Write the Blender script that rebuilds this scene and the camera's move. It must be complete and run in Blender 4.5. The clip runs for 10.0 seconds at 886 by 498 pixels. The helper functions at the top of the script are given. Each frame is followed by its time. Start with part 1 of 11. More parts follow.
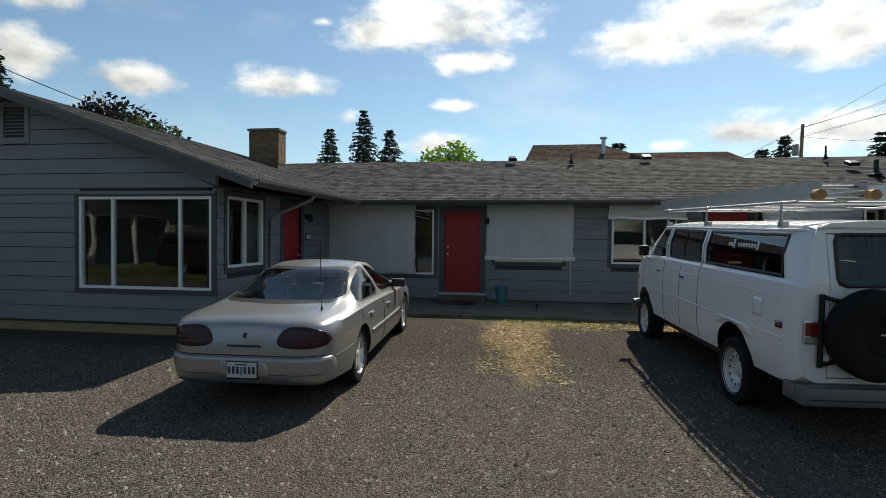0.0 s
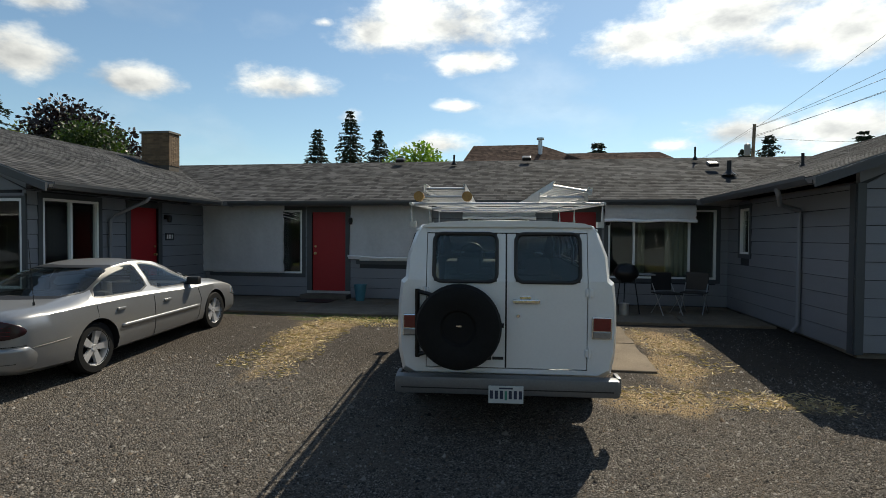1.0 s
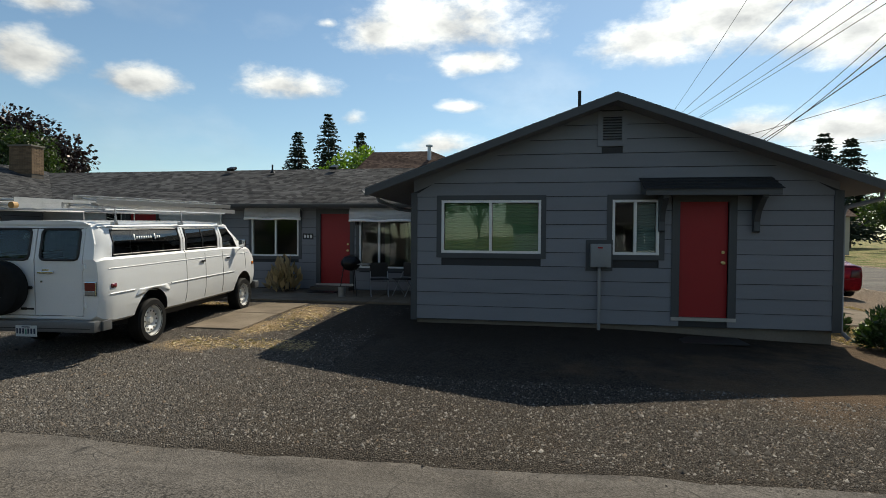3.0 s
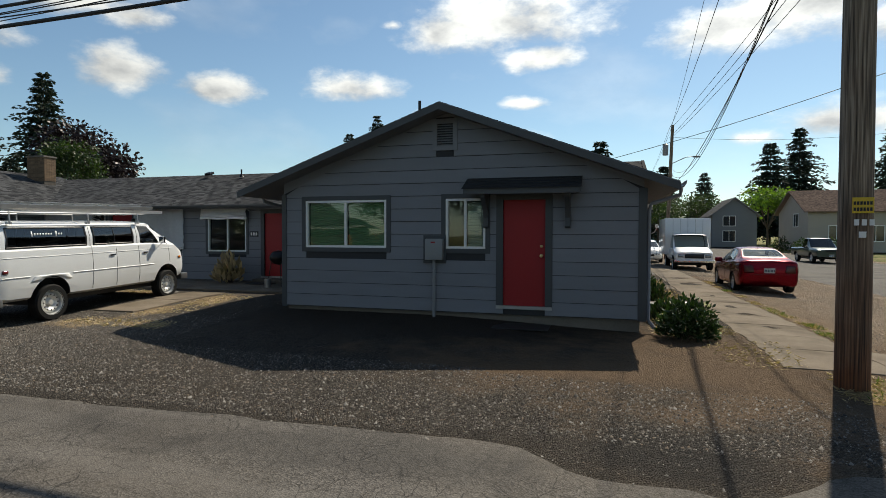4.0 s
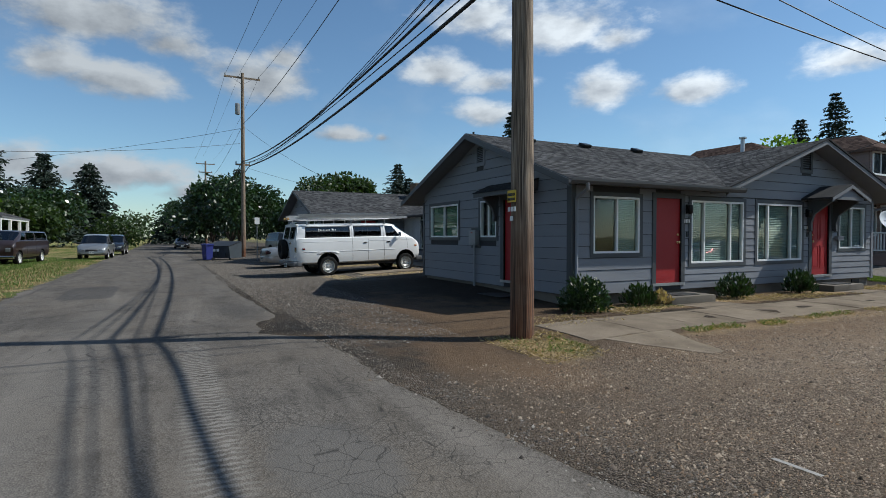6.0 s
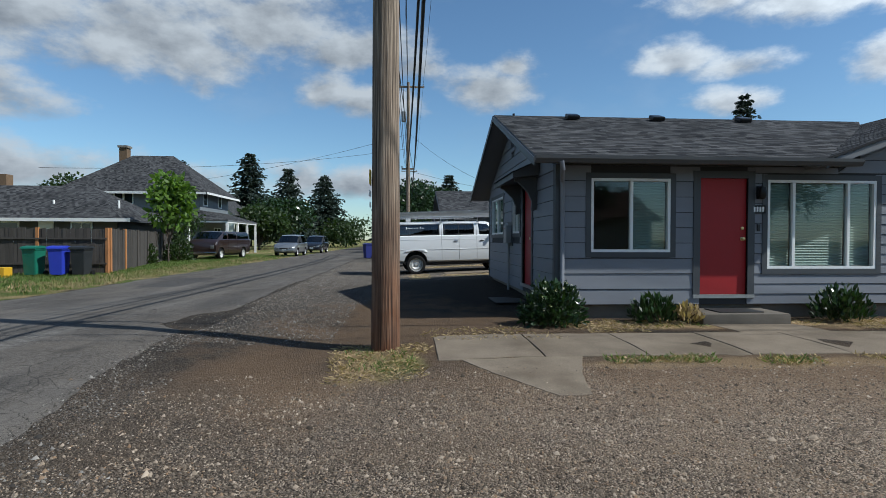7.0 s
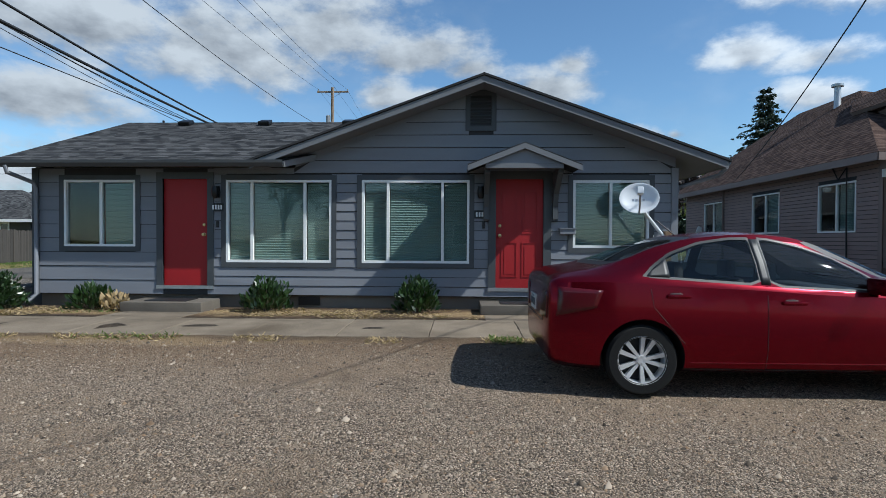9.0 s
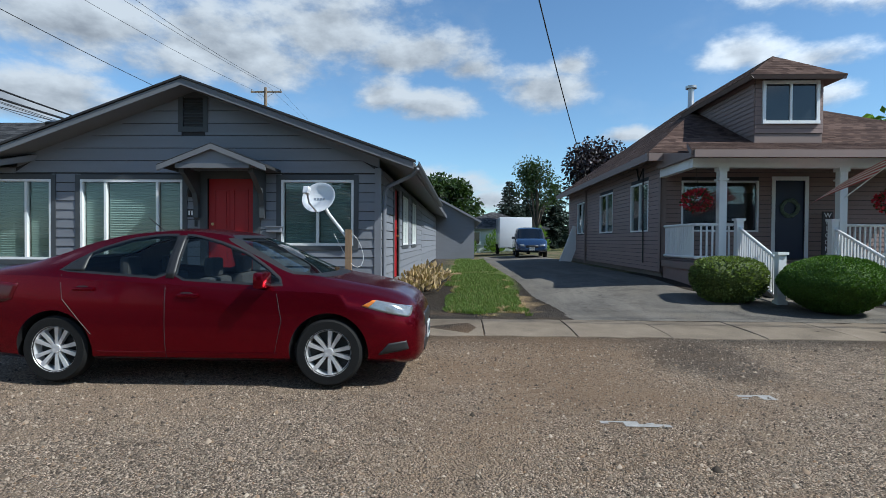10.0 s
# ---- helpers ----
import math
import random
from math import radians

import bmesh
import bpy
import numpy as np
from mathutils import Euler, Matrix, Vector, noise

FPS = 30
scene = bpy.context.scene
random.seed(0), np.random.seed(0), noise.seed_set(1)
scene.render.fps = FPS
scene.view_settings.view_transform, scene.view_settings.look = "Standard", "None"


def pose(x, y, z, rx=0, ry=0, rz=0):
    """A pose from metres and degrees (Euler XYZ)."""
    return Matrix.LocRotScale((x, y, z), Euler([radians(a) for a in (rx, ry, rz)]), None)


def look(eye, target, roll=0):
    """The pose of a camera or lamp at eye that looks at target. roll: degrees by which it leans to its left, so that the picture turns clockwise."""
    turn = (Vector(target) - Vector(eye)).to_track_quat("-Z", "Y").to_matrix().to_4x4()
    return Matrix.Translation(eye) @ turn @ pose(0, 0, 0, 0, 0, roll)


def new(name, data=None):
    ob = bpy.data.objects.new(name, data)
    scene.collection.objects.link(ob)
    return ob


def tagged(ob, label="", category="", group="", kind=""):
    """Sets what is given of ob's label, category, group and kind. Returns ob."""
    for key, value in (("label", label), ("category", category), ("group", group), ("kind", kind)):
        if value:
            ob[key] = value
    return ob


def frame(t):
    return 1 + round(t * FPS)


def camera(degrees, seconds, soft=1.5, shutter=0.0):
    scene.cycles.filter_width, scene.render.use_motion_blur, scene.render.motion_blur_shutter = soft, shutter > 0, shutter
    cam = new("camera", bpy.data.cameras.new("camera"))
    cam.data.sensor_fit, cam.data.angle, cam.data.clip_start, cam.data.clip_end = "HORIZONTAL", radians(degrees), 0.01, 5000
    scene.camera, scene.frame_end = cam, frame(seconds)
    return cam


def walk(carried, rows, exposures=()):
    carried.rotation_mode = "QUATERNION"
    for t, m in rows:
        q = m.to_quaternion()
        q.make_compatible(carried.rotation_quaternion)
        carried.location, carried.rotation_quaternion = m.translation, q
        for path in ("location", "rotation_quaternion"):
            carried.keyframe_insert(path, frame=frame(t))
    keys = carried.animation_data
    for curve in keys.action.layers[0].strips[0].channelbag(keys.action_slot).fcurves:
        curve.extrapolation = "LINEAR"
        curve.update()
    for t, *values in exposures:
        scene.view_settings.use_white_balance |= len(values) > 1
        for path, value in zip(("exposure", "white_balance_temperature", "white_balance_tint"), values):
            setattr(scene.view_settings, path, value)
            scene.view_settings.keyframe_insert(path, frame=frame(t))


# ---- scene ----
cam = camera(78.2, 10.0, soft=0.7)
METRES, EYE, TILT, LEAN, TURN = 46.54, 1.815, 0.0, 0.0, 8.9
ROWS = [
    (0.0, 0.0, 0.0, 0.0, 0.01, -1.36, -0.51),
    (0.5, 0.0385, -0.0004, -0.0001, 0.07, -1.37, -0.44),
    (1.0, 0.0735, -0.0079, 0.0004, 0.15, -1.36, -0.39),
    (1.5, 0.11, -0.0183, 0.0004, 0.25, -1.32, -0.47),
    (2.0, 0.146, -0.0342, 0.0002, 0.26, -1.34, -0.46),
    (2.5, 0.1783, -0.05, 0.0001, 0.37, -1.37, -0.42),
    (3.0, 0.2101, -0.0659, -0.0005, 0.5, -1.32, -0.4),
    (4.5, 0.3544, -0.094, -0.002, 13.39, -1.58, -0.04),
    (5.0, 0.4097, -0.099, -0.0037, 22.28, -1.47, 0.0),
    (5.5, 0.4637, -0.094, -0.0053, 38.89, -1.35, -0.02),
    (6.0, 0.5152, -0.0617, -0.0069, 53.95, -1.25, 0.01),
    (7.5, 0.5419, 0.1068, -0.0113, 82.38, -0.88, -0.22),
    (8.0, 0.5545, 0.1629, -0.0118, 82.98, -0.85, -0.21),
    (8.5, 0.5755, 0.2077, -0.012, 83.18, -0.84, -0.24),
    (9.0, 0.5886, 0.2678, -0.0116, 83.23, -0.87, -0.28),
    (9.5, 0.5995, 0.3362, -0.0108, 83.14, -0.87, -0.33),
    (10.0, 0.6089, 0.3811, -0.0117, 83.12, -0.89, -0.39),
]
walk(cam, [(t, pose(0, 0, EYE, TILT, LEAN, TURN) @ pose(METRES * x, METRES * y, METRES * z, 90 + pitch, roll, yaw)) for t, x, y, z, yaw, pitch, roll in ROWS],
     exposures=[(0.0, 0.2, 7450, 6), (3.2, 0.16, 7400, 6), (5.0, 0.07, 7050, 7), (6.0, 0.04, 6300, 6), (7.5, 0.04, 6050, 5), (10.0, 0.36, 5950, 5)])

# ---- world and sun ----
SUN_DIR = Vector((0.34, 0.93, 1.04)).normalized()      # towards the sun
sun = new("sun", bpy.data.lights.new("sun", "SUN"))
sun.data.energy, sun.data.angle, sun.data.color = 5.0, radians(0.55), (1.0, 0.96, 0.90)
sun.matrix_world = look(SUN_DIR * 100, (0, 0, 0))

world = bpy.data.worlds.new("sky")
scene.world = world
world.use_nodes = True
wn, wl = world.node_tree.nodes, world.node_tree.links
wn.clear()


def wnode(kind, **inputs):
    n = wn.new(kind)
    for k, v in inputs.items():
        n.inputs[k].default_value = v
    return n


def wmath(op, a, b=None, c=None, clamp=False):
    n = wn.new("ShaderNodeMath")
    n.operation, n.use_clamp = op, clamp
    for i, v in enumerate((a, b, c)):
        if v is None:
            continue
        if isinstance(v, (int, float)):
            n.inputs[i].default_value = v
        else:
            wl.new(v, n.inputs[i])
    return n.outputs[0]


sky = wn.new("ShaderNodeTexSky")
sky.sky_type, sky.sun_disc = "NISHITA", False
sky.sun_elevation = math.asin(SUN_DIR.z)
sky.sun_rotation = math.atan2(SUN_DIR.x, SUN_DIR.y)
sky.air_density, sky.dust_density, sky.ozone_density = 1.0, 0.28, 2.2
coord = wn.new("ShaderNodeTexCoord")
sep = wn.new("ShaderNodeSeparateXYZ")
wl.new(coord.outputs["Generated"], sep.inputs[0])

# cumulus banks: (azimuth in degrees clockwise from +y, elevation, half width, half height, density)
CLOUDS = [
    (-9.4, 21.0, 9.6, 3.8, 1.0), (-16.7, 20.0, 3.6, 2.4, 0.9), (-5.9, 17.5, 4.4, 1.6, 0.9), (11.4, 18.6, 5.2, 2.8, 1.0), (17.8, 19.3, 7.8, 3.7, 1.0), (26.0, 17.0, 7.0, 3.0, 1.0), (24.0, 21.5, 8.0, 3.5, 1.0), (-46.4, 14.4, 3.6, 2.3, 1.0),
    (-38.2, 13.5, 3.7, 1.5, 1.0), (-26.0, 14.6, 4.4, 1.9, 1.0), (-9.9, 9.4, 3.6, 1.4, 0.9), (20.3, 9.5, 5.6, 1.9, 0.9), (27.3, 9.3, 5.8, 2.4, 0.95), (13.9, 8.8, 2.2, 0.8, 0.8), (-7.3, 13.3, 2.0, 0.6, 0.6), (-18.7, 11.8, 1.2, 0.8, 0.5), (-21.3, 20.7, 0.9, 0.5, 0.5),
    (-94.0, 5.6, 8.5, 2.0, 0.9), (-100.8, 6.0, 4.0, 2.2, 0.9), (-86.5, 4.1, 4.5, 1.3, 0.8), (-63.1, 16.9, 4.0, 2.1, 1.0), (-58.1, 15.6, 3.9, 1.5, 0.8), (-58.4, 12.7, 3.4, 1.7, 0.85), (-51.5, 20.4, 8.5, 2.6, 1.0), (-45.4, 19.0, 3.0, 1.6, 0.9), (-59.0, 21.8, 4.9, 2.5, 0.8), (-69.2, 10.2, 0.9, 0.6, 0.6),
    (-125.3, 17.8, 11.0, 5.0, 1.0), (-113.7, 17.7, 11.6, 5.2, 1.0), (-104.6, 20.2, 10.5, 4.7, 1.0), (-95.9, 18.5, 7.8, 3.0, 0.95), (-128.5, 11.6, 8.0, 3.0, 1.0), (-93.5, 14.0, 6.3, 2.4, 1.0), (-97.7, 14.7, 4.0, 2.4, 1.0), (-81.8, 15.3, 5.5, 2.6, 1.0), (-79.0, 17.3, 2.6, 1.6, 0.9), (-89.4, 17.3, 3.9, 1.8, 0.8),
    (-126.0, 5.5, 14.0, 3.2, 0.9), (-112.0, 4.5, 9.0, 2.4, 0.8), (-72.9, 10.4, 3.1, 0.8, 0.6), (45.0, 10.0, 12.0, 4.0, 0.9), (70.0, 16.0, 14.0, 5.0, 0.8), (150.0, 22.0, 22.0, 9.0, 0.8), (-165.0, 30.0, 25.0, 9.0, 0.7), (105.0, 25.0, 20.0, 8.0, 0.8),
]
elev = wmath("ARCSINE", sep.outputs[2])
azim = wmath("ARCTAN2", sep.outputs[0], sep.outputs[1])
nz = wnode("ShaderNodeTexNoise", Scale=11.0, Detail=9.0, Roughness=0.60)
nz_up = wnode("ShaderNodeTexNoise", Scale=11.0, Detail=5.0, Roughness=0.55)
raised = wn.new("ShaderNodeVectorMath")
raised.inputs[1].default_value = SUN_DIR * 0.05
nz2 = wnode("ShaderNodeTexNoise", Scale=3.2, Detail=6.0, Roughness=0.55)
stretch = wn.new("ShaderNodeMapping")
stretch.inputs["Scale"].default_value = (1, 1, 1.9)
wl.new(coord.outputs["Generated"], stretch.inputs[0])
wl.new(stretch.outputs[0], nz.inputs["Vector"])
wl.new(stretch.outputs[0], nz2.inputs["Vector"])
wl.new(stretch.outputs[0], raised.inputs[0])
wl.new(raised.outputs[0], nz_up.inputs["Vector"])
total, hsum, wsum = None, None, None
for az, el, w, h, d in CLOUDS:
    da = wmath("SUBTRACT", azim, radians(az))
    da = wmath("WRAP", da, math.pi, -math.pi)
    qx = wmath("DIVIDE", da, radians(w) / math.cos(radians(el)))
    qy = wmath("DIVIDE", wmath("SUBTRACT", elev, radians(el)), radians(h))
    height = qy
    # flat bases: the lower half falls off faster
    qy = wmath("MAXIMUM", qy, wmath("MULTIPLY", qy, -1.35))
    r2 = wmath("ADD", wmath("MULTIPLY", qx, qx), wmath("MULTIPLY", qy, qy))
    f = wmath("MULTIPLY", wmath("SUBTRACT", 1.0, wmath("SQRT", r2)), d)
    total = f if total is None else wmath("MAXIMUM", total, f)
    share = wmath("MAXIMUM", wmath("ADD", f, 0.25), 0.0)
    part_h = wmath("MULTIPLY", share, height)
    hsum = part_h if hsum is None else wmath("ADD", hsum, part_h)
    wsum = share if wsum is None else wmath("ADD", wsum, share)
lumps = wmath("MULTIPLY", wmath("SUBTRACT", nz.outputs["Fac"], 0.52), 3.0)
dens = wmath("ADD", wmath("MULTIPLY", total, 1.5), lumps)
soft = wn.new("ShaderNodeMapRange")
soft.interpolation_type = "SMOOTHSTEP"
soft.inputs["From Min"].default_value, soft.inputs["From Max"].default_value = -0.34, 0.92
wl.new(dens, soft.inputs["Value"])
wisps = wmath("MULTIPLY", wmath("MAXIMUM", wmath("SUBTRACT", nz2.outputs["Fac"], 0.52), 0.0), 0.9, clamp=True)
mask = wmath("MAXIMUM", soft.outputs[0], wisps)
above = wmath("MULTIPLY", wmath("ADD", elev, 0.01), 30.0, clamp=True)
mask = wmath("MULTIPLY", mask, above)
# bright tops and sunward lumps, greyer bases and cores
relief = wmath("MULTIPLY", wmath("SUBTRACT", nz.outputs["Fac"], nz_up.outputs["Fac"]), 2.3)
rise = wmath("MULTIPLY", wmath("DIVIDE", hsum, wmath("ADD", wsum, 0.05)), 0.42)
thick = wmath("MULTIPLY", wmath("MAXIMUM", wmath("SUBTRACT", dens, 0.7), 0.0), -0.34)
shade = wmath("ADD", wmath("ADD", wmath("ADD", 0.66, relief), rise), thick, clamp=True)
tint = wn.new("ShaderNodeMix")
tint.data_type = "RGBA"
tint.inputs[6].default_value, tint.inputs[7].default_value = (0.42, 0.46, 0.53, 1), (0.93, 0.985, 1.06, 1)
wl.new(shade, tint.inputs[0])
# clouds shine more towards the sun
toward = wn.new("ShaderNodeVectorMath")
toward.operation = "DOT_PRODUCT"
toward.inputs[1].default_value = SUN_DIR
wl.new(coord.outputs["Generated"], toward.inputs[0])
glow = wn.new("ShaderNodeMapRange")
glow.inputs["From Min"].default_value, glow.inputs["From Max"].default_value = 0.1, 0.9
glow.inputs["To Min"].default_value, glow.inputs["To Max"].default_value = 0.56, 1.22
wl.new(toward.outputs["Value"], glow.inputs["Value"])
lit = wn.new("ShaderNodeVectorMath")
lit.operation = "SCALE"
wl.new(tint.outputs[2], lit.inputs[0])
wl.new(glow.outputs[0], lit.inputs["Scale"])
gain = wn.new("ShaderNodeMix")
gain.data_type, gain.blend_type = "RGBA", "MULTIPLY"
gain.inputs[0].default_value = 1.0
SKY_GAIN = 0.108
gain.inputs[7].default_value = (SKY_GAIN * 0.86, SKY_GAIN * 0.99, SKY_GAIN * 1.05, 1)
wl.new(sky.outputs[0], gain.inputs[6])
both = wn.new("ShaderNodeMix")
both.data_type = "RGBA"
wl.new(mask, both.inputs[0])
wl.new(gain.outputs[2], both.inputs[6])
wl.new(lit.outputs[0], both.inputs[7])
bg, wout = wn.new("ShaderNodeBackground"), wn.new("ShaderNodeOutputWorld")
wl.new(both.outputs[2], bg.inputs["Color"])
bg.inputs["Strength"].default_value = 1.0
wl.new(bg.outputs[0], wout.inputs["Surface"])

# ---- materials ----
MATS = {}


def material(name, color, rough=0.6, metal=0.0, vary=0.12, scale=6.0, fine=60.0, bump=0.15, bump_scale=80.0, dirt=None, dirt_amount=0.0, piece=0.0, coat=0.0, spec=0.5, depth=0.004, stretch=(1, 1, 1)):
    """A surface with variation at two scales, fine relief, and dirt in patches."""
    m = bpy.data.materials.new(name)
    m.use_nodes = True
    nt = m.node_tree
    n, l = nt.nodes, nt.links
    b = n["Principled BSDF"]
    b.inputs["Roughness"].default_value, b.inputs["Metallic"].default_value = rough, metal
    b.inputs["Coat Weight"].default_value, b.inputs["Specular IOR Level"].default_value = coat, spec
    b.inputs["Coat Roughness"].default_value = 0.03
    co = n.new("ShaderNodeNewGeometry")
    mp = n.new("ShaderNodeMapping")
    mp.inputs["Scale"].default_value = stretch
    l.new(co.outputs["Position"], mp.inputs[0])
    big, small = n.new("ShaderNodeTexNoise"), n.new("ShaderNodeTexNoise")
    big.inputs["Scale"].default_value, big.inputs["Detail"].default_value = scale, 5
    small.inputs["Scale"].default_value, small.inputs["Detail"].default_value = fine, 3
    for t in (big, small):
        l.new(mp.outputs[0], t.inputs["Vector"])
    add = n.new("ShaderNodeMath")
    add.operation = "ADD"
    l.new(big.outputs["Fac"], add.inputs[0])
    l.new(small.outputs["Fac"], add.inputs[1])
    rng = n.new("ShaderNodeMapRange")
    rng.inputs["From Min"].default_value, rng.inputs["From Max"].default_value = 0.6, 1.4
    rng.inputs["To Min"].default_value, rng.inputs["To Max"].default_value = 1 - vary, 1 + vary
    l.new(add.outputs[0], rng.inputs["Value"])
    value = rng.outputs[0]
    if piece:
        info = n.new("ShaderNodeObjectInfo")
        pr = n.new("ShaderNodeMapRange")
        pr.inputs["To Min"].default_value, pr.inputs["To Max"].default_value = 1 - piece, 1 + piece
        l.new(info.outputs["Random"], pr.inputs["Value"])
        mul = n.new("ShaderNodeMath")
        mul.operation = "MULTIPLY"
        l.new(value, mul.inputs[0])
        l.new(pr.outputs[0], mul.inputs[1])
        value = mul.outputs[0]
    sc = n.new("ShaderNodeVectorMath")
    sc.operation = "SCALE"
    sc.inputs[0].default_value = color[:3]
    l.new(value, sc.inputs["Scale"])
    out = sc.outputs[0]
    if dirt:
        dn = n.new("ShaderNodeTexNoise")
        dn.inputs["Scale"].default_value, dn.inputs["Detail"].default_value = scale * 0.35, 7
        l.new(co.outputs["Position"], dn.inputs["Vector"])
        dr = n.new("ShaderNodeMapRange")
        dr.inputs["From Min"].default_value, dr.inputs["From Max"].default_value = 0.5, 0.72
        dr.inputs["To Max"].default_value = dirt_amount
        l.new(dn.outputs["Fac"], dr.inputs["Value"])
        mx = n.new("ShaderNodeMix")
        mx.data_type = "RGBA"
        mx.inputs[7].default_value = (*dirt[:3], 1)
        l.new(dr.outputs[0], mx.inputs[0])
        l.new(out, mx.inputs[6])
        out = mx.outputs[2]
    l.new(out, b.inputs["Base Color"])
    if bump:
        bn = n.new("ShaderNodeTexNoise")
        bn.inputs["Scale"].default_value, bn.inputs["Detail"].default_value = bump_scale, 4
        l.new(mp.outputs[0], bn.inputs["Vector"])
        bp = n.new("ShaderNodeBump")
        bp.inputs["Strength"].default_value, bp.inputs["Distance"].default_value = bump, depth
        l.new(bn.outputs["Fac"], bp.inputs["Height"])
        l.new(bp.outputs[0], b.inputs["Normal"])
    MATS[name] = m
    return m


def glass_material(name, tint=(0.6, 0.65, 0.66), base=0.05, rough=0.015):
    """A clear pane: see-through, glossier at a slant."""
    m = bpy.data.materials.new(name)
    m.use_nodes = True
    n, l = m.node_tree.nodes, m.node_tree.links
    n.clear()
    out, mix = n.new("ShaderNodeOutputMaterial"), n.new("ShaderNodeMixShader")
    tr, gl, fr = n.new("ShaderNodeBsdfTransparent"), n.new("ShaderNodeBsdfGlossy"), n.new("ShaderNodeLayerWeight")
    tr.inputs["Color"].default_value = (*tint, 1)
    gl.inputs["Roughness"].default_value = rough
    fr.inputs["Blend"].default_value = 0.5
    pw = n.new("ShaderNodeMath")
    pw.operation = "POWER"
    l.new(fr.outputs["Facing"], pw.inputs[0])
    pw.inputs[1].default_value = 4.0
    ad = n.new("ShaderNodeMath")
    ad.operation, ad.use_clamp = "MULTIPLY_ADD", True
    l.new(pw.outputs[0], ad.inputs[0])
    ad.inputs[1].default_value, ad.inputs[2].default_value = 0.85, 0.04 + base
    geo, wave, bp = n.new("ShaderNodeNewGeometry"), n.new("ShaderNodeTexNoise"), n.new("ShaderNodeBump")
    wave.inputs["Scale"].default_value, wave.inputs["Detail"].default_value = 1.6, 1
    bp.inputs["Strength"].default_value, bp.inputs["Distance"].default_value = 0.05, 0.05
    l.new(geo.outputs["Position"], wave.inputs["Vector"])
    l.new(wave.outputs["Fac"], bp.inputs["Height"])
    l.new(bp.outputs[0], gl.inputs["Normal"])
    l.new(ad.outputs[0], mix.inputs[0])
    l.new(tr.outputs[0], mix.inputs[1])
    l.new(gl.outputs[0], mix.inputs[2])
    l.new(mix.outputs[0], out.inputs["Surface"])
    MATS[name] = m
    return m


siding = material("siding_paint", (0.178, 0.188, 0.212), 0.6, vary=0.07, scale=1.3, fine=30, bump=0.12, bump_scale=40, piece=0.05, dirt=(0.13, 0.125, 0.12), dirt_amount=0.25, stretch=(1, 1, 6))
trim_dark = material("dark_trim_paint", (0.052, 0.058, 0.064), 0.55, vary=0.1, scale=3, bump=0.1, bump_scale=50)
soffit_grey = material("soffit_paint", (0.17, 0.175, 0.19), 0.7, vary=0.1, scale=2)
soffit_brown = material("brown_soffit_paint", (0.15, 0.11, 0.095), 0.7, vary=0.1, scale=2)
fascia_dark = material("fascia_paint", (0.055, 0.058, 0.062), 0.5, vary=0.12, scale=2)
red_paint = material("red_door_paint", (0.29, 0.004, 0.007), 0.55, vary=0.06, scale=3, fine=25, bump=0.05, bump_scale=30)
white_vinyl = material("white_vinyl", (0.74, 0.75, 0.74), 0.4, vary=0.04, scale=3, bump=0.03)
pane = glass_material("window_glass", (0.8, 0.84, 0.83), 0.015)
car_glass = glass_material("car_glass", (0.66, 0.73, 0.72), 0.0)
dark_glass = glass_material("dark_car_glass", (0.16, 0.18, 0.18), 0.06)
blind_mat = material("blind_vinyl", (0.24, 0.33, 0.31), 0.55, vary=0.05, scale=2)
blind_green = material("green_blind_vinyl", (0.17, 0.32, 0.15), 0.55, vary=0.05, scale=2)
room_paint = material("room_paint", (0.22, 0.21, 0.19), 0.8, vary=0.08, scale=1)
concrete = material("concrete", (0.175, 0.142, 0.107), 0.92, vary=0.35, scale=2.2, fine=70, bump=0.6, bump_scale=120, spec=0.1, dirt=(0.10, 0.078, 0.056), dirt_amount=1.0, piece=0.10, depth=0.006)
concrete_dark = material("foundation_concrete", (0.17, 0.15, 0.125), 0.9, vary=0.2, scale=2, fine=50, bump=0.5, bump_scale=60, dirt=(0.10, 0.08, 0.06), dirt_amount=0.5)
metal_grey = material("galvanised_metal", (0.42, 0.43, 0.44), 0.42, metal=0.85, vary=0.12, scale=8, bump=0.05)
meter_grey = material("grey_enamel", (0.22, 0.23, 0.24), 0.45, vary=0.06, scale=4)
black_plastic = material("black_plastic", (0.012, 0.012, 0.013), 0.5, vary=0.2, scale=10, bump=0.1)
black_metal = material("black_metal", (0.014, 0.014, 0.015), 0.35, metal=0.5, vary=0.15, scale=8)
brass = material("satin_brass", (0.55, 0.43, 0.22), 0.3, metal=1.0, vary=0.08, scale=15)
brick_mat = material("chimney_brick", (0.165, 0.105, 0.06), 0.85, vary=0.25, scale=5, fine=60, bump=0.4, piece=0.25)
mortar = material("mortar", (0.10, 0.085, 0.07), 0.95, vary=0.2, scale=10, bump=0.3)
tarp_white = material("white_sheet", (0.90, 0.90, 0.92), 0.75, vary=0.06, scale=1.6, fine=14, bump=0.3, bump_scale=5, depth=0.02, dirt=(0.78, 0.77, 0.76), dirt_amount=0.25)
plate_black = material("black_plate", (0.01, 0.01, 0.011), 0.4, vary=0.1)
letter_white = material("white_lettering", (0.75, 0.75, 0.73), 0.5, vary=0.03)


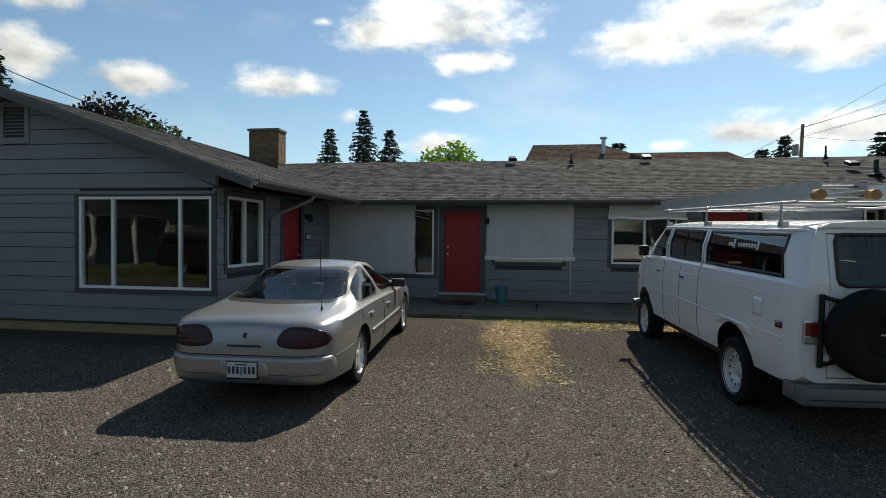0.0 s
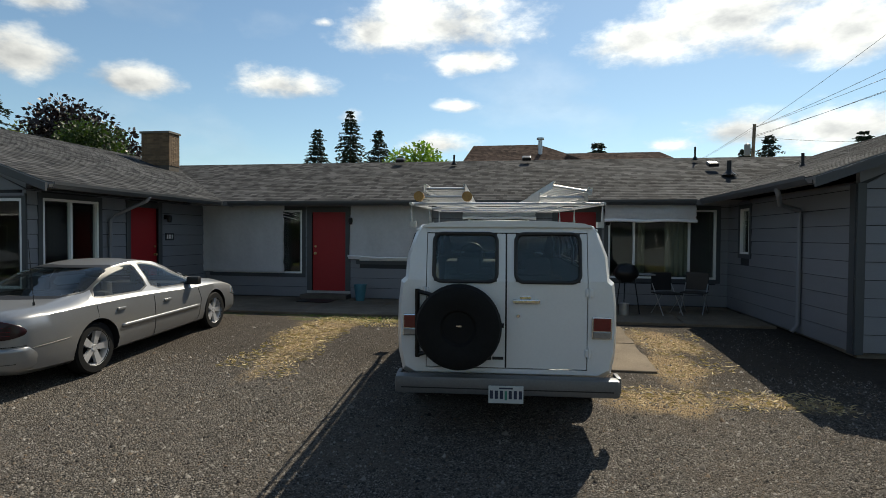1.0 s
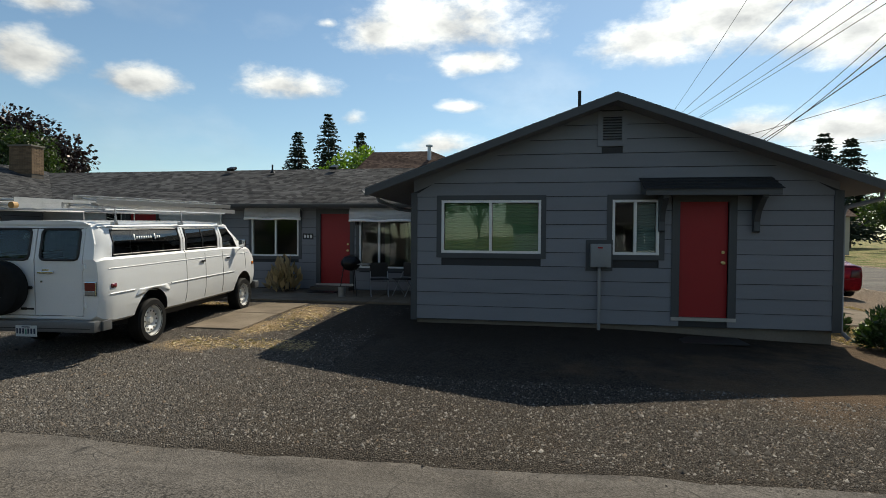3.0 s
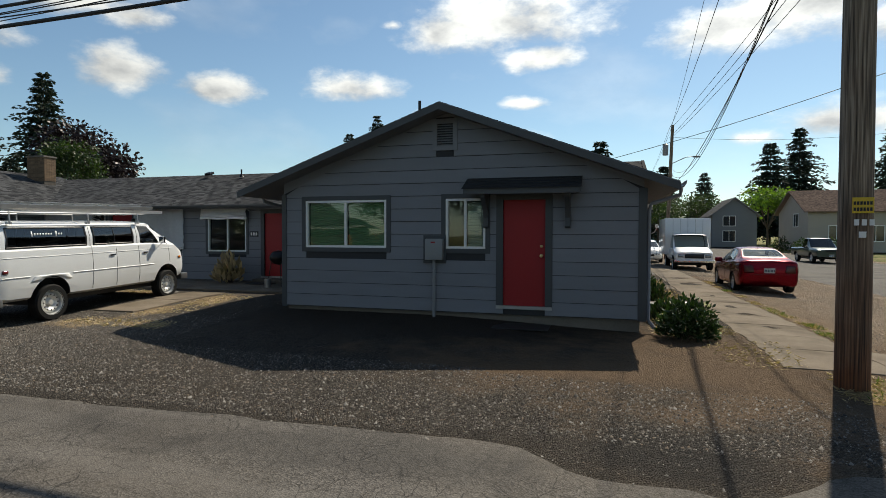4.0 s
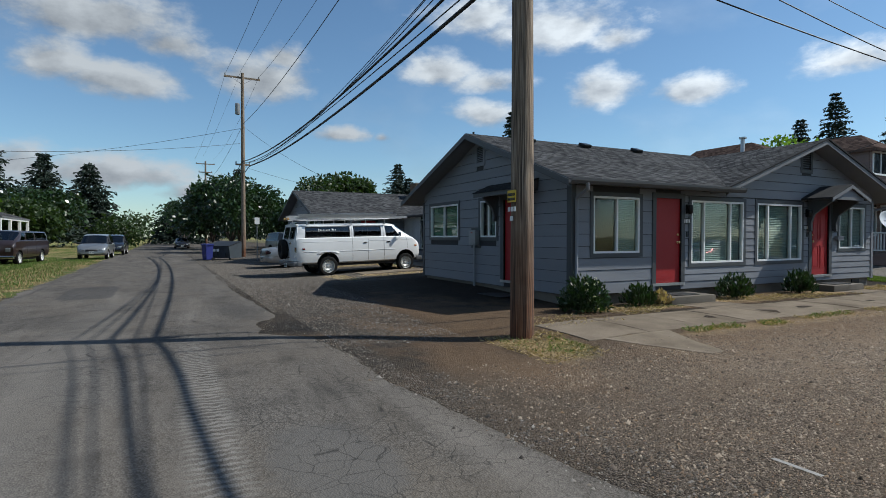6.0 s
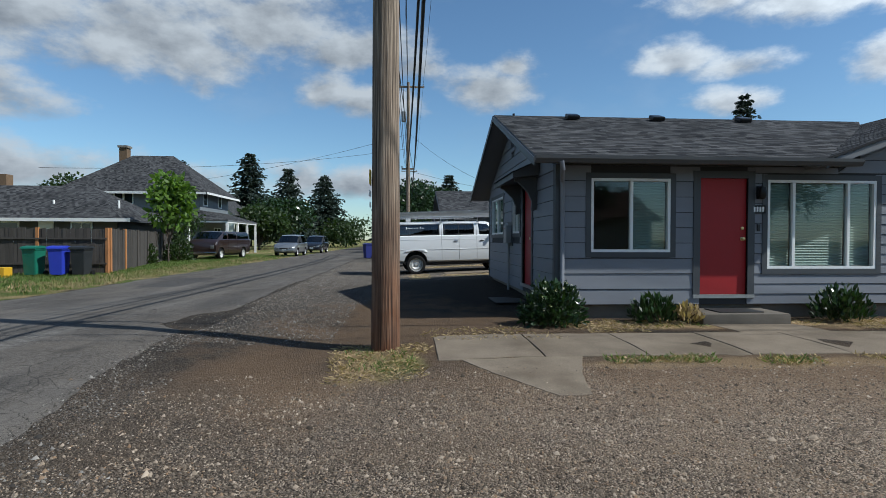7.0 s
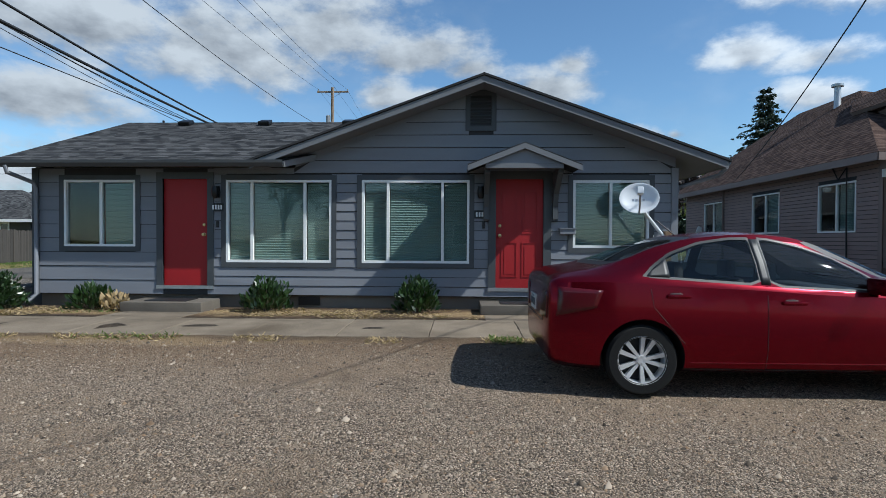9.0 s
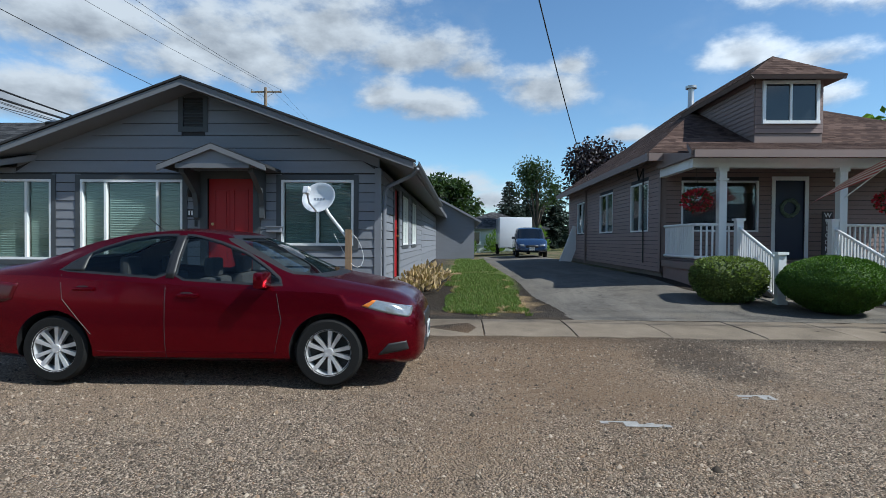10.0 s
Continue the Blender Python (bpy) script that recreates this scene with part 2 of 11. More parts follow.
def ground_material():
    """Gravel, dirt, straw and grass in one sheet, parted by place and by noise."""
    m = bpy.data.materials.new("gravel_ground")
    m.use_nodes = True
    n, l = m.node_tree.nodes, m.node_tree.links
    b = n["Principled BSDF"]
    b.inputs["Roughness"].default_value = 0.95
    b.inputs["Specular IOR Level"].default_value = 0.1
    geo = n.new("ShaderNodeNewGeometry")

    def tex(scale, detail=4, rough=0.55):
        t = n.new("ShaderNodeTexNoise")
        t.inputs["Scale"].default_value, t.inputs["Detail"].default_value, t.inputs["Roughness"].default_value = scale, detail, rough
        l.new(geo.outputs["Position"], t.inputs["Vector"])
        return t.outputs["Fac"]

    def mth(op, a, bb=None, clamp=False):
        t = n.new("ShaderNodeMath")
        t.operation, t.use_clamp = op, clamp
        for i, v in enumerate((a, bb)):
            if v is None:
                continue
            if isinstance(v, (int, float)):
                t.inputs[i].default_value = v
            else:
                l.new(v, t.inputs[i])
        return t.outputs[0]

    def ramp(v, a, bb):
        t = n.new("ShaderNodeMapRange")
        t.interpolation_type = "SMOOTHSTEP"
        t.inputs["From Min"].default_value, t.inputs["From Max"].default_value = a, bb
        l.new(v, t.inputs["Value"])
        return t.outputs[0]

    def mix(f, a, bb):
        t = n.new("ShaderNodeMix")
        t.data_type = "RGBA"
        l.new(f, t.inputs[0]) if not isinstance(f, (int, float)) else None
        for i, v in ((6, a), (7, bb)):
            if isinstance(v, tuple):
                t.inputs[i].default_value = (*v, 1)
            else:
                l.new(v, t.inputs[i])
        return t.outputs[2]

    s = n.new("ShaderNodeSeparateXYZ")
    l.new(geo.outputs["Position"], s.inputs[0])
    X, Y = s.outputs[0], s.outputs[1]
    vor, vor2 = n.new("ShaderNodeTexVoronoi"), n.new("ShaderNodeTexVoronoi")
    vor.inputs["Scale"].default_value, vor2.inputs["Scale"].default_value = 56, 135
    l.new(geo.outputs["Position"], vor.inputs["Vector"])
    l.new(geo.outputs["Position"], vor2.inputs["Vector"])
    vs, vs2 = n.new("ShaderNodeSeparateColor"), n.new("ShaderNodeSeparateColor")
    l.new(vor.outputs["Color"], vs.inputs[0])
    l.new(vor2.outputs["Color"], vs2.inputs[0])

    def pebbles(v, sep_rgb, gap):
        c = mix(mth("POWER", sep_rgb.outputs[0], 2.0), (0.031, 0.028, 0.025), (0.31, 0.282, 0.25))
        c = mix(mth("MULTIPLY", ramp(sep_rgb.outputs[1], 0.92, 0.95), 0.6), c, (0.38, 0.35, 0.31))
        c = mix(mth("MULTIPLY", ramp(sep_rgb.outputs[2], 0.75, 0.85), 0.5), c, (0.15, 0.115, 0.085))
        return mix(mth("MULTIPLY", ramp(v.outputs["Distance"], gap, gap + 0.32), 0.85), c, (0.020, 0.018, 0.016))

    coarse, fine_grit = pebbles(vor, vs, 0.45), pebbles(vor2, vs2, 0.5)
    gravel = mix(ramp(tex(9, 7, 0.75), 0.36, 0.60), coarse, fine_grit)
    # packed fines show between the stones
    gravel = mix(mth("MULTIPLY", ramp(tex(0.7, 8, 0.65), 0.46, 0.64), 0.6), gravel, mix(tex(40, 4), (0.066, 0.056, 0.046), (0.17, 0.142, 0.114)))
    # trodden earth with few stones, darkened before the walls where their shade falls
    packed_shade = mth("MULTIPLY", ramp(mth("ADD", Y, mth("MULTIPLY", tex(0.8, 5), 2.4)), 7.2, 9.0), ramp(mth("MULTIPLY", X, -1.0), -15.6, -15.0))
    gravel = mix(mth("MULTIPLY", packed_shade, 0.8), gravel, mix(tex(14, 6, 0.7), (0.036, 0.031, 0.027), (0.115, 0.096, 0.078)))
    gravel = mix(mth("MULTIPLY", ramp(tex(1.9, 6, 0.65), 0.52, 0.7), 0.4), gravel, (0.042, 0.036, 0.031))
    shoulder = ramp(X, 17.6, 19.2)
    shoulder = mth("MULTIPLY", shoulder, ramp(mth("ADD", Y, mth("MULTIPLY", tex(0.9, 6, 0.65), 3.0)), 2.4, 12.0))
    lifted = n.new("ShaderNodeMix")
    lifted.data_type, lifted.blend_type = "RGBA", "MULTIPLY"
    lifted.inputs[0].default_value = 1.0
    lifted.inputs[7].default_value = (2.15, 1.86, 1.58, 1)
    l.new(gravel, lifted.inputs[6])
    # yard mouth darker and browner than the street's shoulder, some building shade painted in
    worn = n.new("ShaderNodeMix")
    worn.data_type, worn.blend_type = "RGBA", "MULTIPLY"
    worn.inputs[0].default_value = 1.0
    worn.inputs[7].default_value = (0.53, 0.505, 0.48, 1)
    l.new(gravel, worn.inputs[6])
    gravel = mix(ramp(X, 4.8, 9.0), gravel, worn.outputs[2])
    gravel = mix(shoulder, gravel, lifted.outputs[2])
    warp = mth("MULTIPLY", mth("SUBTRACT", tex(1.1, 7, 0.65), 0.5), 3.2)

    def patch(cx, cy, rx, ry, soft=0.45, bump=1.0):
        dx = mth("DIVIDE", mth("SUBTRACT", X, cx), rx)
        dy = mth("DIVIDE", mth("SUBTRACT", Y, cy), ry)
        d = mth("SQRT", mth("ADD", mth("MULTIPLY", dx, dx), mth("MULTIPLY", dy, dy)))
        return ramp(mth("SUBTRACT", mth("ADD", 1.0, mth("MULTIPLY", warp, bump)), d), -soft, soft)

    def biggest(*v):
        r = v[0]
        for q in v[1:]:
            r = mth("MAXIMUM", r, q)
        return r

    # dry dirt by the corner and along the pavement, the bed under the windows
    dirt = biggest(patch(16.2, 6.6, 2.2, 2.6, 0.6), patch(14.4, 5.6, 2.4, 1.0, 0.7), patch(18.2, 4.7, 1.5, 0.8, 0.7), patch(15.9, 14.2, 0.75, 7.0, 0.3, 0.3), patch(18.7, 11.0, 0.9, 5.0, 0.8, 0.5), patch(18.5, 18.0, 0.5, 5.0, 0.6, 0.5), patch(19.5, 22.8, 2.0, 1.6, 0.8))
    col = mix(mth("MULTIPLY", dirt, 0.62), gravel, mix(tex(22, 5), (0.11, 0.068, 0.040), (0.255, 0.168, 0.100)))
    fibre = n.new("ShaderNodeTexNoise")
    fm = n.new("ShaderNodeMapping")
    fm.inputs["Rotation"].default_value = (0, 0, 0.6)
    fm.inputs["Scale"].default_value = (30, 160, 1)
    l.new(geo.outputs["Position"], fm.inputs[0])
    l.new(fm.outputs[0], fibre.inputs["Vector"])
    fibre.inputs["Detail"].default_value = 3
    straw_col = mix(ramp(fibre.outputs["Fac"], 0.35, 0.65), (0.20, 0.132, 0.066), (0.56, 0.405, 0.225))
    straw = biggest(patch(-0.2, 9.6, 0.45, 1.3), patch(-0.12, 8.0, 0.32, 0.9), mth("MULTIPLY", patch(0.9, 10.9, 1.3, 0.22), 0.6), mth("MULTIPLY", patch(0.0, 6.8, 0.16, 0.5), 0.6), patch(5.5, 9.3, 0.42, 0.8), patch(5.3, 7.6, 0.35, 0.8), patch(4.8, 6.3, 0.6, 0.35), patch(6.05, 6.45, 0.55, 0.22), patch(2.6, 10.0, 0.8, 0.3),
                    mth("MULTIPLY", patch(18.4, 10.6, 0.16, 3.0, 0.45, 1.4), 0.5), patch(17.9, 5.6, 0.75, 0.4), patch(15.95, 12.9, 0.45, 1.1), patch(15.9, 9.9, 0.4, 0.9), patch(15.9, 16.9, 0.4, 0.9), patch(15.9, 19.5, 0.5, 0.8), patch(14.5, 22.6, 1.0, 0.6))
    stain = biggest(patch(19.1, 24.65, 0.75, 0.68, 0.3, 0.35), patch(12.2, 1.4, 1.2, 0.5, 0.5), patch(15.0, 2.9, 0.65, 0.55, 0.3, 0.4))
    col = mix(mth("MULTIPLY", stain, 0.6), col, (0.03, 0.028, 0.026))
    col = mix(mth("MULTIPLY", straw, 0.75), col, straw_col)
    green_col = mix(ramp(fibre.outputs["Fac"], 0.3, 0.7), (0.045, 0.075, 0.018), (0.17, 0.20, 0.05))
    south = ramp(mth("ADD", mth("MULTIPLY", Y, -1.0), mth("MULTIPLY", warp, 0.4)), 2.35, 2.75)
    south = mth("MULTIPLY", south, ramp(mth("MULTIPLY", X, -1.0), -16.5, -15.5))
    strip = mth("MULTIPLY", patch(4.5, 22.45, 11.0, 1.0, 0.12, 0.1), ramp(mth("MULTIPLY", X, -1), -16.6, -16.0))
    north = mth("MULTIPLY", ramp(Y, 30.2, 30.6), ramp(mth("MULTIPLY", X, -1.0), -15.6, -15.3))
    back = mth("MULTIPLY", ramp(Y, 20.8, 21.5), ramp(mth("MULTIPLY", X, -1.0), -10.0, -9.0))
    east = ramp(X, 33.4, 34.0)
    far = biggest(south, strip, mth("MULTIPLY", north, 0.9), mth("MULTIPLY", east, 0.95), mth("MULTIPLY", back, 0.4), patch(-1.2, 11.0, 1.6, 0.5), patch(0.2, 10.3, 1.2, 0.25), mth("MULTIPLY", patch(18.1, 5.9, 0.5, 0.25), 0.7))
    dry = ramp(tex(0.5, 6), 0.44, 0.62)
    grass = mix(mth("MULTIPLY", dry, 0.75), green_col, straw_col)
    col = mix(mth("MULTIPLY", far, 0.92), col, grass)
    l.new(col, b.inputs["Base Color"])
    h = mth("ADD", mth("MULTIPLY", vor.outputs["Distance"], -1.0), mth("ADD", mth("MULTIPLY", vor2.outputs["Distance"], -0.4), mth("MULTIPLY", tex(9, 4), 0.6)))
    bp = n.new("ShaderNodeBump")
    bp.inputs["Strength"].default_value, bp.inputs["Distance"].default_value = 1.0, 0.026
    l.new(h, bp.inputs["Height"])
    l.new(bp.outputs[0], b.inputs["Normal"])
    return m


def asphalt_material(name, dark, light, tan, marks=False):
    m = bpy.data.materials.new(name)
    m.use_nodes = True
    n, l = m.node_tree.nodes, m.node_tree.links
    b = n["Principled BSDF"]
    b.inputs["Roughness"].default_value = 0.9
    b.inputs["Specular IOR Level"].default_value = 0.18
    geo = n.new("ShaderNodeNewGeometry")

    def tex(scale, detail=4, rough=0.55, st=None):
        t = n.new("ShaderNodeTexNoise")
        t.inputs["Scale"].default_value, t.inputs["Detail"].default_value, t.inputs["Roughness"].default_value = scale, detail, rough
        if st:
            mp = n.new("ShaderNodeMapping")
            mp.inputs["Scale"].default_value = st
            l.new(geo.outputs["Position"], mp.inputs[0])
            l.new(mp.outputs[0], t.inputs["Vector"])
        else:
            l.new(geo.outputs["Position"], t.inputs["Vector"])
        return t.outputs["Fac"]

    def rmp(v, a, bb, to=1.0):
        t = n.new("ShaderNodeMapRange")
        t.inputs["From Min"].default_value, t.inputs["From Max"].default_value, t.inputs["To Max"].default_value = a, bb, to
        l.new(v, t.inputs["Value"])
        return t.outputs[0]

    def mix(f, a, bb):
        t = n.new("ShaderNodeMix")
        t.data_type = "RGBA"
        l.new(f, t.inputs[0])
        for i, v in ((6, a), (7, bb)):
            if isinstance(v, tuple):
                t.inputs[i].default_value = (*v, 1)
            else:
                l.new(v, t.inputs[i])
        return t.outputs[2]

    chips = n.new("ShaderNodeTexVoronoi")
    chips.inputs["Scale"].default_value = 75
    l.new(geo.outputs["Position"], chips.inputs["Vector"])
    cs = n.new("ShaderNodeSeparateColor")
    l.new(chips.outputs["Color"], cs.inputs[0])
    col = mix(rmp(cs.outputs[0], 0.0, 1.0), dark, light)
    col = mix(rmp(tex(0.6, 7), 0.42, 0.68, 0.55), col, tan)
    col = mix(rmp(tex(1.6, 6), 0.52, 0.72, 0.6), col, tuple(c * 0.7 for c in dark))
    col = mix(rmp(tex(0.22, 5, 0.6, (1, 3.2, 1)), 0.50, 0.64, 0.45), col, tuple(c * 1.1 for c in dark))
    # pale dust swept along the lanes
    col = mix(rmp(tex(0.5, 7, 0.62, (0.35, 2.2, 1)), 0.5, 0.68, 0.6), col, tuple(c * 1.12 for c in light))
    if marks:
        sp = n.new("ShaderNodeSeparateXYZ")
        l.new(geo.outputs["Position"], sp.inputs[0])

        def mth(op, a, bb=None, clamp=False):
            t = n.new("ShaderNodeMath")
            t.operation, t.use_clamp = op, clamp
            for k, v in enumerate((a, bb)):
                if isinstance(v, (int, float)):
                    t.inputs[k].default_value = v
                elif v is not None:
                    l.new(v, t.inputs[k])
            return t.outputs[0]

        rough_edge = mth("MULTIPLY", mth("SUBTRACT", tex(2.6, 6, 0.65), 0.5), 1.1)

        def spot(cx, cy, rx, ry, soft, power=2.0, wob_=1.0):
            dx = mth("POWER", mth("ABSOLUTE", mth("DIVIDE", mth("SUBTRACT", sp.outputs[0], cx), rx)), power)
            dy = mth("POWER", mth("ABSOLUTE", mth("DIVIDE", mth("SUBTRACT", sp.outputs[1], cy), ry)), power)
            d = mth("POWER", mth("ADD", dx, dy), 1 / power)
            return rmp(mth("ADD", mth("SUBTRACT", 1.0, d), mth("MULTIPLY", rough_edge, wob_)), -soft, soft)

        # tar repairs, a smooth grey patch, the scrubbed pale lane
        for cx, cy, rx, ry, soft, power, wv_, tone, amt in ((7.1, -0.85, 1.85, 0.58, 0.05, 6.0, 0.15, (0.055, 0.052, 0.050), 0.75), (20.5, 1.9, 0.75, 0.42, 0.15, 2.0, 0.9, (0.10, 0.094, 0.088), 0.7), (12.6, 2.2, 1.3, 0.4, 0.3, 2.0, 1.2, (0.06, 0.055, 0.05), 0.55),
                                                            (23.0, 9.0, 0.9, 2.2, 0.3, 2.0, 1.2, (0.075, 0.07, 0.064), 0.5), (24.4, 15.5, 0.8, 2.6, 0.3, 2.0, 1.2, (0.075, 0.07, 0.064), 0.5), (17.0, -0.2, 5.0, 0.5, 0.5, 2.0, 1.4, (0.15, 0.138, 0.125), 0.5)):
            f = mth("MULTIPLY", spot(cx, cy, rx, ry, soft, power, wv_), amt)
            col = mix(f, col, tone)
        wav = n.new("ShaderNodeTexWave")
        wav.inputs["Scale"].default_value, wav.inputs["Distortion"].default_value, wav.inputs["Detail"].default_value, wav.inputs["Detail Scale"].default_value = 3.6, 5.0, 3.0, 2.5
        l.new(geo.outputs["Position"], wav.inputs["Vector"])
        rip = mth("MULTIPLY", rmp(wav.outputs["Fac"], 0.45, 0.75), mth("MULTIPLY", spot(18.6, 1.18, 2.6, 0.19, 0.3, 3.0, 0.7), 0.85))
        col = mix(rip, col, (0.19, 0.178, 0.162))
    # crazing: nets of cracks, broken up by noise
    for sc, w, st, lo_, hi_ in ((1.3, 0.010, 0.75, 0.46, 0.60), (5.2, 0.024, 0.75, 0.47, 0.56), (10.5, 0.03, 0.6, 0.50, 0.60)):
        wv = n.new("ShaderNodeTexNoise")
        wv.inputs["Scale"].default_value = sc * 1.3
        l.new(geo.outputs["Position"], wv.inputs["Vector"])
        vm = n.new("ShaderNodeVectorMath")
        vm.operation = "MULTIPLY_ADD"
        vm.inputs[1].default_value = (0.5 / sc, 0.5 / sc, 0)
        l.new(wv.outputs["Color"], vm.inputs[0])
        l.new(geo.outputs["Position"], vm.inputs[2])
        v = n.new("ShaderNodeTexVoronoi")
        v.feature = "DISTANCE_TO_EDGE"
        v.inputs["Scale"].default_value = sc
        l.new(vm.outputs[0], v.inputs["Vector"])
        line = rmp(v.outputs["Distance"], w, 0.0, st)
        mu = n.new("ShaderNodeMath")
        mu.operation = "MULTIPLY"
        l.new(line, mu.inputs[0])
        l.new(rmp(tex(0.30 + sc * 0.04, 4), lo_, hi_), mu.inputs[1])
        col = mix(mu.outputs[0], col, (0.016, 0.015, 0.014))
    l.new(col, b.inputs["Base Color"])
    bp = n.new("ShaderNodeBump")
    bp.inputs["Strength"].default_value, bp.inputs["Distance"].default_value = 0.6, 0.008
    l.new(chips.outputs["Distance"], bp.inputs["Height"])
    l.new(bp.outputs[0], b.inputs["Normal"])
    return m


def shingle_material(name, dark, light):
    """Composition shingles: each tab its own shade, by its course and its place along the course (UV in metres)."""
    m = bpy.data.materials.new(name)
    m.use_nodes = True
    n, l = m.node_tree.nodes, m.node_tree.links
    b = n["Principled BSDF"]
    b.inputs["Roughness"].default_value = 0.95
    b.inputs["Specular IOR Level"].default_value = 0.08
    uv = n.new("ShaderNodeUVMap")
    br = n.new("ShaderNodeTexBrick")
    br.inputs["Scale"].default_value = 1.0
    br.inputs["Brick Width"].default_value, br.inputs["Row Height"].default_value = 0.17, 0.143
    br.inputs["Mortar Size"].default_value, br.inputs["Bias"].default_value = 0.0, 0.0
    br.inputs["Color1"].default_value, br.inputs["Color2"].default_value = (*dark, 1), (*light, 1)
    br.inputs["Mortar"].default_value = (*[c * 0.35 for c in dark], 1)
    l.new(uv.outputs[0], br.inputs["Vector"])
    geo, nz, nf = n.new("ShaderNodeNewGeometry"), n.new("ShaderNodeTexNoise"), n.new("ShaderNodeTexNoise")
    nz.inputs["Scale"].default_value, nz.inputs["Detail"].default_value = 0.9, 5
    nf.inputs["Scale"].default_value, nf.inputs["Detail"].default_value = 130, 2
    for t in (nz, nf):
        l.new(geo.outputs["Position"], t.inputs["Vector"])
    ad = n.new("ShaderNodeMath")
    ad.operation = "ADD"
    l.new(nz.outputs["Fac"], ad.inputs[0])
    l.new(nf.outputs["Fac"], ad.inputs[1])
    sc = n.new("ShaderNodeVectorMath")
    sc.operation = "SCALE"
    l.new(br.outputs["Color"], sc.inputs[0])
    l.new(ad.outputs[0], sc.inputs["Scale"])
    l.new(sc.outputs[0], b.inputs["Base Color"])
    bp = n.new("ShaderNodeBump")
    bp.inputs["Strength"].default_value, bp.inputs["Distance"].default_value = 0.5, 0.004
    l.new(nf.outputs["Fac"], bp.inputs["Height"])
    l.new(bp.outputs[0], b.inputs["Normal"])
    MATS[name] = m
    return m


gravel_mat = ground_material()
asphalt = asphalt_material("worn_asphalt", (0.041, 0.037, 0.033), (0.148, 0.133, 0.118), (0.122, 0.103, 0.083), True)
drive_asphalt = asphalt_material("pale_worn_asphalt", (0.066, 0.060, 0.053), (0.165, 0.150, 0.130), (0.15, 0.128, 0.10))
shingle_grey = shingle_material("grey_shingles", (0.020, 0.021, 0.023), (0.084, 0.084, 0.086))
shingle_brown = shingle_material("brown_shingles", (0.042, 0.026, 0.021), (0.112, 0.074, 0.060))

concrete_step = material("step_concrete", (0.105, 0.090, 0.073), 0.9, vary=0.25, scale=3, fine=60, bump=0.5, bump_scale=70, dirt=(0.07, 0.056, 0.042), dirt_amount=0.7)

# ---- building blocks ----
def smooth(a, b, v):
    t = min(1.0, max(0.0, (v - a) / (b - a)))
    return t * t * (3 - 2 * t)


def gz(x, y):
    """The lie of the ground."""
    yard = 0.19 * smooth(4.2, 10.2, y) * (1 - smooth(11.0, 15.6, x))
    kerb = -0.12 * smooth(17.5, 20.5, x) * smooth(-2.0, 6.0, y)
    lawn = 0.18 * smooth(22.0, 26.5, y) * (1 - smooth(13.5, 17.0, x))
    corner = -0.11 * math.exp(-((x - 17.7) / 2.0) ** 2 - ((y - 4.9) / 1.3) ** 2)
    return 0.01 + yard + kerb + lawn + corner + 0.03 * smooth(15.4, 16.6, x) * (1 - smooth(17.5, 19.0, x))


def thing(name, label, category, group="", kind="", at=(0, 0, 0), turn=0.0):
    ob = new(name)
    ob.empty_display_size = 0.2
    ob.matrix_basis = pose(*at, 0, 0, turn)
    return tagged(ob, label, category, group, kind)


def part(name, bm, mat, parent=None, label="", smooth_angle=None, keep=False):
    """One mesh object out of a bmesh."""
    me = bpy.data.meshes.new(name)
    if not keep:
        bmesh.ops.recalc_face_normals(bm, faces=bm.faces)
    bm.to_mesh(me)
    bm.free()
    for q in mat if isinstance(mat, (list, tuple)) else [mat]:
        me.materials.append(q)
    if smooth_angle is not None:
        for p in me.polygons:
            p.use_smooth = True
        me.set_sharp_from_angle(angle=radians(smooth_angle))
    ob = new(name, me)
    if parent is not None:
        ob.parent = parent
    if label:
        ob["label"] = label
    return ob


def solid(name, bm, mat, label, category, group="", kind="", smooth_angle=None):
    return tagged(part(name, bm, mat, None, "", smooth_angle), label, category, group, kind)


def box(bm, x0, x1, y0, y1, z0, z1, m=None, bevel=0.0):
    vs = [bm.verts.new((x, y, z)) for z in (z0, z1) for x, y in ((x0, y0), (x1, y0), (x1, y1), (x0, y1))]
    fs = [bm.faces.new([vs[i] for i in f]) for f in ((3, 2, 1, 0), (4, 5, 6, 7), (0, 1, 5, 4), (1, 2, 6, 5), (2, 3, 7, 6), (3, 0, 4, 7))]
    if bevel:
        es = list({e for f in fs for e in f.edges})
        r = bmesh.ops.bevel(bm, geom=es, offset=bevel, segments=2, affect="EDGES", profile=0.6)
        vs = list({v for f in r["faces"] for v in f.verts} | {v for v in vs if v.is_valid})
    if m is not None:
        bmesh.ops.transform(bm, matrix=m, verts=vs)
    return vs


def prism(bm, poly, axis, a, b):
    """A polygon of two coordinates, drawn out along an axis from a to b."""
    def at(p, v):
        return {"x": (v, p[0], p[1]), "y": (p[0], v, p[1]), "z": (p[0], p[1], v)}[axis]
    lo, hi = [bm.verts.new(at(p, a)) for p in poly], [bm.verts.new(at(p, b)) for p in poly]
    bm.faces.new(lo), bm.faces.new(hi[::-1])
    k = len(poly)
    for i in range(k):
        bm.faces.new((lo[i], hi[i], hi[(i + 1) % k], lo[(i + 1) % k]))
    return lo + hi


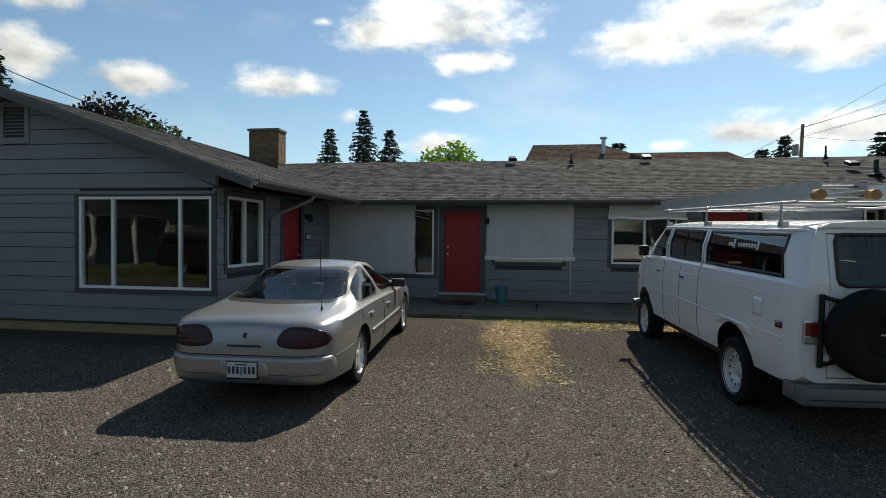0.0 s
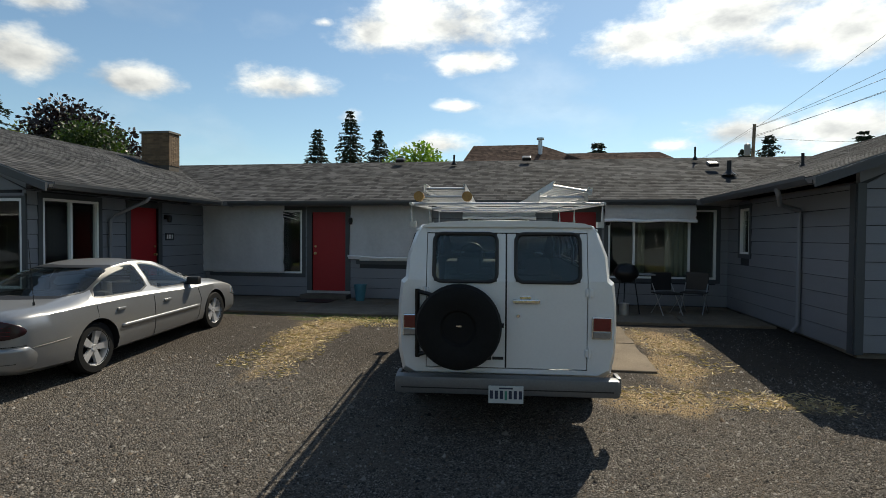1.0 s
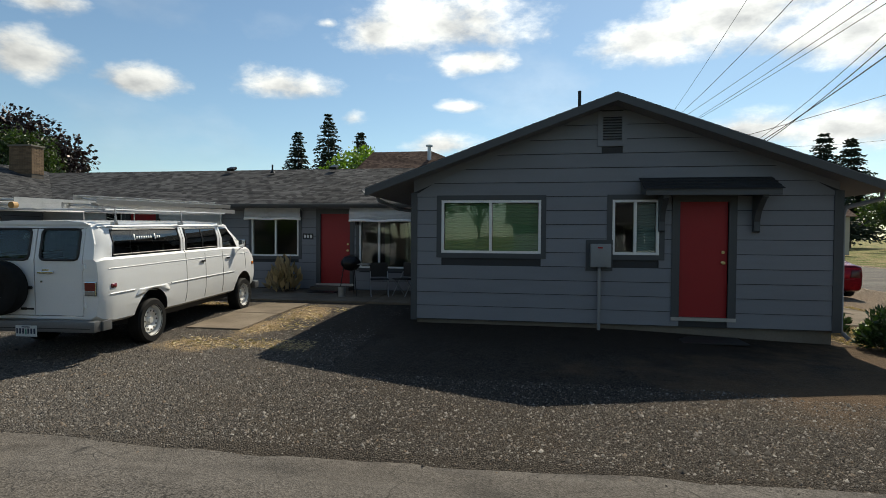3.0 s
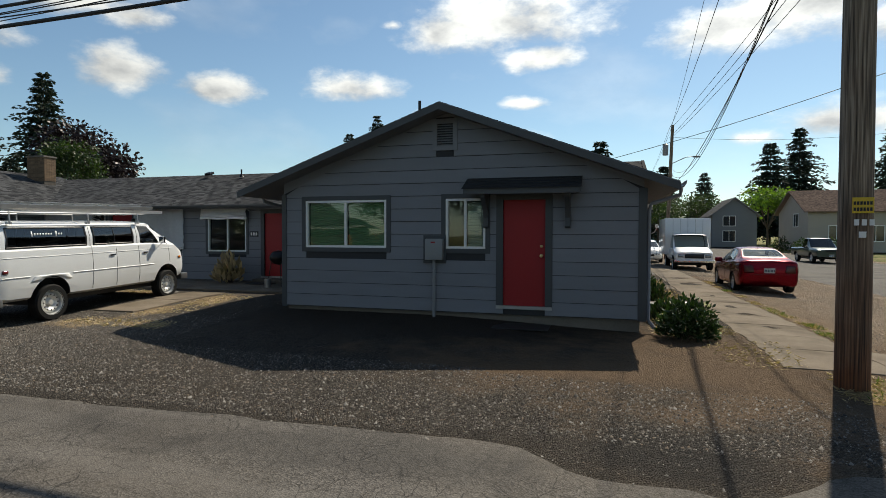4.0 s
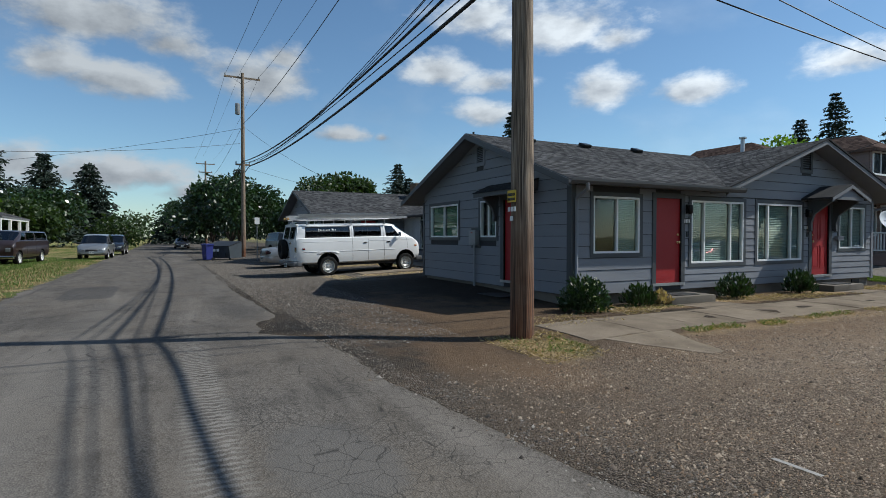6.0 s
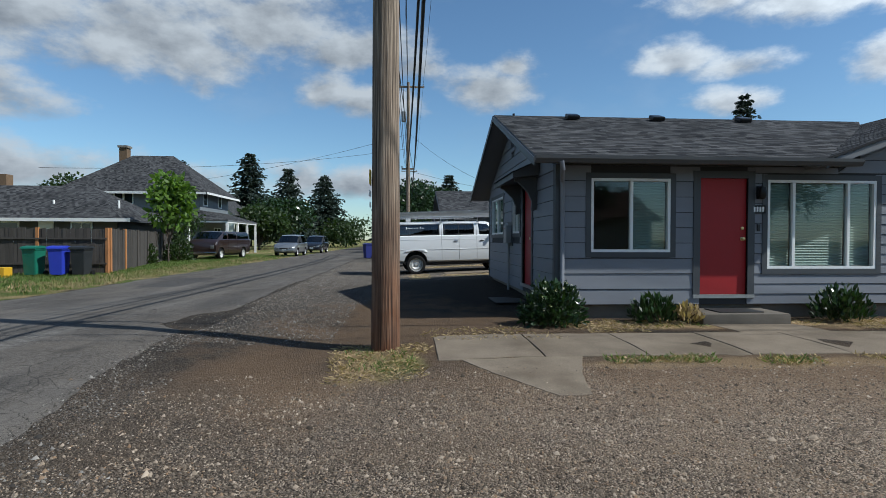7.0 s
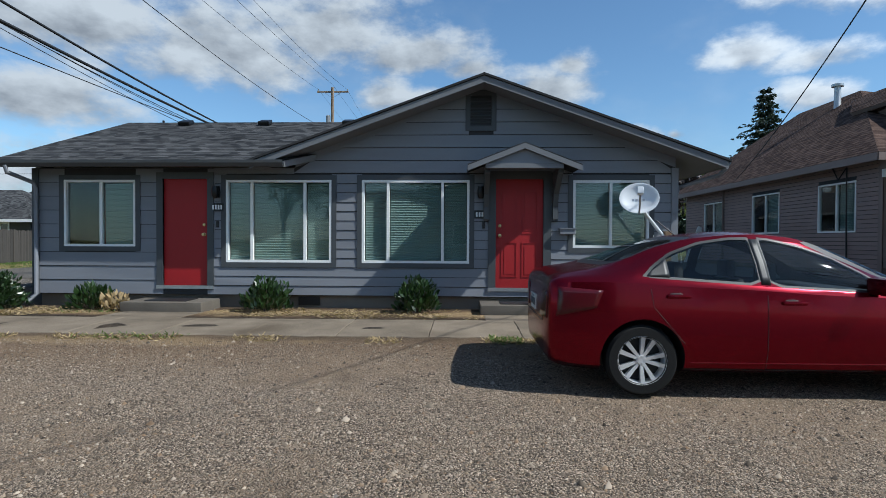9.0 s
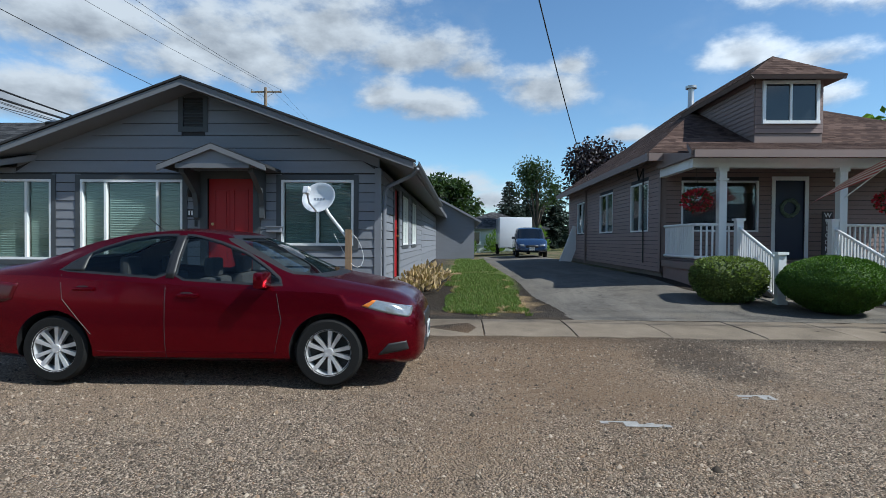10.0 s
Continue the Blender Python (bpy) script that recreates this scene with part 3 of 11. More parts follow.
def tube(bm, pts, r, seg=8, r_end=None, caps=True):
    """A round bar along points; r may taper to r_end."""
    pts = [Vector(p) for p in pts]
    rings, n = [], len(pts)
    side = None
    for i, p in enumerate(pts):
        d = (pts[min(i + 1, n - 1)] - pts[max(i - 1, 0)]).normalized()
        if side is None:
            side = d.orthogonal().normalized()
        else:
            side = (side - d * side.dot(d)).normalized()
        up = d.cross(side)
        rr = r if r_end is None else r + (r_end - r) * i / max(1, n - 1)
        rings.append([bm.verts.new(p + rr * (math.cos(a) * side + math.sin(a) * up)) for a in [2 * math.pi * k / seg for k in range(seg)]])
    for q, w in zip(rings, rings[1:]):
        for k in range(seg):
            bm.faces.new((q[k], q[(k + 1) % seg], w[(k + 1) % seg], w[k]))
    if caps:
        bm.faces.new(rings[0][::-1]), bm.faces.new(rings[-1])
    return rings


def lathe(bm, profile, seg=24, m=None):
    """A turned shape about z out of (radius, height) pairs."""
    rings = []
    for r, z in profile:
        if r < 1e-5:
            rings.append([bm.verts.new((0, 0, z))])
        else:
            rings.append([bm.verts.new((r * math.cos(2 * math.pi * k / seg), r * math.sin(2 * math.pi * k / seg), z)) for k in range(seg)])
    for q, w in zip(rings, rings[1:]):
        for k in range(seg):
            a, b, c, d = q[k % len(q)], q[(k + 1) % len(q)], w[(k + 1) % len(w)], w[k % len(w)]
            f = []
            for v in (a, b, c, d):
                if v not in f:
                    f.append(v)
            if len(f) > 2:
                bm.faces.new(f)
    vs = [v for g in rings for v in g]
    if m is not None:
        bmesh.ops.transform(bm, matrix=m, verts=vs)
    return vs


def made(shape, *args, **kw):
    bm = bmesh.new()
    shape(bm, *args, **kw)
    return bm


class Wall:
    """A wall face: u runs along it from origin, n points outwards."""

    def __init__(self, origin, along, out, length, z0, z1, parent, apex=None, openings=(), thick=0.16, name="wall"):
        self.o, self.a, self.n, self.len, self.z0, self.z1, self.apex = Vector((*origin, 0)), Vector((*along, 0)), Vector((*out, 0)), length, z0, z1, apex
        self.openings, self.parent, self.thick = list(openings), parent, thick
        self.core = part(name, self.core_mesh(), lap_shadow_paint, parent)

    def p(self, u, z, out=0.0):
        return self.o + self.a * u + self.n * out + Vector((0, 0, z))

    def block(self, bm, u0, u1, z0, z1, n0, n1):
        c = [self.p(u, z, n) for n in (n0, n1) for u, z in ((u0, z0), (u1, z0), (u1, z1), (u0, z1))]
        v = [bm.verts.new(q) for q in c]
        for f in ((3, 2, 1, 0), (4, 5, 6, 7), (0, 1, 5, 4), (1, 2, 6, 5), (2, 3, 7, 6), (3, 0, 4, 7)):
            bm.faces.new([v[i] for i in f])
        return v

    def slab(self, bm, quad, n0, n1):
        lo, hi = [bm.verts.new(self.p(u, z, n0)) for u, z in quad], [bm.verts.new(self.p(u, z, n1)) for u, z in quad]
        bm.faces.new(lo[::-1]), bm.faces.new(hi)
        k = len(quad)
        for i in range(k):
            bm.faces.new((lo[i], lo[(i + 1) % k], hi[(i + 1) % k], hi[i]))

    def spans(self, z0, z1):
        """Stretches of u left free of openings between two heights."""
        cuts = sorted((o[0], o[1]) for o in self.openings if o[2] < z1 - 0.005 and o[3] > z0 + 0.005)
        out, u = [], 0.0
        for a, b in cuts:
            if a > u:
                out.append((u, a))
            u = max(u, b)
        if u < self.len:
            out.append((u, self.len))
        return out

    def core_mesh(self):
        bm, put = bmesh.new(), {}

        def vert(u, z, n):
            k = (round(u, 4), round(z, 4), n)
            if k not in put:
                put[k] = bm.verts.new(self.p(u, z, n))
            return put[k]
        us = sorted({0.0, self.len, *[min(self.len, max(0.0, u)) for o in self.openings for u in o[:2]]})
        zs = sorted({self.z0, self.z1, *[min(self.z1, max(self.z0, z)) for o in self.openings for z in o[2:4]]})
        full = {(i, j) for i in range(len(us) - 1) for j in range(len(zs) - 1)
                if not any(o[0] < (us[i] + us[i + 1]) / 2 < o[1] and o[2] < (zs[j] + zs[j + 1]) / 2 < o[3] for o in self.openings)}
        t = -self.thick
        for i, j in full:
            u0, u1, a, b = us[i], us[i + 1], zs[j], zs[j + 1]
            bm.faces.new([vert(u, z, 0) for u, z in ((u0, a), (u1, a), (u1, b), (u0, b))])
            bm.faces.new([vert(u, z, t) for u, z in ((u0, b), (u1, b), (u1, a), (u0, a))])
            for (di, dj), (p, q) in (((-1, 0), ((u0, a), (u0, b))), ((1, 0), ((u1, b), (u1, a))), ((0, -1), ((u1, a), (u0, a))), ((0, 1), ((u0, b), (u1, b)))):
                if (i + di, j + dj) not in full and not (self.apex and dj == 1 and j == len(zs) - 2):
                    bm.faces.new([vert(*p, 0), vert(*q, 0), vert(*q, t), vert(*p, t)])
        if self.apex:
            for n in (0, t):
                bm.faces.new([vert(u, self.z1, n) for u in us] + [vert(*self.apex, n)])
            for u in (0.0, self.len):
                bm.faces.new([vert(u, self.z1, 0), vert(*self.apex, 0), vert(*self.apex, t), vert(u, self.z1, t)])
        return bm

    def ring(self, bm, u0, u1, z0, z1, w, n0, n1):
        """A rectangular frame of width w round an opening, in one piece."""
        cs = [(u0, z0), (u1, z0), (u1, z1), (u0, z1)]
        ins = [(u0 + w, z0 + w), (u1 - w, z0 + w), (u1 - w, z1 - w), (u0 + w, z1 - w)]
        v = [[bm.verts.new(self.p(u, z, n)) for u, z in c] for n in (n0, n1) for c in (cs, ins)]
        for i in range(4):
            j = (i + 1) % 4
            bm.faces.new((v[0][j], v[0][i], v[1][i], v[1][j])), bm.faces.new((v[2][i], v[2][j], v[3][j], v[3][i]))
            bm.faces.new((v[0][i], v[0][j], v[2][j], v[2][i])), bm.faces.new((v[1][j], v[1][i], v[3][i], v[3][j]))

    def boards(self, mat, exposure, z0=None, z1=None, u_range=None, name="siding_board", shift=0.0):
        """Lap boards, each cut at the openings."""
        z = self.z0 if z0 is None else z0
        end = (self.apex[1] if self.apex else self.z1) if z1 is None else z1
        rnd = random.Random(int(self.len * 1000) + int(z * 100))
        while z < end - 0.03:
            t = min(z + exposure, end)
            for a, b in self.spans(z, t):
                if u_range:
                    a, b = max(a, u_range[0]), min(b, u_range[1])
                    if b - a < 0.02:
                        continue
                lo, hi = (a, b), (a, b)
                if self.apex and t > self.z1 + 1e-6:
                    au, az = self.apex

                    def clip(zz, q):
                        f = (max(zz, self.z1) - self.z1) / (az - self.z1)
                        return min(max(q, au * f), self.len + (au - self.len) * f)
                    lo, hi = (clip(z, a), clip(z, b)), (clip(t, a), clip(t, b))
                    if lo[1] - lo[0] < 0.02:
                        continue
                bm = bmesh.new()
                j = rnd.uniform(-0.002, 0.002)
                # the gap bares the dark core as a painted shadow line
                g = 0.011
                c = [(lo[0], z + g, 0.001), (lo[1], z + g, 0.001), (hi[1], t, 0.001), (hi[0], t, 0.001), (lo[0], z + g, 0.024 + j), (lo[1], z + g, 0.024 + j), (hi[1], t, 0.010), (hi[0], t, 0.010)]
                v = [bm.verts.new(self.p(*q)) for q in c]
                for f in ((3, 2, 1, 0), (4, 5, 6, 7), (0, 1, 5, 4), (1, 2, 6, 5), (2, 3, 7, 6), (3, 0, 4, 7)):
                    bm.faces.new([v[i] for i in f])
                bmesh.ops.remove_doubles(bm, verts=bm.verts, dist=0.0005)
                part(name, bm, mat, self.core)
            z = t

    def strip(self, name, mat, u0, u1, z0, z1, out=0.032, label=""):
        bm = bmesh.new()
        self.block(bm, u0, u1, z0, z1, 0.0, out)
        return part(name, bm, mat, self.parent, label)

    def window(self, u0, u1, z0, z1, bars=(), trim=0.09, blinds=(), label="", blind_mat_=None, name="window", sill=False, room=None):
        """White frame in a dark surround, with bars at the given u, a pane to each bay and blinds in some bays."""
        bm = bmesh.new()
        w = 0.045
        self.ring(bm, u0, u1, z0, z1, w, -0.06, 0.028)
        win = part(name, bm, white_vinyl, self.parent, label)
        if trim:
            bm = bmesh.new()
            self.ring(bm, u0 - trim, u1 + trim, z0 - trim, z1 + trim, trim, 0.0, 0.034)
            part("surround", bm, trim_dark, win)
        for q in bars:
            bm = bmesh.new()
            self.block(bm, q - 0.024, q + 0.024, z0 + w, z1 - w, -0.05, 0.02)
            part("mullion", bm, white_vinyl, win)
        edges = [u0 + w, *[v for q in bars for v in (q - 0.024, q + 0.024)], u1 - w]
        for i, (a, b) in enumerate(zip(edges[::2], edges[1::2])):
            bm = bmesh.new()
            self.block(bm, a, b, z0 + w, z1 - w, -0.028, -0.022)
            g = part("pane", bm, pane, win)
            g.visible_shadow = False
            if i in blinds:
                bm = bmesh.new()
                z = z0 + w
                while z < z1 - w - 0.02:
                    rows = [[bm.verts.new(self.p(u, min(z + dz, z1 - w), -dn)) for u in (a + 0.01, b - 0.01)] for dz, dn in ((0.0, 0.078), (0.022, 0.070), (0.066, 0.096))]
                    for lo, hi in zip(rows, rows[1:]):
                        bm.faces.new((lo[0], lo[1], hi[1], hi[0]))
                    z += 0.046
                part("blind", bm, blind_mat_ or blind_mat, win, "closed horizontal blind", keep=True)
        return win

    def door(self, u0, u1, z0, z1, trim=0.13, hinge=0, panels=(), label="red painted door, closed"):
        bm = bmesh.new()
        self.block(bm, u0, u1, z0, z1, -0.06, -0.02)
        d = part("door", bm, red_paint, self.parent, label)
        for a, b, c, e in panels:
            bm = bmesh.new()
            a, b = u0 + a * (u1 - u0), u0 + b * (u1 - u0)
            c, e = z0 + c * (z1 - z0), z0 + e * (z1 - z0)
            g = 0.018
            self.block(bm, a, b, c, c + g, -0.02, -0.010), self.block(bm, a, b, e - g, e, -0.02, -0.010)
            self.block(bm, a, a + g, c + g, e - g, -0.02, -0.010), self.block(bm, b - g, b, c + g, e - g, -0.02, -0.010)
            self.block(bm, a + 0.05, b - 0.05, c + 0.05, e - 0.05, -0.02, -0.013)
            part("panel", bm, red_paint, d)
        bm = bmesh.new()
        self.block(bm, u0 - trim, u0, z0, z1, -0.06, 0.036), self.block(bm, u1, u1 + trim, z0, z1, -0.06, 0.036)
        self.block(bm, u0 - trim, u1 + trim, z1, z1 + trim, -0.06, 0.038)
        part("door_trim", bm, trim_dark, d)
        bm = bmesh.new()
        self.block(bm, u0 - trim, u1 + trim, z0 - 0.06, z0, -0.1, 0.05)
        part("threshold", bm, metal_grey, d)
        k = u0 + 0.075 if hinge else u1 - 0.075
        for z, r in ((0.95, 0.03), (1.13, 0.027)):
            bm = bmesh.new()
            rot = self.n.to_track_quat("Z", "Y").to_matrix().to_4x4()
            lathe(bm, [(0, 0), (0.032, 0), (0.032, 0.008), (0.012, 0.014), (0.012, 0.03), (r, 0.045), (r * 0.9, 0.062), (0, 0.068)] if r > 0.028 else [(0, 0), (r, 0), (r, 0.02), (0, 0.024)], 16, Matrix.Translation(self.p(k, z0 + z, -0.02)) @ rot)
            part("door_knob" if r > 0.028 else "deadbolt", bm, brass, d, smooth_angle=40)
        return d


# near-black wall core, its colour stands in for shadow under the lap boards
lap_shadow_paint = material("lap_shadow_core", (0.03, 0.031, 0.034), 0.8, vary=0.1, scale=3, bump=0)


def roof_slope(parent, eave0, eave1, up, length, name="roof", mat=None, thick=0.11, uv0=0.0, taper=None):
    """A sheet of shingle courses from the eave line upwards; each course steps over the one below. taper: metres cut from each end per metre upwards."""
    e0, e1, up = Vector(eave0), Vector(eave1), Vector(up).normalized()
    along = (e1 - e0).normalized()
    nrm = along.cross(up).normalized()
    if nrm.z < 0:
        nrm = -nrm
    width = (e1 - e0).length
    t0, t1 = taper or (0.0, 0.0)
    bm = bmesh.new()
    uvl = bm.loops.layers.uv.new("UVMap")
    rnd = random.Random(int(width * 100 + length * 37))
    expo, k, s = 0.143, 0, 0.0

    def quad(cs, uvs):
        f = bm.faces.new([bm.verts.new(c) for c in cs])
        for lp, q in zip(f.loops, uvs):
            lp[uvl].uv = q
    while s < length - 1e-4:
        t = min(s + expo, length)
        lift = 0.007 + rnd.uniform(-0.001, 0.001)
        a0, a1, b0, b1 = e0 + up * s + along * t0 * s, e1 + up * s - along * t1 * s, e0 + up * t + along * t0 * t, e1 + up * t - along * t1 * t
        v0, v1 = k * expo + 0.005, (k + 1) * expo - 0.003
        quad([a0 + nrm * lift, a1 + nrm * lift, b1 + nrm * 0.002, b0 + nrm * 0.002], [(uv0 + t0 * s, v0), (uv0 + width - t1 * s, v0), (uv0 + width - t1 * t, v1), (uv0 + t0 * t, v1)])
        low = 0.002 if k else -0.004
        quad([a0 + nrm * low, a1 + nrm * low, a1 + nrm * lift, a0 + nrm * lift], [(uv0, v0), (uv0 + width, v0), (uv0 + width, v0), (uv0, v0)])
        s, k = t, k + 1
    bmesh.ops.remove_doubles(bm, verts=bm.verts, dist=0.0002)
    ob = part(name, bm, mat or shingle_grey, parent, keep=True)
    bm = bmesh.new()
    c = [e0, e1, e1 + up * length - along * t1 * length, e0 + up * length + along * t0 * length]
    hi, lo = [bm.verts.new(q - nrm * 0.003) for q in c], [bm.verts.new(q - nrm * thick) for q in c]
    bm.faces.new(hi), bm.faces.new(lo[::-1])
    for i in range(4):
        bm.faces.new((hi[i], lo[i], lo[(i + 1) % 4], hi[(i + 1) % 4]))
    bmesh.ops.remove_doubles(bm, verts=bm.verts, dist=0.001)
    part("roof_deck", bm, soffit_grey if (mat or shingle_grey) is shingle_grey else soffit_brown, ob)
    return ob


def number_bars(wall, u0, u1, z0, z1, digits, group=""):
    """A black plate with light bars where the figures stand."""
    bm = bmesh.new()
    wall.block(bm, u0, u1, z0, z1, 0.022, 0.034)
    pl = part("number_plate", bm, plate_black, wall.parent, "black plate with white bars")
    w = (u1 - u0) * 0.86 / digits
    for i in range(digits):
        bm = bmesh.new()
        a = u0 + (u1 - u0) * 0.07 + i * w
        wall.block(bm, a + w * 0.2, a + w * 0.8, z0 + (z1 - z0) * 0.22, z1 - (z1 - z0) * 0.22, 0.034, 0.037)
        part("bar", bm, letter_white, pl)
    return pl

# ---- ground ----
def sheet(bm, xs, ys, lift=0.0, keep=None):
    grid = {}
    for i, x in enumerate(xs):
        for j, y in enumerate(ys):
            grid[i, j] = bm.verts.new((x, y, gz(x, y) + lift))
    for i in range(len(xs) - 1):
        for j in range(len(ys) - 1):
            if keep is None or keep((xs[i] + xs[i + 1]) / 2, (ys[j] + ys[j + 1]) / 2):
                bm.faces.new((grid[i, j], grid[i + 1, j], grid[i + 1, j + 1], grid[i, j + 1]))


def steps(a, b, d):
    k = max(1, round((b - a) / d))
    return [a + (b - a) * i / k for i in range(k + 1)]


far = [-2400, -1200, -600, -300, -150, -80, -50]
xs = far + steps(-30, 40, 0.5) + [55, 80, 150, 300, 600, 1200, 2400]
ys = far + [-30, -20] + steps(-12, 34, 0.5) + [40, 50, 65, 80, 150, 300, 600, 1200, 2400]
bm = bmesh.new()
sheet(bm, xs, ys)
ground = solid("ground", bm, gravel_mat, "grey gravel yard with dirt, straw and dry grass", "ground", kind="structure")


def ribbon(bm, edge_a, edge_b, samples, lift, drop=0.03):
    """A strip between two edges, each a function of a running length, with thin sides."""
    top = []
    for s in samples:
        a, b = Vector(edge_a(s)), Vector(edge_b(s))
        row = []
        for k in range(9):
            q = a.lerp(b, k / 8)
            edge = k in (0, 8)
            row.append(bm.verts.new((q.x, q.y, gz(q.x, q.y) + (lift - drop if edge else lift))))
        top.append(row)
    for p, q in zip(top, top[1:]):
        for k in range(8):
            bm.faces.new((p[k], p[k + 1], q[k + 1], q[k]))


def wob(s, seed, amp=0.25):
    return amp * (noise.noise((s * 0.45, seed, 0)) + 0.55 * noise.noise((s * 1.7, seed + 5, 0)) + 0.25 * noise.noise((s * 5.1, seed + 9, 0)))


EDGE = [(-200, 2.8), (5, 2.82), (8.4, 2.8), (11, 2.92), (13.7, 2.98), (14.25, 2.5), (15.4, 2.38), (16.1, 3.08), (18.5, 3.25), (20.8, 3.62), (22.0, 3.8), (22.6, 4.4), (60, 4.4)]


def north_edge(x):
    for (a, p), (b, q) in zip(EDGE, EDGE[1:]):
        if x <= b:
            return p + (q - p) * (x - a) / (b - a) + wob(x, 1.0, 0.16)
    return EDGE[-1][1]


bm = bmesh.new()
ribbon(bm, lambda s: (s, -2.75 + wob(s, 3.0, 0.2), 0), lambda s: (s, north_edge(s), 0), steps(-150, -30, 6)[:-1] + steps(-30, 34, 0.2), 0.02)
road = solid("road", bm, asphalt, "worn cracked grey asphalt side street", "road", kind="structure")
bm = bmesh.new()
ribbon(bm, lambda s: (22.15 + wob(s, 7.0, 0.16), s, 0), lambda s: (33.2 + wob(s, 8.0, 0.1), s, 0), steps(4.0, 60, 0.25) + steps(66, 220, 8), 0.016)
road_north = solid("road", bm, asphalt, "worn grey asphalt street along the parked cars", "road", kind="structure")
# pavement of slabs with joints between them
pavement = thing("pavement", "weathered concrete pavement slabs beside the dirt verge", "pavement", kind="structure")
rnd = random.Random(5)


def slab(parent, x0, x1, y0, y1, top=0.009, name="slab", mat=None, corners=None):
    bm = bmesh.new()
    g = 0.005
    cs = corners or [(x0 + g, y0 + g), (x1 - g, y0 + g), (x1 - g, y1 - g), (x0 + g, y1 - g)]
    # long edges are chipped and overgrown
    out = []
    for (ax, ay), (bx, by) in zip(cs, cs[1:] + cs[:1]):
        worn = 0.035 if abs(by - ay) > abs(bx - ax) else 0.006
        for k in range(6):
            q = k / 6
            out.append((ax + (bx - ax) * q + (rnd.uniform(-worn, worn) if k else 0), ay + (by - ay) * q + (rnd.uniform(-0.006, 0.006) if k else 0)))
    cs = out
    tilt = rnd.uniform(-0.004, 0.004)
    lo = [bm.verts.new((x, y, gz(x, y) - 0.08)) for x, y in cs]
    md = [bm.verts.new((x, y, gz(x, y) + top - 0.008 + tilt)) for x, y in cs]
    cx, cy = sum(c[0] for c in cs) / len(cs), sum(c[1] for c in cs) / len(cs)
    hi = [bm.verts.new((x + (cx - x) * 0.012, y + (cy - y) * 0.012, gz(x, y) + top + tilt)) for x, y in cs]
    k = len(cs)
    for a, b in ((lo, md), (md, hi)):
        for i in range(k):
            bm.faces.new((a[i], a[(i + 1) % k], b[(i + 1) % k], b[i]))
    bm.faces.new(hi)
    return part(name, bm, mat or concrete, parent)


y = 6.35
while y < 60:
    d = 1.22 if y < 40 else 4
    slab(pavement, 16.75, 18.1, y, y + d)
    y += d
# the ramp tongue towards the corner, and the walks to the two doors
slab(pavement, 0, 0, 0, 0, 0.006, corners=[(18.09, 6.6), (18.6, 6.88), (19.05, 7.2), (19.32, 7.38), (19.3, 7.7), (18.7, 7.8), (18.09, 8.0)])
for y0, y1 in ((10.72, 12.1), (16.9, 18.35)):
    slab(pavement, 15.95, 16.74, y0, y1)
# the grey asphalt drive of the house next door
bm = bmesh.new()
ribbon(bm, lambda s: (s, 23.15 - 0.02 * (16.7 - s) + wob(s, 21, 0.06), 0), lambda s: (s, 26.9 + (3.2 if s > 13.6 else 0.0) * smooth(13.6, 15.4, s), 0), steps(-9, 16.745, 0.3), 0.012)
solid("driveway", bm, drive_asphalt, "grey asphalt driveway beside the brown house", "driveway", kind="structure")
# slab between the van and the patio, and the patio along the back wing
patio = thing("patio", "shaded concrete patio along the apartment doors", "patio", kind="structure")
for i in range(8):
    slab(patio, -4.4 + i * 1.53, -4.4 + (i + 1) * 1.53, 10.75, 13.35, 0.05)
slab(patio, 4.0, 5.05, 7.35, 8.85, 0.03)
slab(patio, 4.0, 5.05, 8.85, 10.3, 0.03)

letter_worn = material("worn_white_paint", (0.27, 0.26, 0.24), 0.8, vary=0.3, scale=12, dirt=(0.16, 0.15, 0.14), dirt_amount=0.9)
# scraps of old road paint
for x0, x1, y0, y1 in ((21.05, 21.17, 22.97, 23.48), (20.27, 20.40, 24.38, 24.68), (21.75, 22.12, 4.74, 4.785), (21.62, 21.72, 10.45, 10.55), (13.6, 17.4, -0.66, -0.57)):
    bm = bmesh.new()
    sheet(bm, steps(x0, x1, 0.03), steps(y0, y1, 0.06), 0.006, lambda x, y: noise.noise((x * 9, y * 7, 2)) > 0.0)
    solid("road_paint", bm, letter_worn, "worn scrap of pale road paint", "road marking", "road paint scraps", "structure")

# ---- apartment building round the yard ----
apt = thing("apartment_building", "single-storey grey lap-sided apartment building with red doors", "building")
HEAD, BASE = 2.60, 0.25
lap = 0.252

# east wing, gable towards the street
w600 = Wall((7.90, 8.5), (1, 0), (0, -1), 7.27, BASE, HEAD, apt, apex=(3.61, 4.16), openings=[(0.55, 2.37, 1.49, 2.46), (3.61, 4.40, 1.49, 2.46), (4.74, 5.53, 0.42, 2.42), (3.41, 3.77, 3.48, 3.94)])
w600.boards(siding, lap)
w600.window(0.55, 2.37, 1.49, 2.46, bars=(1.46,), blinds=(0, 1), blind_mat_=blind_green, label="white vinyl slider window with closed green blinds")
w600.window(3.61, 4.40, 1.49, 2.46, bars=(4.0,), blinds=(1,), label="small white vinyl slider window")
w600.door(4.74, 5.53, 0.42, 2.42)
w600.strip("corner_board", trim_dark, -0.02, 0.09, BASE - 0.02, HEAD, 0.034)
w600.strip("corner_board", trim_dark, 7.16, 7.27, BASE - 0.02, HEAD, 0.034)
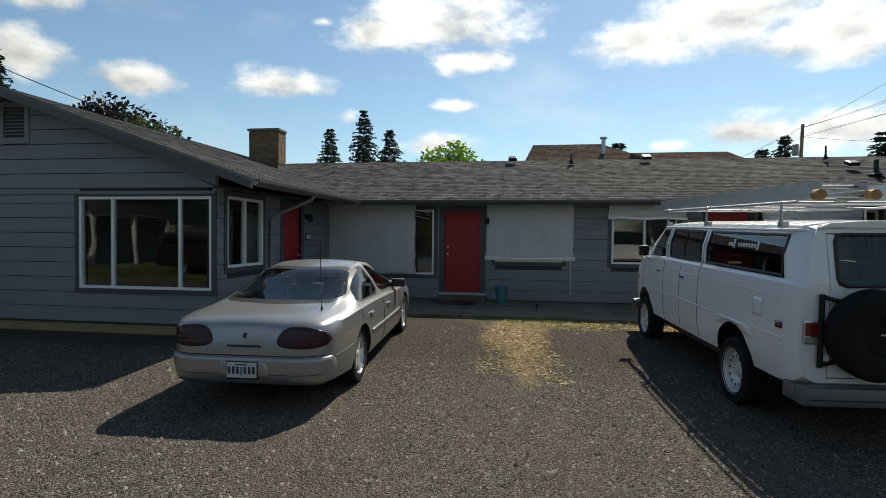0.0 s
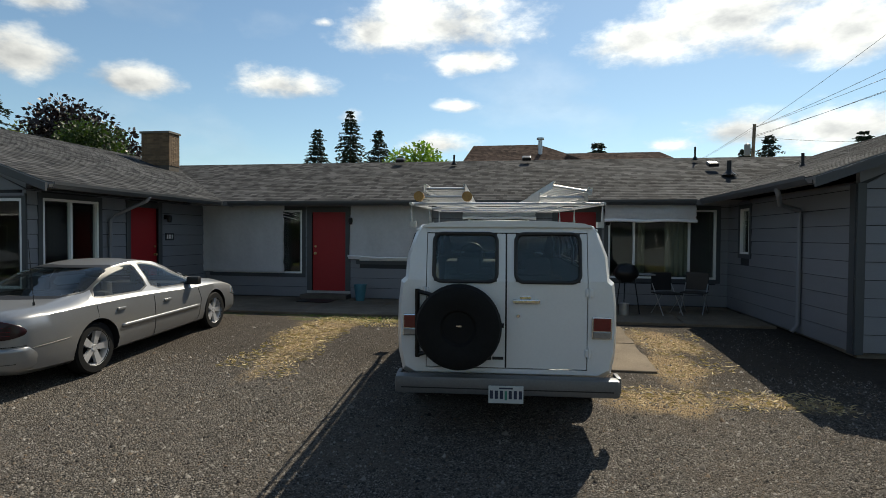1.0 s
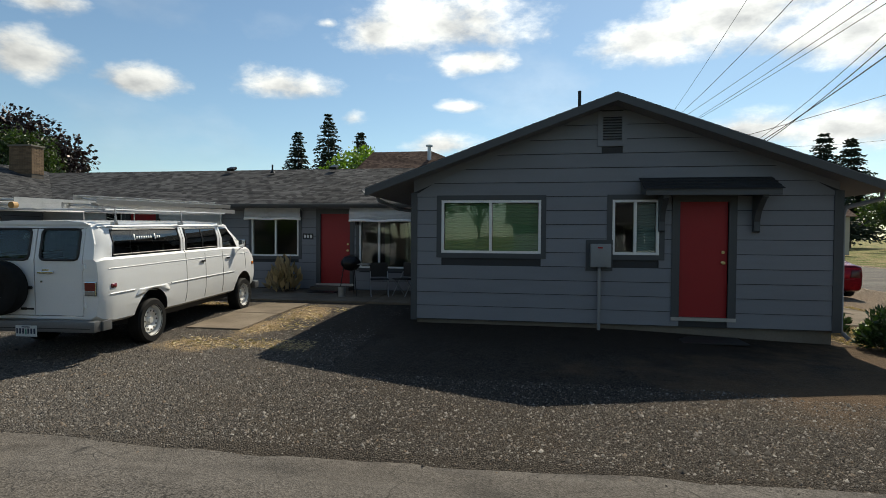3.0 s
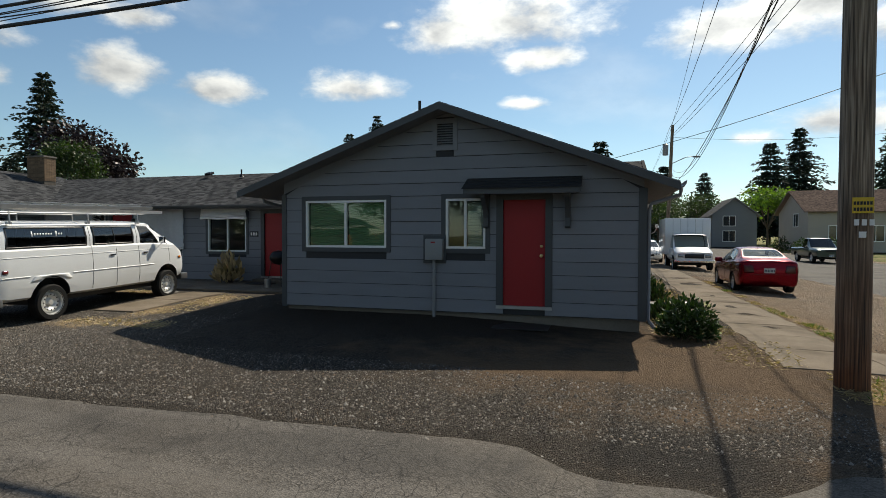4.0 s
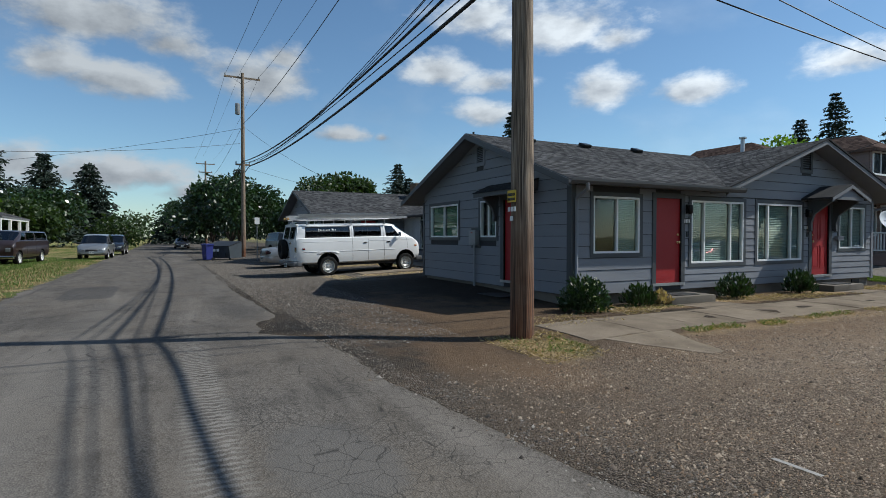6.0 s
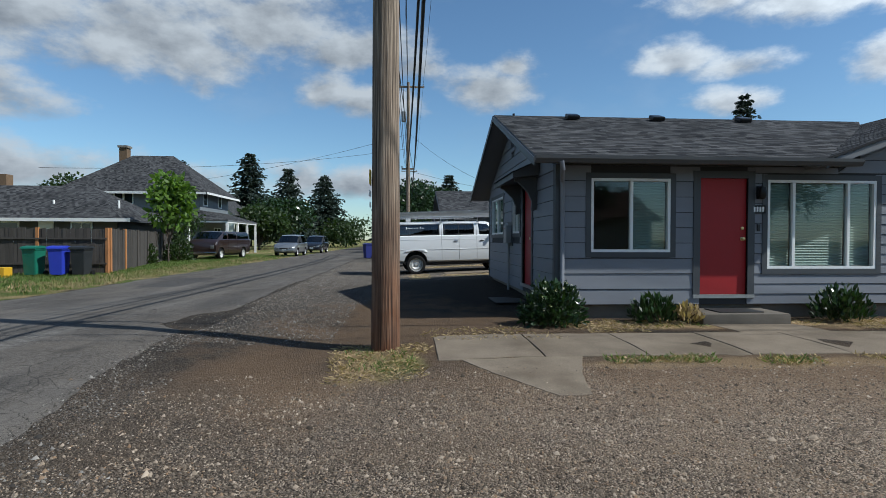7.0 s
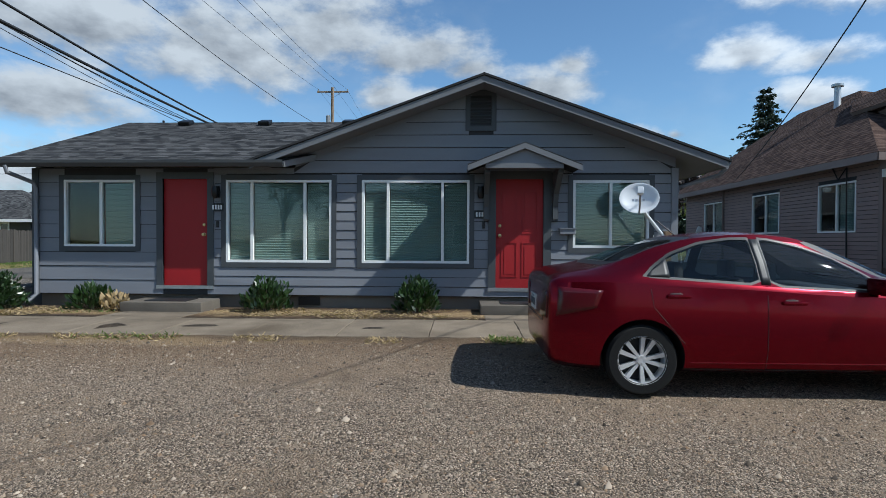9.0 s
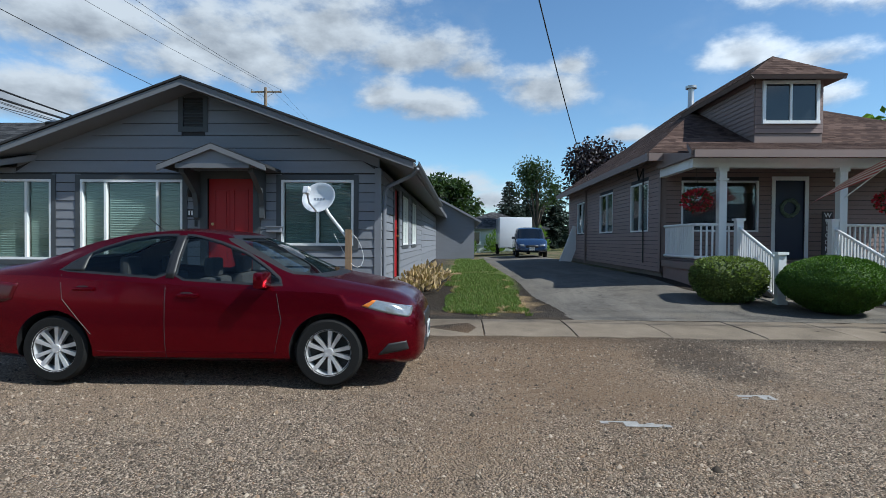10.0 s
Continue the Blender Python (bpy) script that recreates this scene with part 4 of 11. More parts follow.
# inner wall of the east wing, towards the yard
w_in = Wall((7.90, 13.43), (0, -1), (-1, 0), 4.93, BASE, HEAD, apt, openings=[(0.75, 1.25, 1.5, 2.45)])
w_in.boards(siding, lap)
w_in.window(0.75, 1.25, 1.5, 2.45, label="narrow white window in the yard wall")
w_in.strip("corner_board", trim_dark, 4.80, 4.93, BASE - 0.02, HEAD, 0.034)
# side of the east wing and the east gable, one long wall
EAST_OPEN = [(0.58, 1.95, 1.14, 2.38), (2.47, 3.31, 0.42, 2.40), (3.66, 5.63, 0.86, 2.38), (6.19, 8.16, 0.86, 2.38), (8.64, 9.50, 0.42, 2.40), (10.03, 11.39, 1.16, 2.38), (8.14, 8.59, 3.34, 3.94)]
w_e = Wall((15.17, 8.5), (0, 1), (1, 0), 4.93, BASE, HEAD, apt, openings=EAST_OPEN[:3] + [(4.93, 5.63, 0.86, 2.38)])
w_e.openings = [o if o[1] < 4.93 else (o[0], min(o[1], 4.93), o[2], o[3]) for o in EAST_OPEN if o[0] < 4.93]
w_b = Wall((15.17, 13.43), (0, 1), (1, 0), 6.95, BASE, HEAD, apt, apex=(3.47, 4.0), openings=[(max(0.0, o[0] - 4.93), o[1] - 4.93, o[2], o[3]) for o in EAST_OPEN if o[1] > 4.93])
w_e.boards(siding, 0.26, u_range=(0, 3.44))
w_e.boards(siding, 0.172, u_range=(3.44, 4.93))
w_b.boards(siding, 0.172, z1=2.5)
w_b.boards(siding, 0.232, z0=2.5)
w_e.window(0.58, 1.95, 1.14, 2.38, bars=(1.28,), blinds=(1,), label="white vinyl slider with a closed blind")
w_e.door(2.47, 3.31, 0.42, 2.40, trim=0.12)
w_e.window(3.66, 5.63, 0.86, 2.38, bars=(4.14, 5.13), blinds=(0, 1, 2), label="wide three-light white window with blinds")
w_b.window(1.26, 3.23, 0.86, 2.38, bars=(1.74, 2.74), blinds=(0, 1, 2), label="wide three-light white window with blinds")
w_b.door(3.71, 4.57, 0.42, 2.40, trim=0.14, hinge=1, panels=((0.12, 0.45, 0.10, 0.42), (0.55, 0.88, 0.10, 0.42), (0.12, 0.45, 0.5, 0.9), (0.55, 0.88, 0.5, 0.9)))
w_b.window(5.10, 6.46, 1.16, 2.38, bars=(5.78,), blinds=(0, 1), label="white vinyl slider with blinds")
w_e.strip("corner_board", trim_dark, -0.03, 0.1, BASE - 0.02, HEAD, 0.034)
w_b.strip("corner_board", siding, 6.85, 6.97, BASE - 0.02, HEAD, 0.034)
number_bars(w_e, 3.38, 3.62, 1.80, 1.95, 4)
number_bars(w_b, 3.32, 3.56, 1.68, 1.83, 4)
# back wing, behind the patio
w_s = Wall((-5.05, 13.43), (1, 0), (0, -1), 12.95, BASE, HEAD, apt, openings=[(0.25, 2.72, 0.85, 2.47), (2.99, 3.88, 0.42, 2.42), (4.25, 5.85, 1.2, 2.45), (7.0, 8.47, 1.19, 2.45), (9.14, 10.02, 0.42, 2.42), (10.3, 12.68, 0.88, 2.47)])
w_s.boards(siding, lap)
w_s.window(0.25, 2.72, 0.85, 2.47, bars=(0.9, 2.1), label="wide white window half covered by a sheet")
w_s.door(2.99, 3.88, 0.42, 2.42, hinge=1)
w_s.window(4.25, 5.85, 1.2, 2.45, bars=(5.05,), label="white window behind a hanging sheet")
w_s.window(7.0, 8.47, 1.19, 2.45, bars=(7.75,), label="white slider window under a rolled shade")
w_s.door(9.14, 10.02, 0.42, 2.42)
w_s.window(10.3, 12.68, 0.88, 2.47, bars=(10.88, 12.1), label="wide white window with pale curtains")
number_bars(w_s, 4.08, 4.32, 1.69, 1.85, 3)
number_bars(w_s, 8.60, 8.92, 1.68, 1.85, 3)
# north wall of the east end
w_n = Wall((15.17, 20.38), (-1, 0), (0, 1), 27.8, BASE, HEAD, apt, openings=[(1.9, 2.75, 0.42, 2.42), (3.6, 5.0, 1.15, 2.4), (6.2, 7.6, 1.15, 2.4)])
w_n.boards(siding, 0.172, u_range=(0, 10))
w_n.boards(siding, lap, u_range=(10, 27.8))
w_n.window(3.6, 5.0, 1.15, 2.4, bars=(4.3,), blinds=(0, 1), label="white slider window")
w_n.window(6.2, 7.6, 1.15, 2.4, bars=(6.9,), blinds=(0, 1), label="white slider window")
w_n.door(1.9, 2.75, 0.42, 2.42)
# west wing, gable towards the street, and its yard side
w_w = Wall((-12.62, 8.25), (1, 0), (0, -1), 7.57, BASE + 0.05, HEAD, apt, apex=(3.785, 4.16), openings=[(5.05, 7.5, 0.88, 2.43), (3.55, 4.02, 3.42, 4.0), (0.6, 2.6, 0.88, 2.43)])
w_w.boards(siding, lap)
w_w.window(5.05, 7.5, 0.88, 2.43, bars=(5.68, 6.92), label="wide three-light white window", trim=0.08)
w_w.window(0.6, 2.6, 0.88, 2.43, bars=(1.6,), label="white slider window", trim=0.08)
w_y = Wall((-5.05, 8.25), (0, 1), (1, 0), 5.18, BASE + 0.05, HEAD, apt, openings=[(0.28, 1.54, 1.24, 2.46), (2.42, 3.30, 0.42, 2.42)])
w_y.boards(siding, lap)
w_y.window(0.28, 1.54, 1.24, 2.46, bars=(0.9,), label="white slider window in the yard wall")
w_y.door(2.42, 3.30, 0.42, 2.42)
number_bars(w_y, 3.55, 3.85, 1.69, 1.86, 3)
w_ww = Wall((-12.62, 20.38), (0, -1), (-1, 0), 12.13, BASE, HEAD, apt)
w_ww.boards(siding, lap)

# foundation and floor
for x0, x1, y0, y1 in ((-12.55, 15.10, 13.5, 20.31), (7.97, 15.10, 8.57, 13.49), (-12.55, -5.12, 8.32, 13.49)):
    bm = bmesh.new()
    box(bm, x0, x1, y0, y1, -0.1, 0.30)
    part("foundation", bm, concrete_dark, apt)

# partitions and ceilings added to keep the rooms behind the windows dark
for x0, x1, y0, y1, z0, z1 in ((-12.4, 14.95, 16.85, 16.97, 0.3, 2.62), (11.3, 11.42, 8.7, 16.85, 0.3, 2.62), (-5.3, -5.18, 13.6, 16.85, 0.3, 2.62), (1.7, 1.82, 13.6, 16.85, 0.3, 2.62), (7.6, 7.72, 13.6, 16.85, 0.3, 2.62), (-9.0, -8.88, 8.5, 16.85, 0.3, 2.62), (11.45, 14.95, 13.3, 13.42, 0.3, 2.62), (11.3, 14.95, 16.97, 17.05, 0.3, 2.62),
                               (-12.4, 14.95, 13.6, 20.2, 2.63, 2.67), (8.1, 14.95, 8.7, 13.59, 2.63, 2.67), (-12.4, -5.25, 8.45, 13.59, 2.63, 2.67)):
    bm = bmesh.new()
    box(bm, x0, x1, y0, y1, z0, z1)
    part("room_partition" if z0 < 1 else "room_ceiling", bm, room_paint, apt)

# roofs: ridge at 4.2 m
RZ, EZ = 4.24, 2.66
roof_slope(apt, (7.12, 8.02, EZ), (7.12, 17.0, EZ), (4.39, 0, RZ - EZ), math.hypot(4.39, RZ - EZ))
slope_b = math.hypot(4.18, RZ - EZ)
roof_slope(apt, (15.68, 8.02, EZ), (15.68, 13.4, EZ), (-4.18, 0, RZ - EZ), slope_b, taper=(0.0, -3.6 / slope_b))
RB = 4.14
roof_slope(apt, (-13.0, 12.8, EZ), (15.68, 12.8, EZ), (0, 4.10, RB - EZ), math.hypot(4.10, RB - EZ))
roof_slope(apt, (-13.0, 21.04, EZ), (15.68, 21.04, EZ), (0, -4.14, RB - EZ), math.hypot(4.14, RB - EZ))
roof_slope(apt, (-4.15, 7.75, EZ), (-4.15, 17.0, EZ), (-4.68, 0, RZ + 0.04 - EZ), math.hypot(4.68, RZ + 0.04 - EZ))
roof_slope(apt, (-13.5, 7.75, EZ), (-13.5, 17.0, EZ), (4.67, 0, RZ + 0.04 - EZ), math.hypot(4.67, RZ + 0.04 - EZ))


def gable_panel(wall, left, apex, right):
    """Closes a gable between its boards and the roof deck."""
    bm = bmesh.new()
    wall.slab(bm, [(0.02, 2.5), (wall.len - 0.02, 2.5), (wall.len - 0.02, right), apex, (0.02, left)], -0.10, -0.004)
    return part("gable_panel", bm, siding, wall.parent)


gable_panel(w600, 2.83, (3.60, 4.125), 2.74)
gable_panel(w_b, 2.78, (3.47, 4.025), 2.785)
gable_panel(w_w, 2.85, (3.79, 4.165), 2.855)

# ---- vehicles ----
from mathutils.bvhtree import BVHTree


def paint(name, color, rough=0.3, metal=0.0, vary=0.03, dirt=None, amount=0.0, coat=0.8):
    return material(name, color, rough, metal, vary=vary, scale=2.5, fine=40, bump=0.0, dirt=dirt, dirt_amount=amount, coat=coat)


silver_paint = paint("silver_car_paint", (0.30, 0.302, 0.305), 0.34, 0.6, dirt=(0.26, 0.256, 0.25), amount=0.3, coat=0.5)
red_car_paint = paint("red_car_paint", (0.165, 0.0012, 0.010), 0.22, 0.85, dirt=(0.13, 0.0015, 0.009), amount=0.2, coat=0.12)
van_white = paint("white_van_paint", (0.70, 0.71, 0.71), 0.38, 0.0, dirt=(0.55, 0.54, 0.50), amount=0.4, coat=0.4)
white_paint = paint("white_truck_paint", (0.68, 0.69, 0.70), 0.4)
blue_paint = paint("blue_car_paint", (0.012, 0.03, 0.08), 0.25, 0.3)
green_paint = paint("dark_green_car_paint", (0.015, 0.04, 0.04), 0.3, 0.2)
grey_paint = paint("grey_car_paint", (0.22, 0.23, 0.24), 0.3, 0.5)
brown_paint = paint("dark_brown_van_paint", (0.022, 0.012, 0.010), 0.35)
black_paint = paint("black_car_paint", (0.012, 0.013, 0.016), 0.25)
tyre_mat = material("tyre_rubber", (0.010, 0.010, 0.010), 0.8, vary=0.2, scale=12, bump=0.3, bump_scale=60, spec=0.2)
rim_mat = material("alloy_rim", (0.62, 0.62, 0.63), 0.35, metal=0.55, vary=0.08, scale=12, bump=0.0)
steel_rim = material("painted_steel_rim", (0.62, 0.62, 0.60), 0.4, metal=0.3, vary=0.1, scale=10, bump=0.0)
chrome = material("chrome", (0.62, 0.63, 0.64), 0.18, metal=1.0, vary=0.08, scale=6, bump=0.0)
bumper_steel = material("dull_bumper_steel", (0.15, 0.155, 0.16), 0.45, metal=0.5, vary=0.15, scale=5, bump=0.05)
aluminium = material("ladder_aluminium", (0.48, 0.48, 0.47), 0.45, metal=0.85, vary=0.15, scale=7, bump=0.05)
tail_red = material("tail_lamp_red", (0.14, 0.008, 0.010), 0.18, vary=0.1, scale=10, bump=0.0, coat=0.6)
tail_deep = material("deep_red_tail_lamp", (0.060, 0.003, 0.006), 0.2, vary=0.2, scale=14, bump=0.0, coat=0.15, spec=0.35)
tail_dark = material("smoked_tail_lamp", (0.022, 0.005, 0.007), 0.3, vary=0.25, scale=8, bump=0.0, coat=0.15, spec=0.3)
lamp_clear = material("lamp_clear", (0.27, 0.285, 0.29), 0.14, metal=0.5, vary=0.2, scale=25, bump=0.0, coat=0.8)
amber = material("amber_lens", (0.55, 0.16, 0.02), 0.25, vary=0.1, bump=0.0)
pale_seat = material("pale_grey_upholstery", (0.16, 0.17, 0.17), 0.9, vary=0.2, scale=9)
seat_mat = material("grey_upholstery", (0.035, 0.035, 0.037), 0.9, vary=0.2, scale=9)
plate_white = material("plate_white", (0.50, 0.53, 0.53), 0.45, vary=0.05, bump=0.0)
plate_ink = material("plate_ink", (0.02, 0.03, 0.06), 0.5, vary=0.1, bump=0.0)
plate_green = material("plate_green", (0.05, 0.22, 0.16), 0.5, vary=0.1, bump=0.0)
wood_cap = material("ochre_end_cap", (0.36, 0.20, 0.06), 0.6, vary=0.2, scale=12)


def ring(st, drop, bulge):
    xl, xt, w, zb, zs, wt, zt = st
    d = min(drop, max(0.012, (zt - zs) * 0.35))
    h = zs - zb
    mid = (0.5, bulge)
    my = w * 0.93 + (wt - w * 0.93) * mid[0] + mid[1] * min(1.0, (zt - zs) * 2.5)
    mz = zs + (zt - d - zs) * 0.5
    return [(xl, 0, zb), (xl, w * 0.86, zb), (xl, w * 0.955, zb + 0.05), (xl, w * 0.992, zb + h * 0.25), (xl, w, zb + h * 0.48), (xl, w * 0.995, zb + h * 0.74), (xl, w * 0.972, zs - 0.035), (xl, w * 0.93, zs),
            ((xl + xt) / 2, my, mz), (xt, wt, zt - d), (xt, wt - 0.045, zt - d * 0.35), (xt, wt * 0.66, zt - 0.006), (xt, wt * 0.33, zt + 0.006), (xt, 0, zt + 0.01)]


def loft_body(stations, sides, tops, axles, arch_r, drop=0.07, bulge=0.02, arch_in=0.52):
    """A closed body out of cross-sections, with the wheel arches cut out. Slots: 0 paint, 1 side and end glass, 2 black pillar."""
    bm = bmesh.new()
    rows = []
    for st in stations:
        half = ring(st, drop, bulge)
        full = [(x, y, z) for x, y, z in half] + [(x, -y, z) for x, y, z in half[-2:0:-1]]
        rows.append([bm.verts.new(p) for p in full])
    n, h = len(rows[0]), len(ring(stations[0], drop, bulge))
    for i, (a, b) in enumerate(zip(rows, rows[1:])):
        for k in range(n):
            f = bm.faces.new((a[k], b[k], b[(k + 1) % n], a[(k + 1) % n]))
            j = k if k < h - 1 else n - 1 - k
            if j in (7, 8):
                f.material_index = "pgb".index(sides[i])
            elif j >= 9:
                f.material_index = "pgb".index(tops[i])
            f.smooth = True
    bm.faces.new(rows[0]).material_index = 3
    bm.faces.new(rows[-1][::-1]).material_index = 0
    bmesh.ops.recalc_face_normals(bm, faces=bm.faces)
    me = bpy.data.meshes.new("body")
    bm.to_mesh(me)
    bm.free()
    ob = new("body", me)
    cb = bmesh.new()
    for x, z in axles:
        for s in (-1, 1):
            bmesh.ops.create_cone(cb, cap_ends=True, segments=40, radius1=arch_r, radius2=arch_r, depth=1.0, matrix=Matrix.Translation((x, s * (arch_in + 0.5), z)) @ Matrix.Rotation(math.pi / 2, 4, "X"))
    cm = bpy.data.meshes.new("cutter")
    for _ in range(5):
        cm.materials.append(None)
    cb.to_mesh(cm)
    cb.free()
    for p in cm.polygons:
        p.material_index = 4
    for _ in range(5):
        me.materials.append(None)
    cut = new("cutter", cm)
    md = ob.modifiers.new("arches", "BOOLEAN")
    md.operation, md.object, md.solver = "DIFFERENCE", cut, "EXACT"
    dg = bpy.context.evaluated_depsgraph_get()
    done = bpy.data.meshes.new_from_object(ob.evaluated_get(dg))
    bpy.data.objects.remove(ob)
    bpy.data.objects.remove(cut)
    out = bmesh.new()
    out.from_mesh(done)
    bpy.data.meshes.remove(done)
    return out


def resampled(stations, n):
    """More cross-sections between the given ones, along smooth curves that never overshoot."""
    a = np.array(stations, float)
    t = np.concatenate([[0], np.cumsum(np.linalg.norm(np.diff(a[:, [0, 1, 2, 4, 6]], axis=0), axis=1))])
    h, d = np.diff(t)[:, None], np.diff(a, axis=0) / np.diff(t)[:, None]
    m = np.zeros_like(a)
    m[0], m[-1] = d[0], d[-1]
    p, q = d[:-1], d[1:]
    same = p * q > 0
    with np.errstate(divide="ignore", invalid="ignore"):
        m[1:-1] = np.where(same, 2 * p * q / np.where(same, p + q, 1), 0)
    out = []
    for i in range(len(a) - 1):
        for k in range(n):
            s = k / n
            out.append(tuple((2 * s ** 3 - 3 * s * s + 1) * a[i] + (s ** 3 - 2 * s * s + s) * h[i] * m[i] + (3 * s * s - 2 * s ** 3) * a[i + 1] + (s ** 3 - s * s) * h[i] * m[i + 1]))
    return out + [tuple(a[-1])]


def halfplanes(poly, inset=0.0):
    """Each edge of a convex outline as (point, inward normal)."""
    c = Vector((sum(p[0] for p in poly) / len(poly), sum(p[1] for p in poly) / len(poly)))
    out = []
    for p, q in zip(poly, list(poly[1:]) + [poly[0]]):
        p, q = Vector(p), Vector(q)
        nrm = Vector((-(q - p).y, (q - p).x)).normalized()
        if nrm.dot(c - p) < 0:
            nrm = -nrm
        out.append((p + nrm * inset, nrm))
    return out


def rounded(poly, cut=0.2):
    """Cuts the corners of an outline twice."""
    for _ in range(2 if len(poly) < 5 else 1):
        out = []
        for p, q in zip(poly, list(poly[1:]) + [poly[0]]):
            out += [(p[0] + (q[0] - p[0]) * cut, p[1] + (q[1] - p[1]) * cut), (q[0] + (p[0] - q[0]) * cut, q[1] + (p[1] - q[1]) * cut)]
        poly = out
    return poly


def cut_window(bm, poly, axis, where, inset):
    """Cuts an outline, seen along an axis, into the skin: glass (1) inside, a black rim (2) round it."""
    pick = {"y": lambda v: Vector((v.x, v.z)), "x": lambda v: Vector((v.y, v.z))}[axis]
    lift = {"y": lambda p: Vector((p.x, 0, p.y)), "x": lambda p: Vector((0, p.x, p.y))}[axis]
    lo = Vector((min(p[0] for p in poly) - 0.02, min(p[1] for p in poly) - 0.02))
    hi = Vector((max(p[0] for p in poly) + 0.02, max(p[1] for p in poly) + 0.02))
    outer, inner = halfplanes(poly), halfplanes(poly, inset)
    faces = []
    for f in bm.faces:
        q = [pick(v.co) for v in f.verts]
        if max(v.x for v in q) < lo.x or min(v.x for v in q) > hi.x or max(v.y for v in q) < lo.y or min(v.y for v in q) > hi.y or not where(f):
            continue
        faces.append(f)
    for p, nrm in outer + inner:
        near = {*faces, *(e for f in faces for e in f.edges), *(v for f in faces for v in f.verts)}
        got = bmesh.ops.bisect_plane(bm, geom=list(near), dist=0.0004, plane_co=lift(p), plane_no=lift(nrm))
        faces = [g for g in got["geom"] if isinstance(g, bmesh.types.BMFace)]
    for f in faces:
        if f.is_valid:
            c = pick(f.calc_center_median())
            if all((c - p).dot(nrm) > -1e-5 for p, nrm in outer):
                f.material_index = 1 if all((c - p).dot(nrm) > -1e-5 for p, nrm in inner) else 2


class Car:
    """A vehicle in its own frame: x ahead from the rear axle, y to its left, z up from the ground."""

    def __init__(self, name, label, category, at, turn, stations, sides, tops, wb, paint_mat, wheel_r=0.315, arch=0.36, half=0.86, drop=0.07, bulge=0.02, glass=None, group="", cap_open=False, arch_z=None, cuts=(), lining_mat=None, pitch=0.0, lift=0.0):
        self.ob = thing(name, label, category, group)
        self.paint, self.wb, self.half, self.r, self.lift = paint_mat, wb, half, wheel_r, lift
        bm = loft_body(stations, sides, tops, [(0, arch_z or wheel_r), (wb, arch_z or wheel_r)], arch, drop, bulge)
        for poly, axis, lo, hi, inset in cuts:
            if axis == "y":
                cut_window(bm, poly, axis, lambda f: abs(f.normal.y) > 0.35 and f.calc_center_median().z > lo, inset)
            else:
                cut_window(bm, poly, axis, lambda f: lo < f.calc_center_median().x < hi and f.normal.z > 0.1, inset)
        self.tree = BVHTree.FromBMesh(bm)
        glass_faces = [f for f in bm.faces if f.material_index == 1]
        if cap_open:
            bmesh.ops.delete(bm, geom=[f for f in bm.faces if f.material_index == 3], context="FACES")
            glass_faces = [f for f in bm.faces if f.material_index == 1]
        # every window becomes a mesh of its own
        left = set(glass_faces)
        islands = []
        while left:
            todo, isl = [left.pop()], []
            while todo:
                f = todo.pop()
                isl.append(f)
                for e in f.edges:
                    for g in e.link_faces:
                        if g in left:
                            left.remove(g)
                            todo.append(g)
            islands.append(isl)
        for isl in islands:
            wbm, seen = bmesh.new(), {}
            for f in isl:
                vs = []
                for v in f.verts:
                    if v.index not in seen or True:
                        k = tuple(round(c, 5) for c in v.co)
                        if k not in seen:
                            seen[k] = wbm.verts.new(v.co)
                        vs.append(seen[k])
                try:
                    wbm.faces.new(vs).smooth = True
                except ValueError:
                    pass
            for f in wbm.faces:
                f.normal_update()
                if f.normal.dot(f.calc_center_median() - Vector((wb / 2, 0, 0.7))) < 0:
                    f.normal_flip()
            g = part("window", wbm, glass or car_glass, self.ob, "tinted glass", keep=True)
            g.visible_shadow = False
        bmesh.ops.delete(bm, geom=glass_faces, context="FACES")
        for f in bm.faces:
            f.material_index = {2: 1, 4: 1}.get(f.material_index, 0)
        self.body = part("body", bm, [paint_mat, black_plastic], self.ob, smooth_angle=38, keep=True)
        lining = bmesh.new()
        lining.from_mesh(self.body.data)
        bmesh.ops.remove_doubles(lining, verts=lining.verts, dist=0.0005)
        lining.normal_update()
        for v in lining.verts:
            v.co -= v.normal * 0.03
        for f in lining.faces:
            f.material_index = 0
        part("interior_trim", lining, lining_mat or seat_mat, self.ob, "dark cabin lining", keep=True)
        bb = bmesh.new()
        box(bb, -0.35, wb - 0.35, -half * 0.8, half * 0.8, 0.24, 0.36)
        part("floor_pan", bb, black_plastic, self.ob)
        self.ob.matrix_basis = pose(*at, 0, -pitch, turn)

    def hit(self, a, b, axis, side):
        o, d = {"y": (Vector((a, side * 3, b)), Vector((0, -side, 0))), "x": (Vector((side * 9 + self.wb / 2, a, b)), Vector((-side, 0, 0))), "z": (Vector((a, b, 4)), Vector((0, 0, -1)))}[axis]
        p, nrm, _, _ = self.tree.ray_cast(o, d)
        if p is None:
            return None, None
        if nrm.dot(d) > 0:
            nrm = -nrm
        return p, nrm

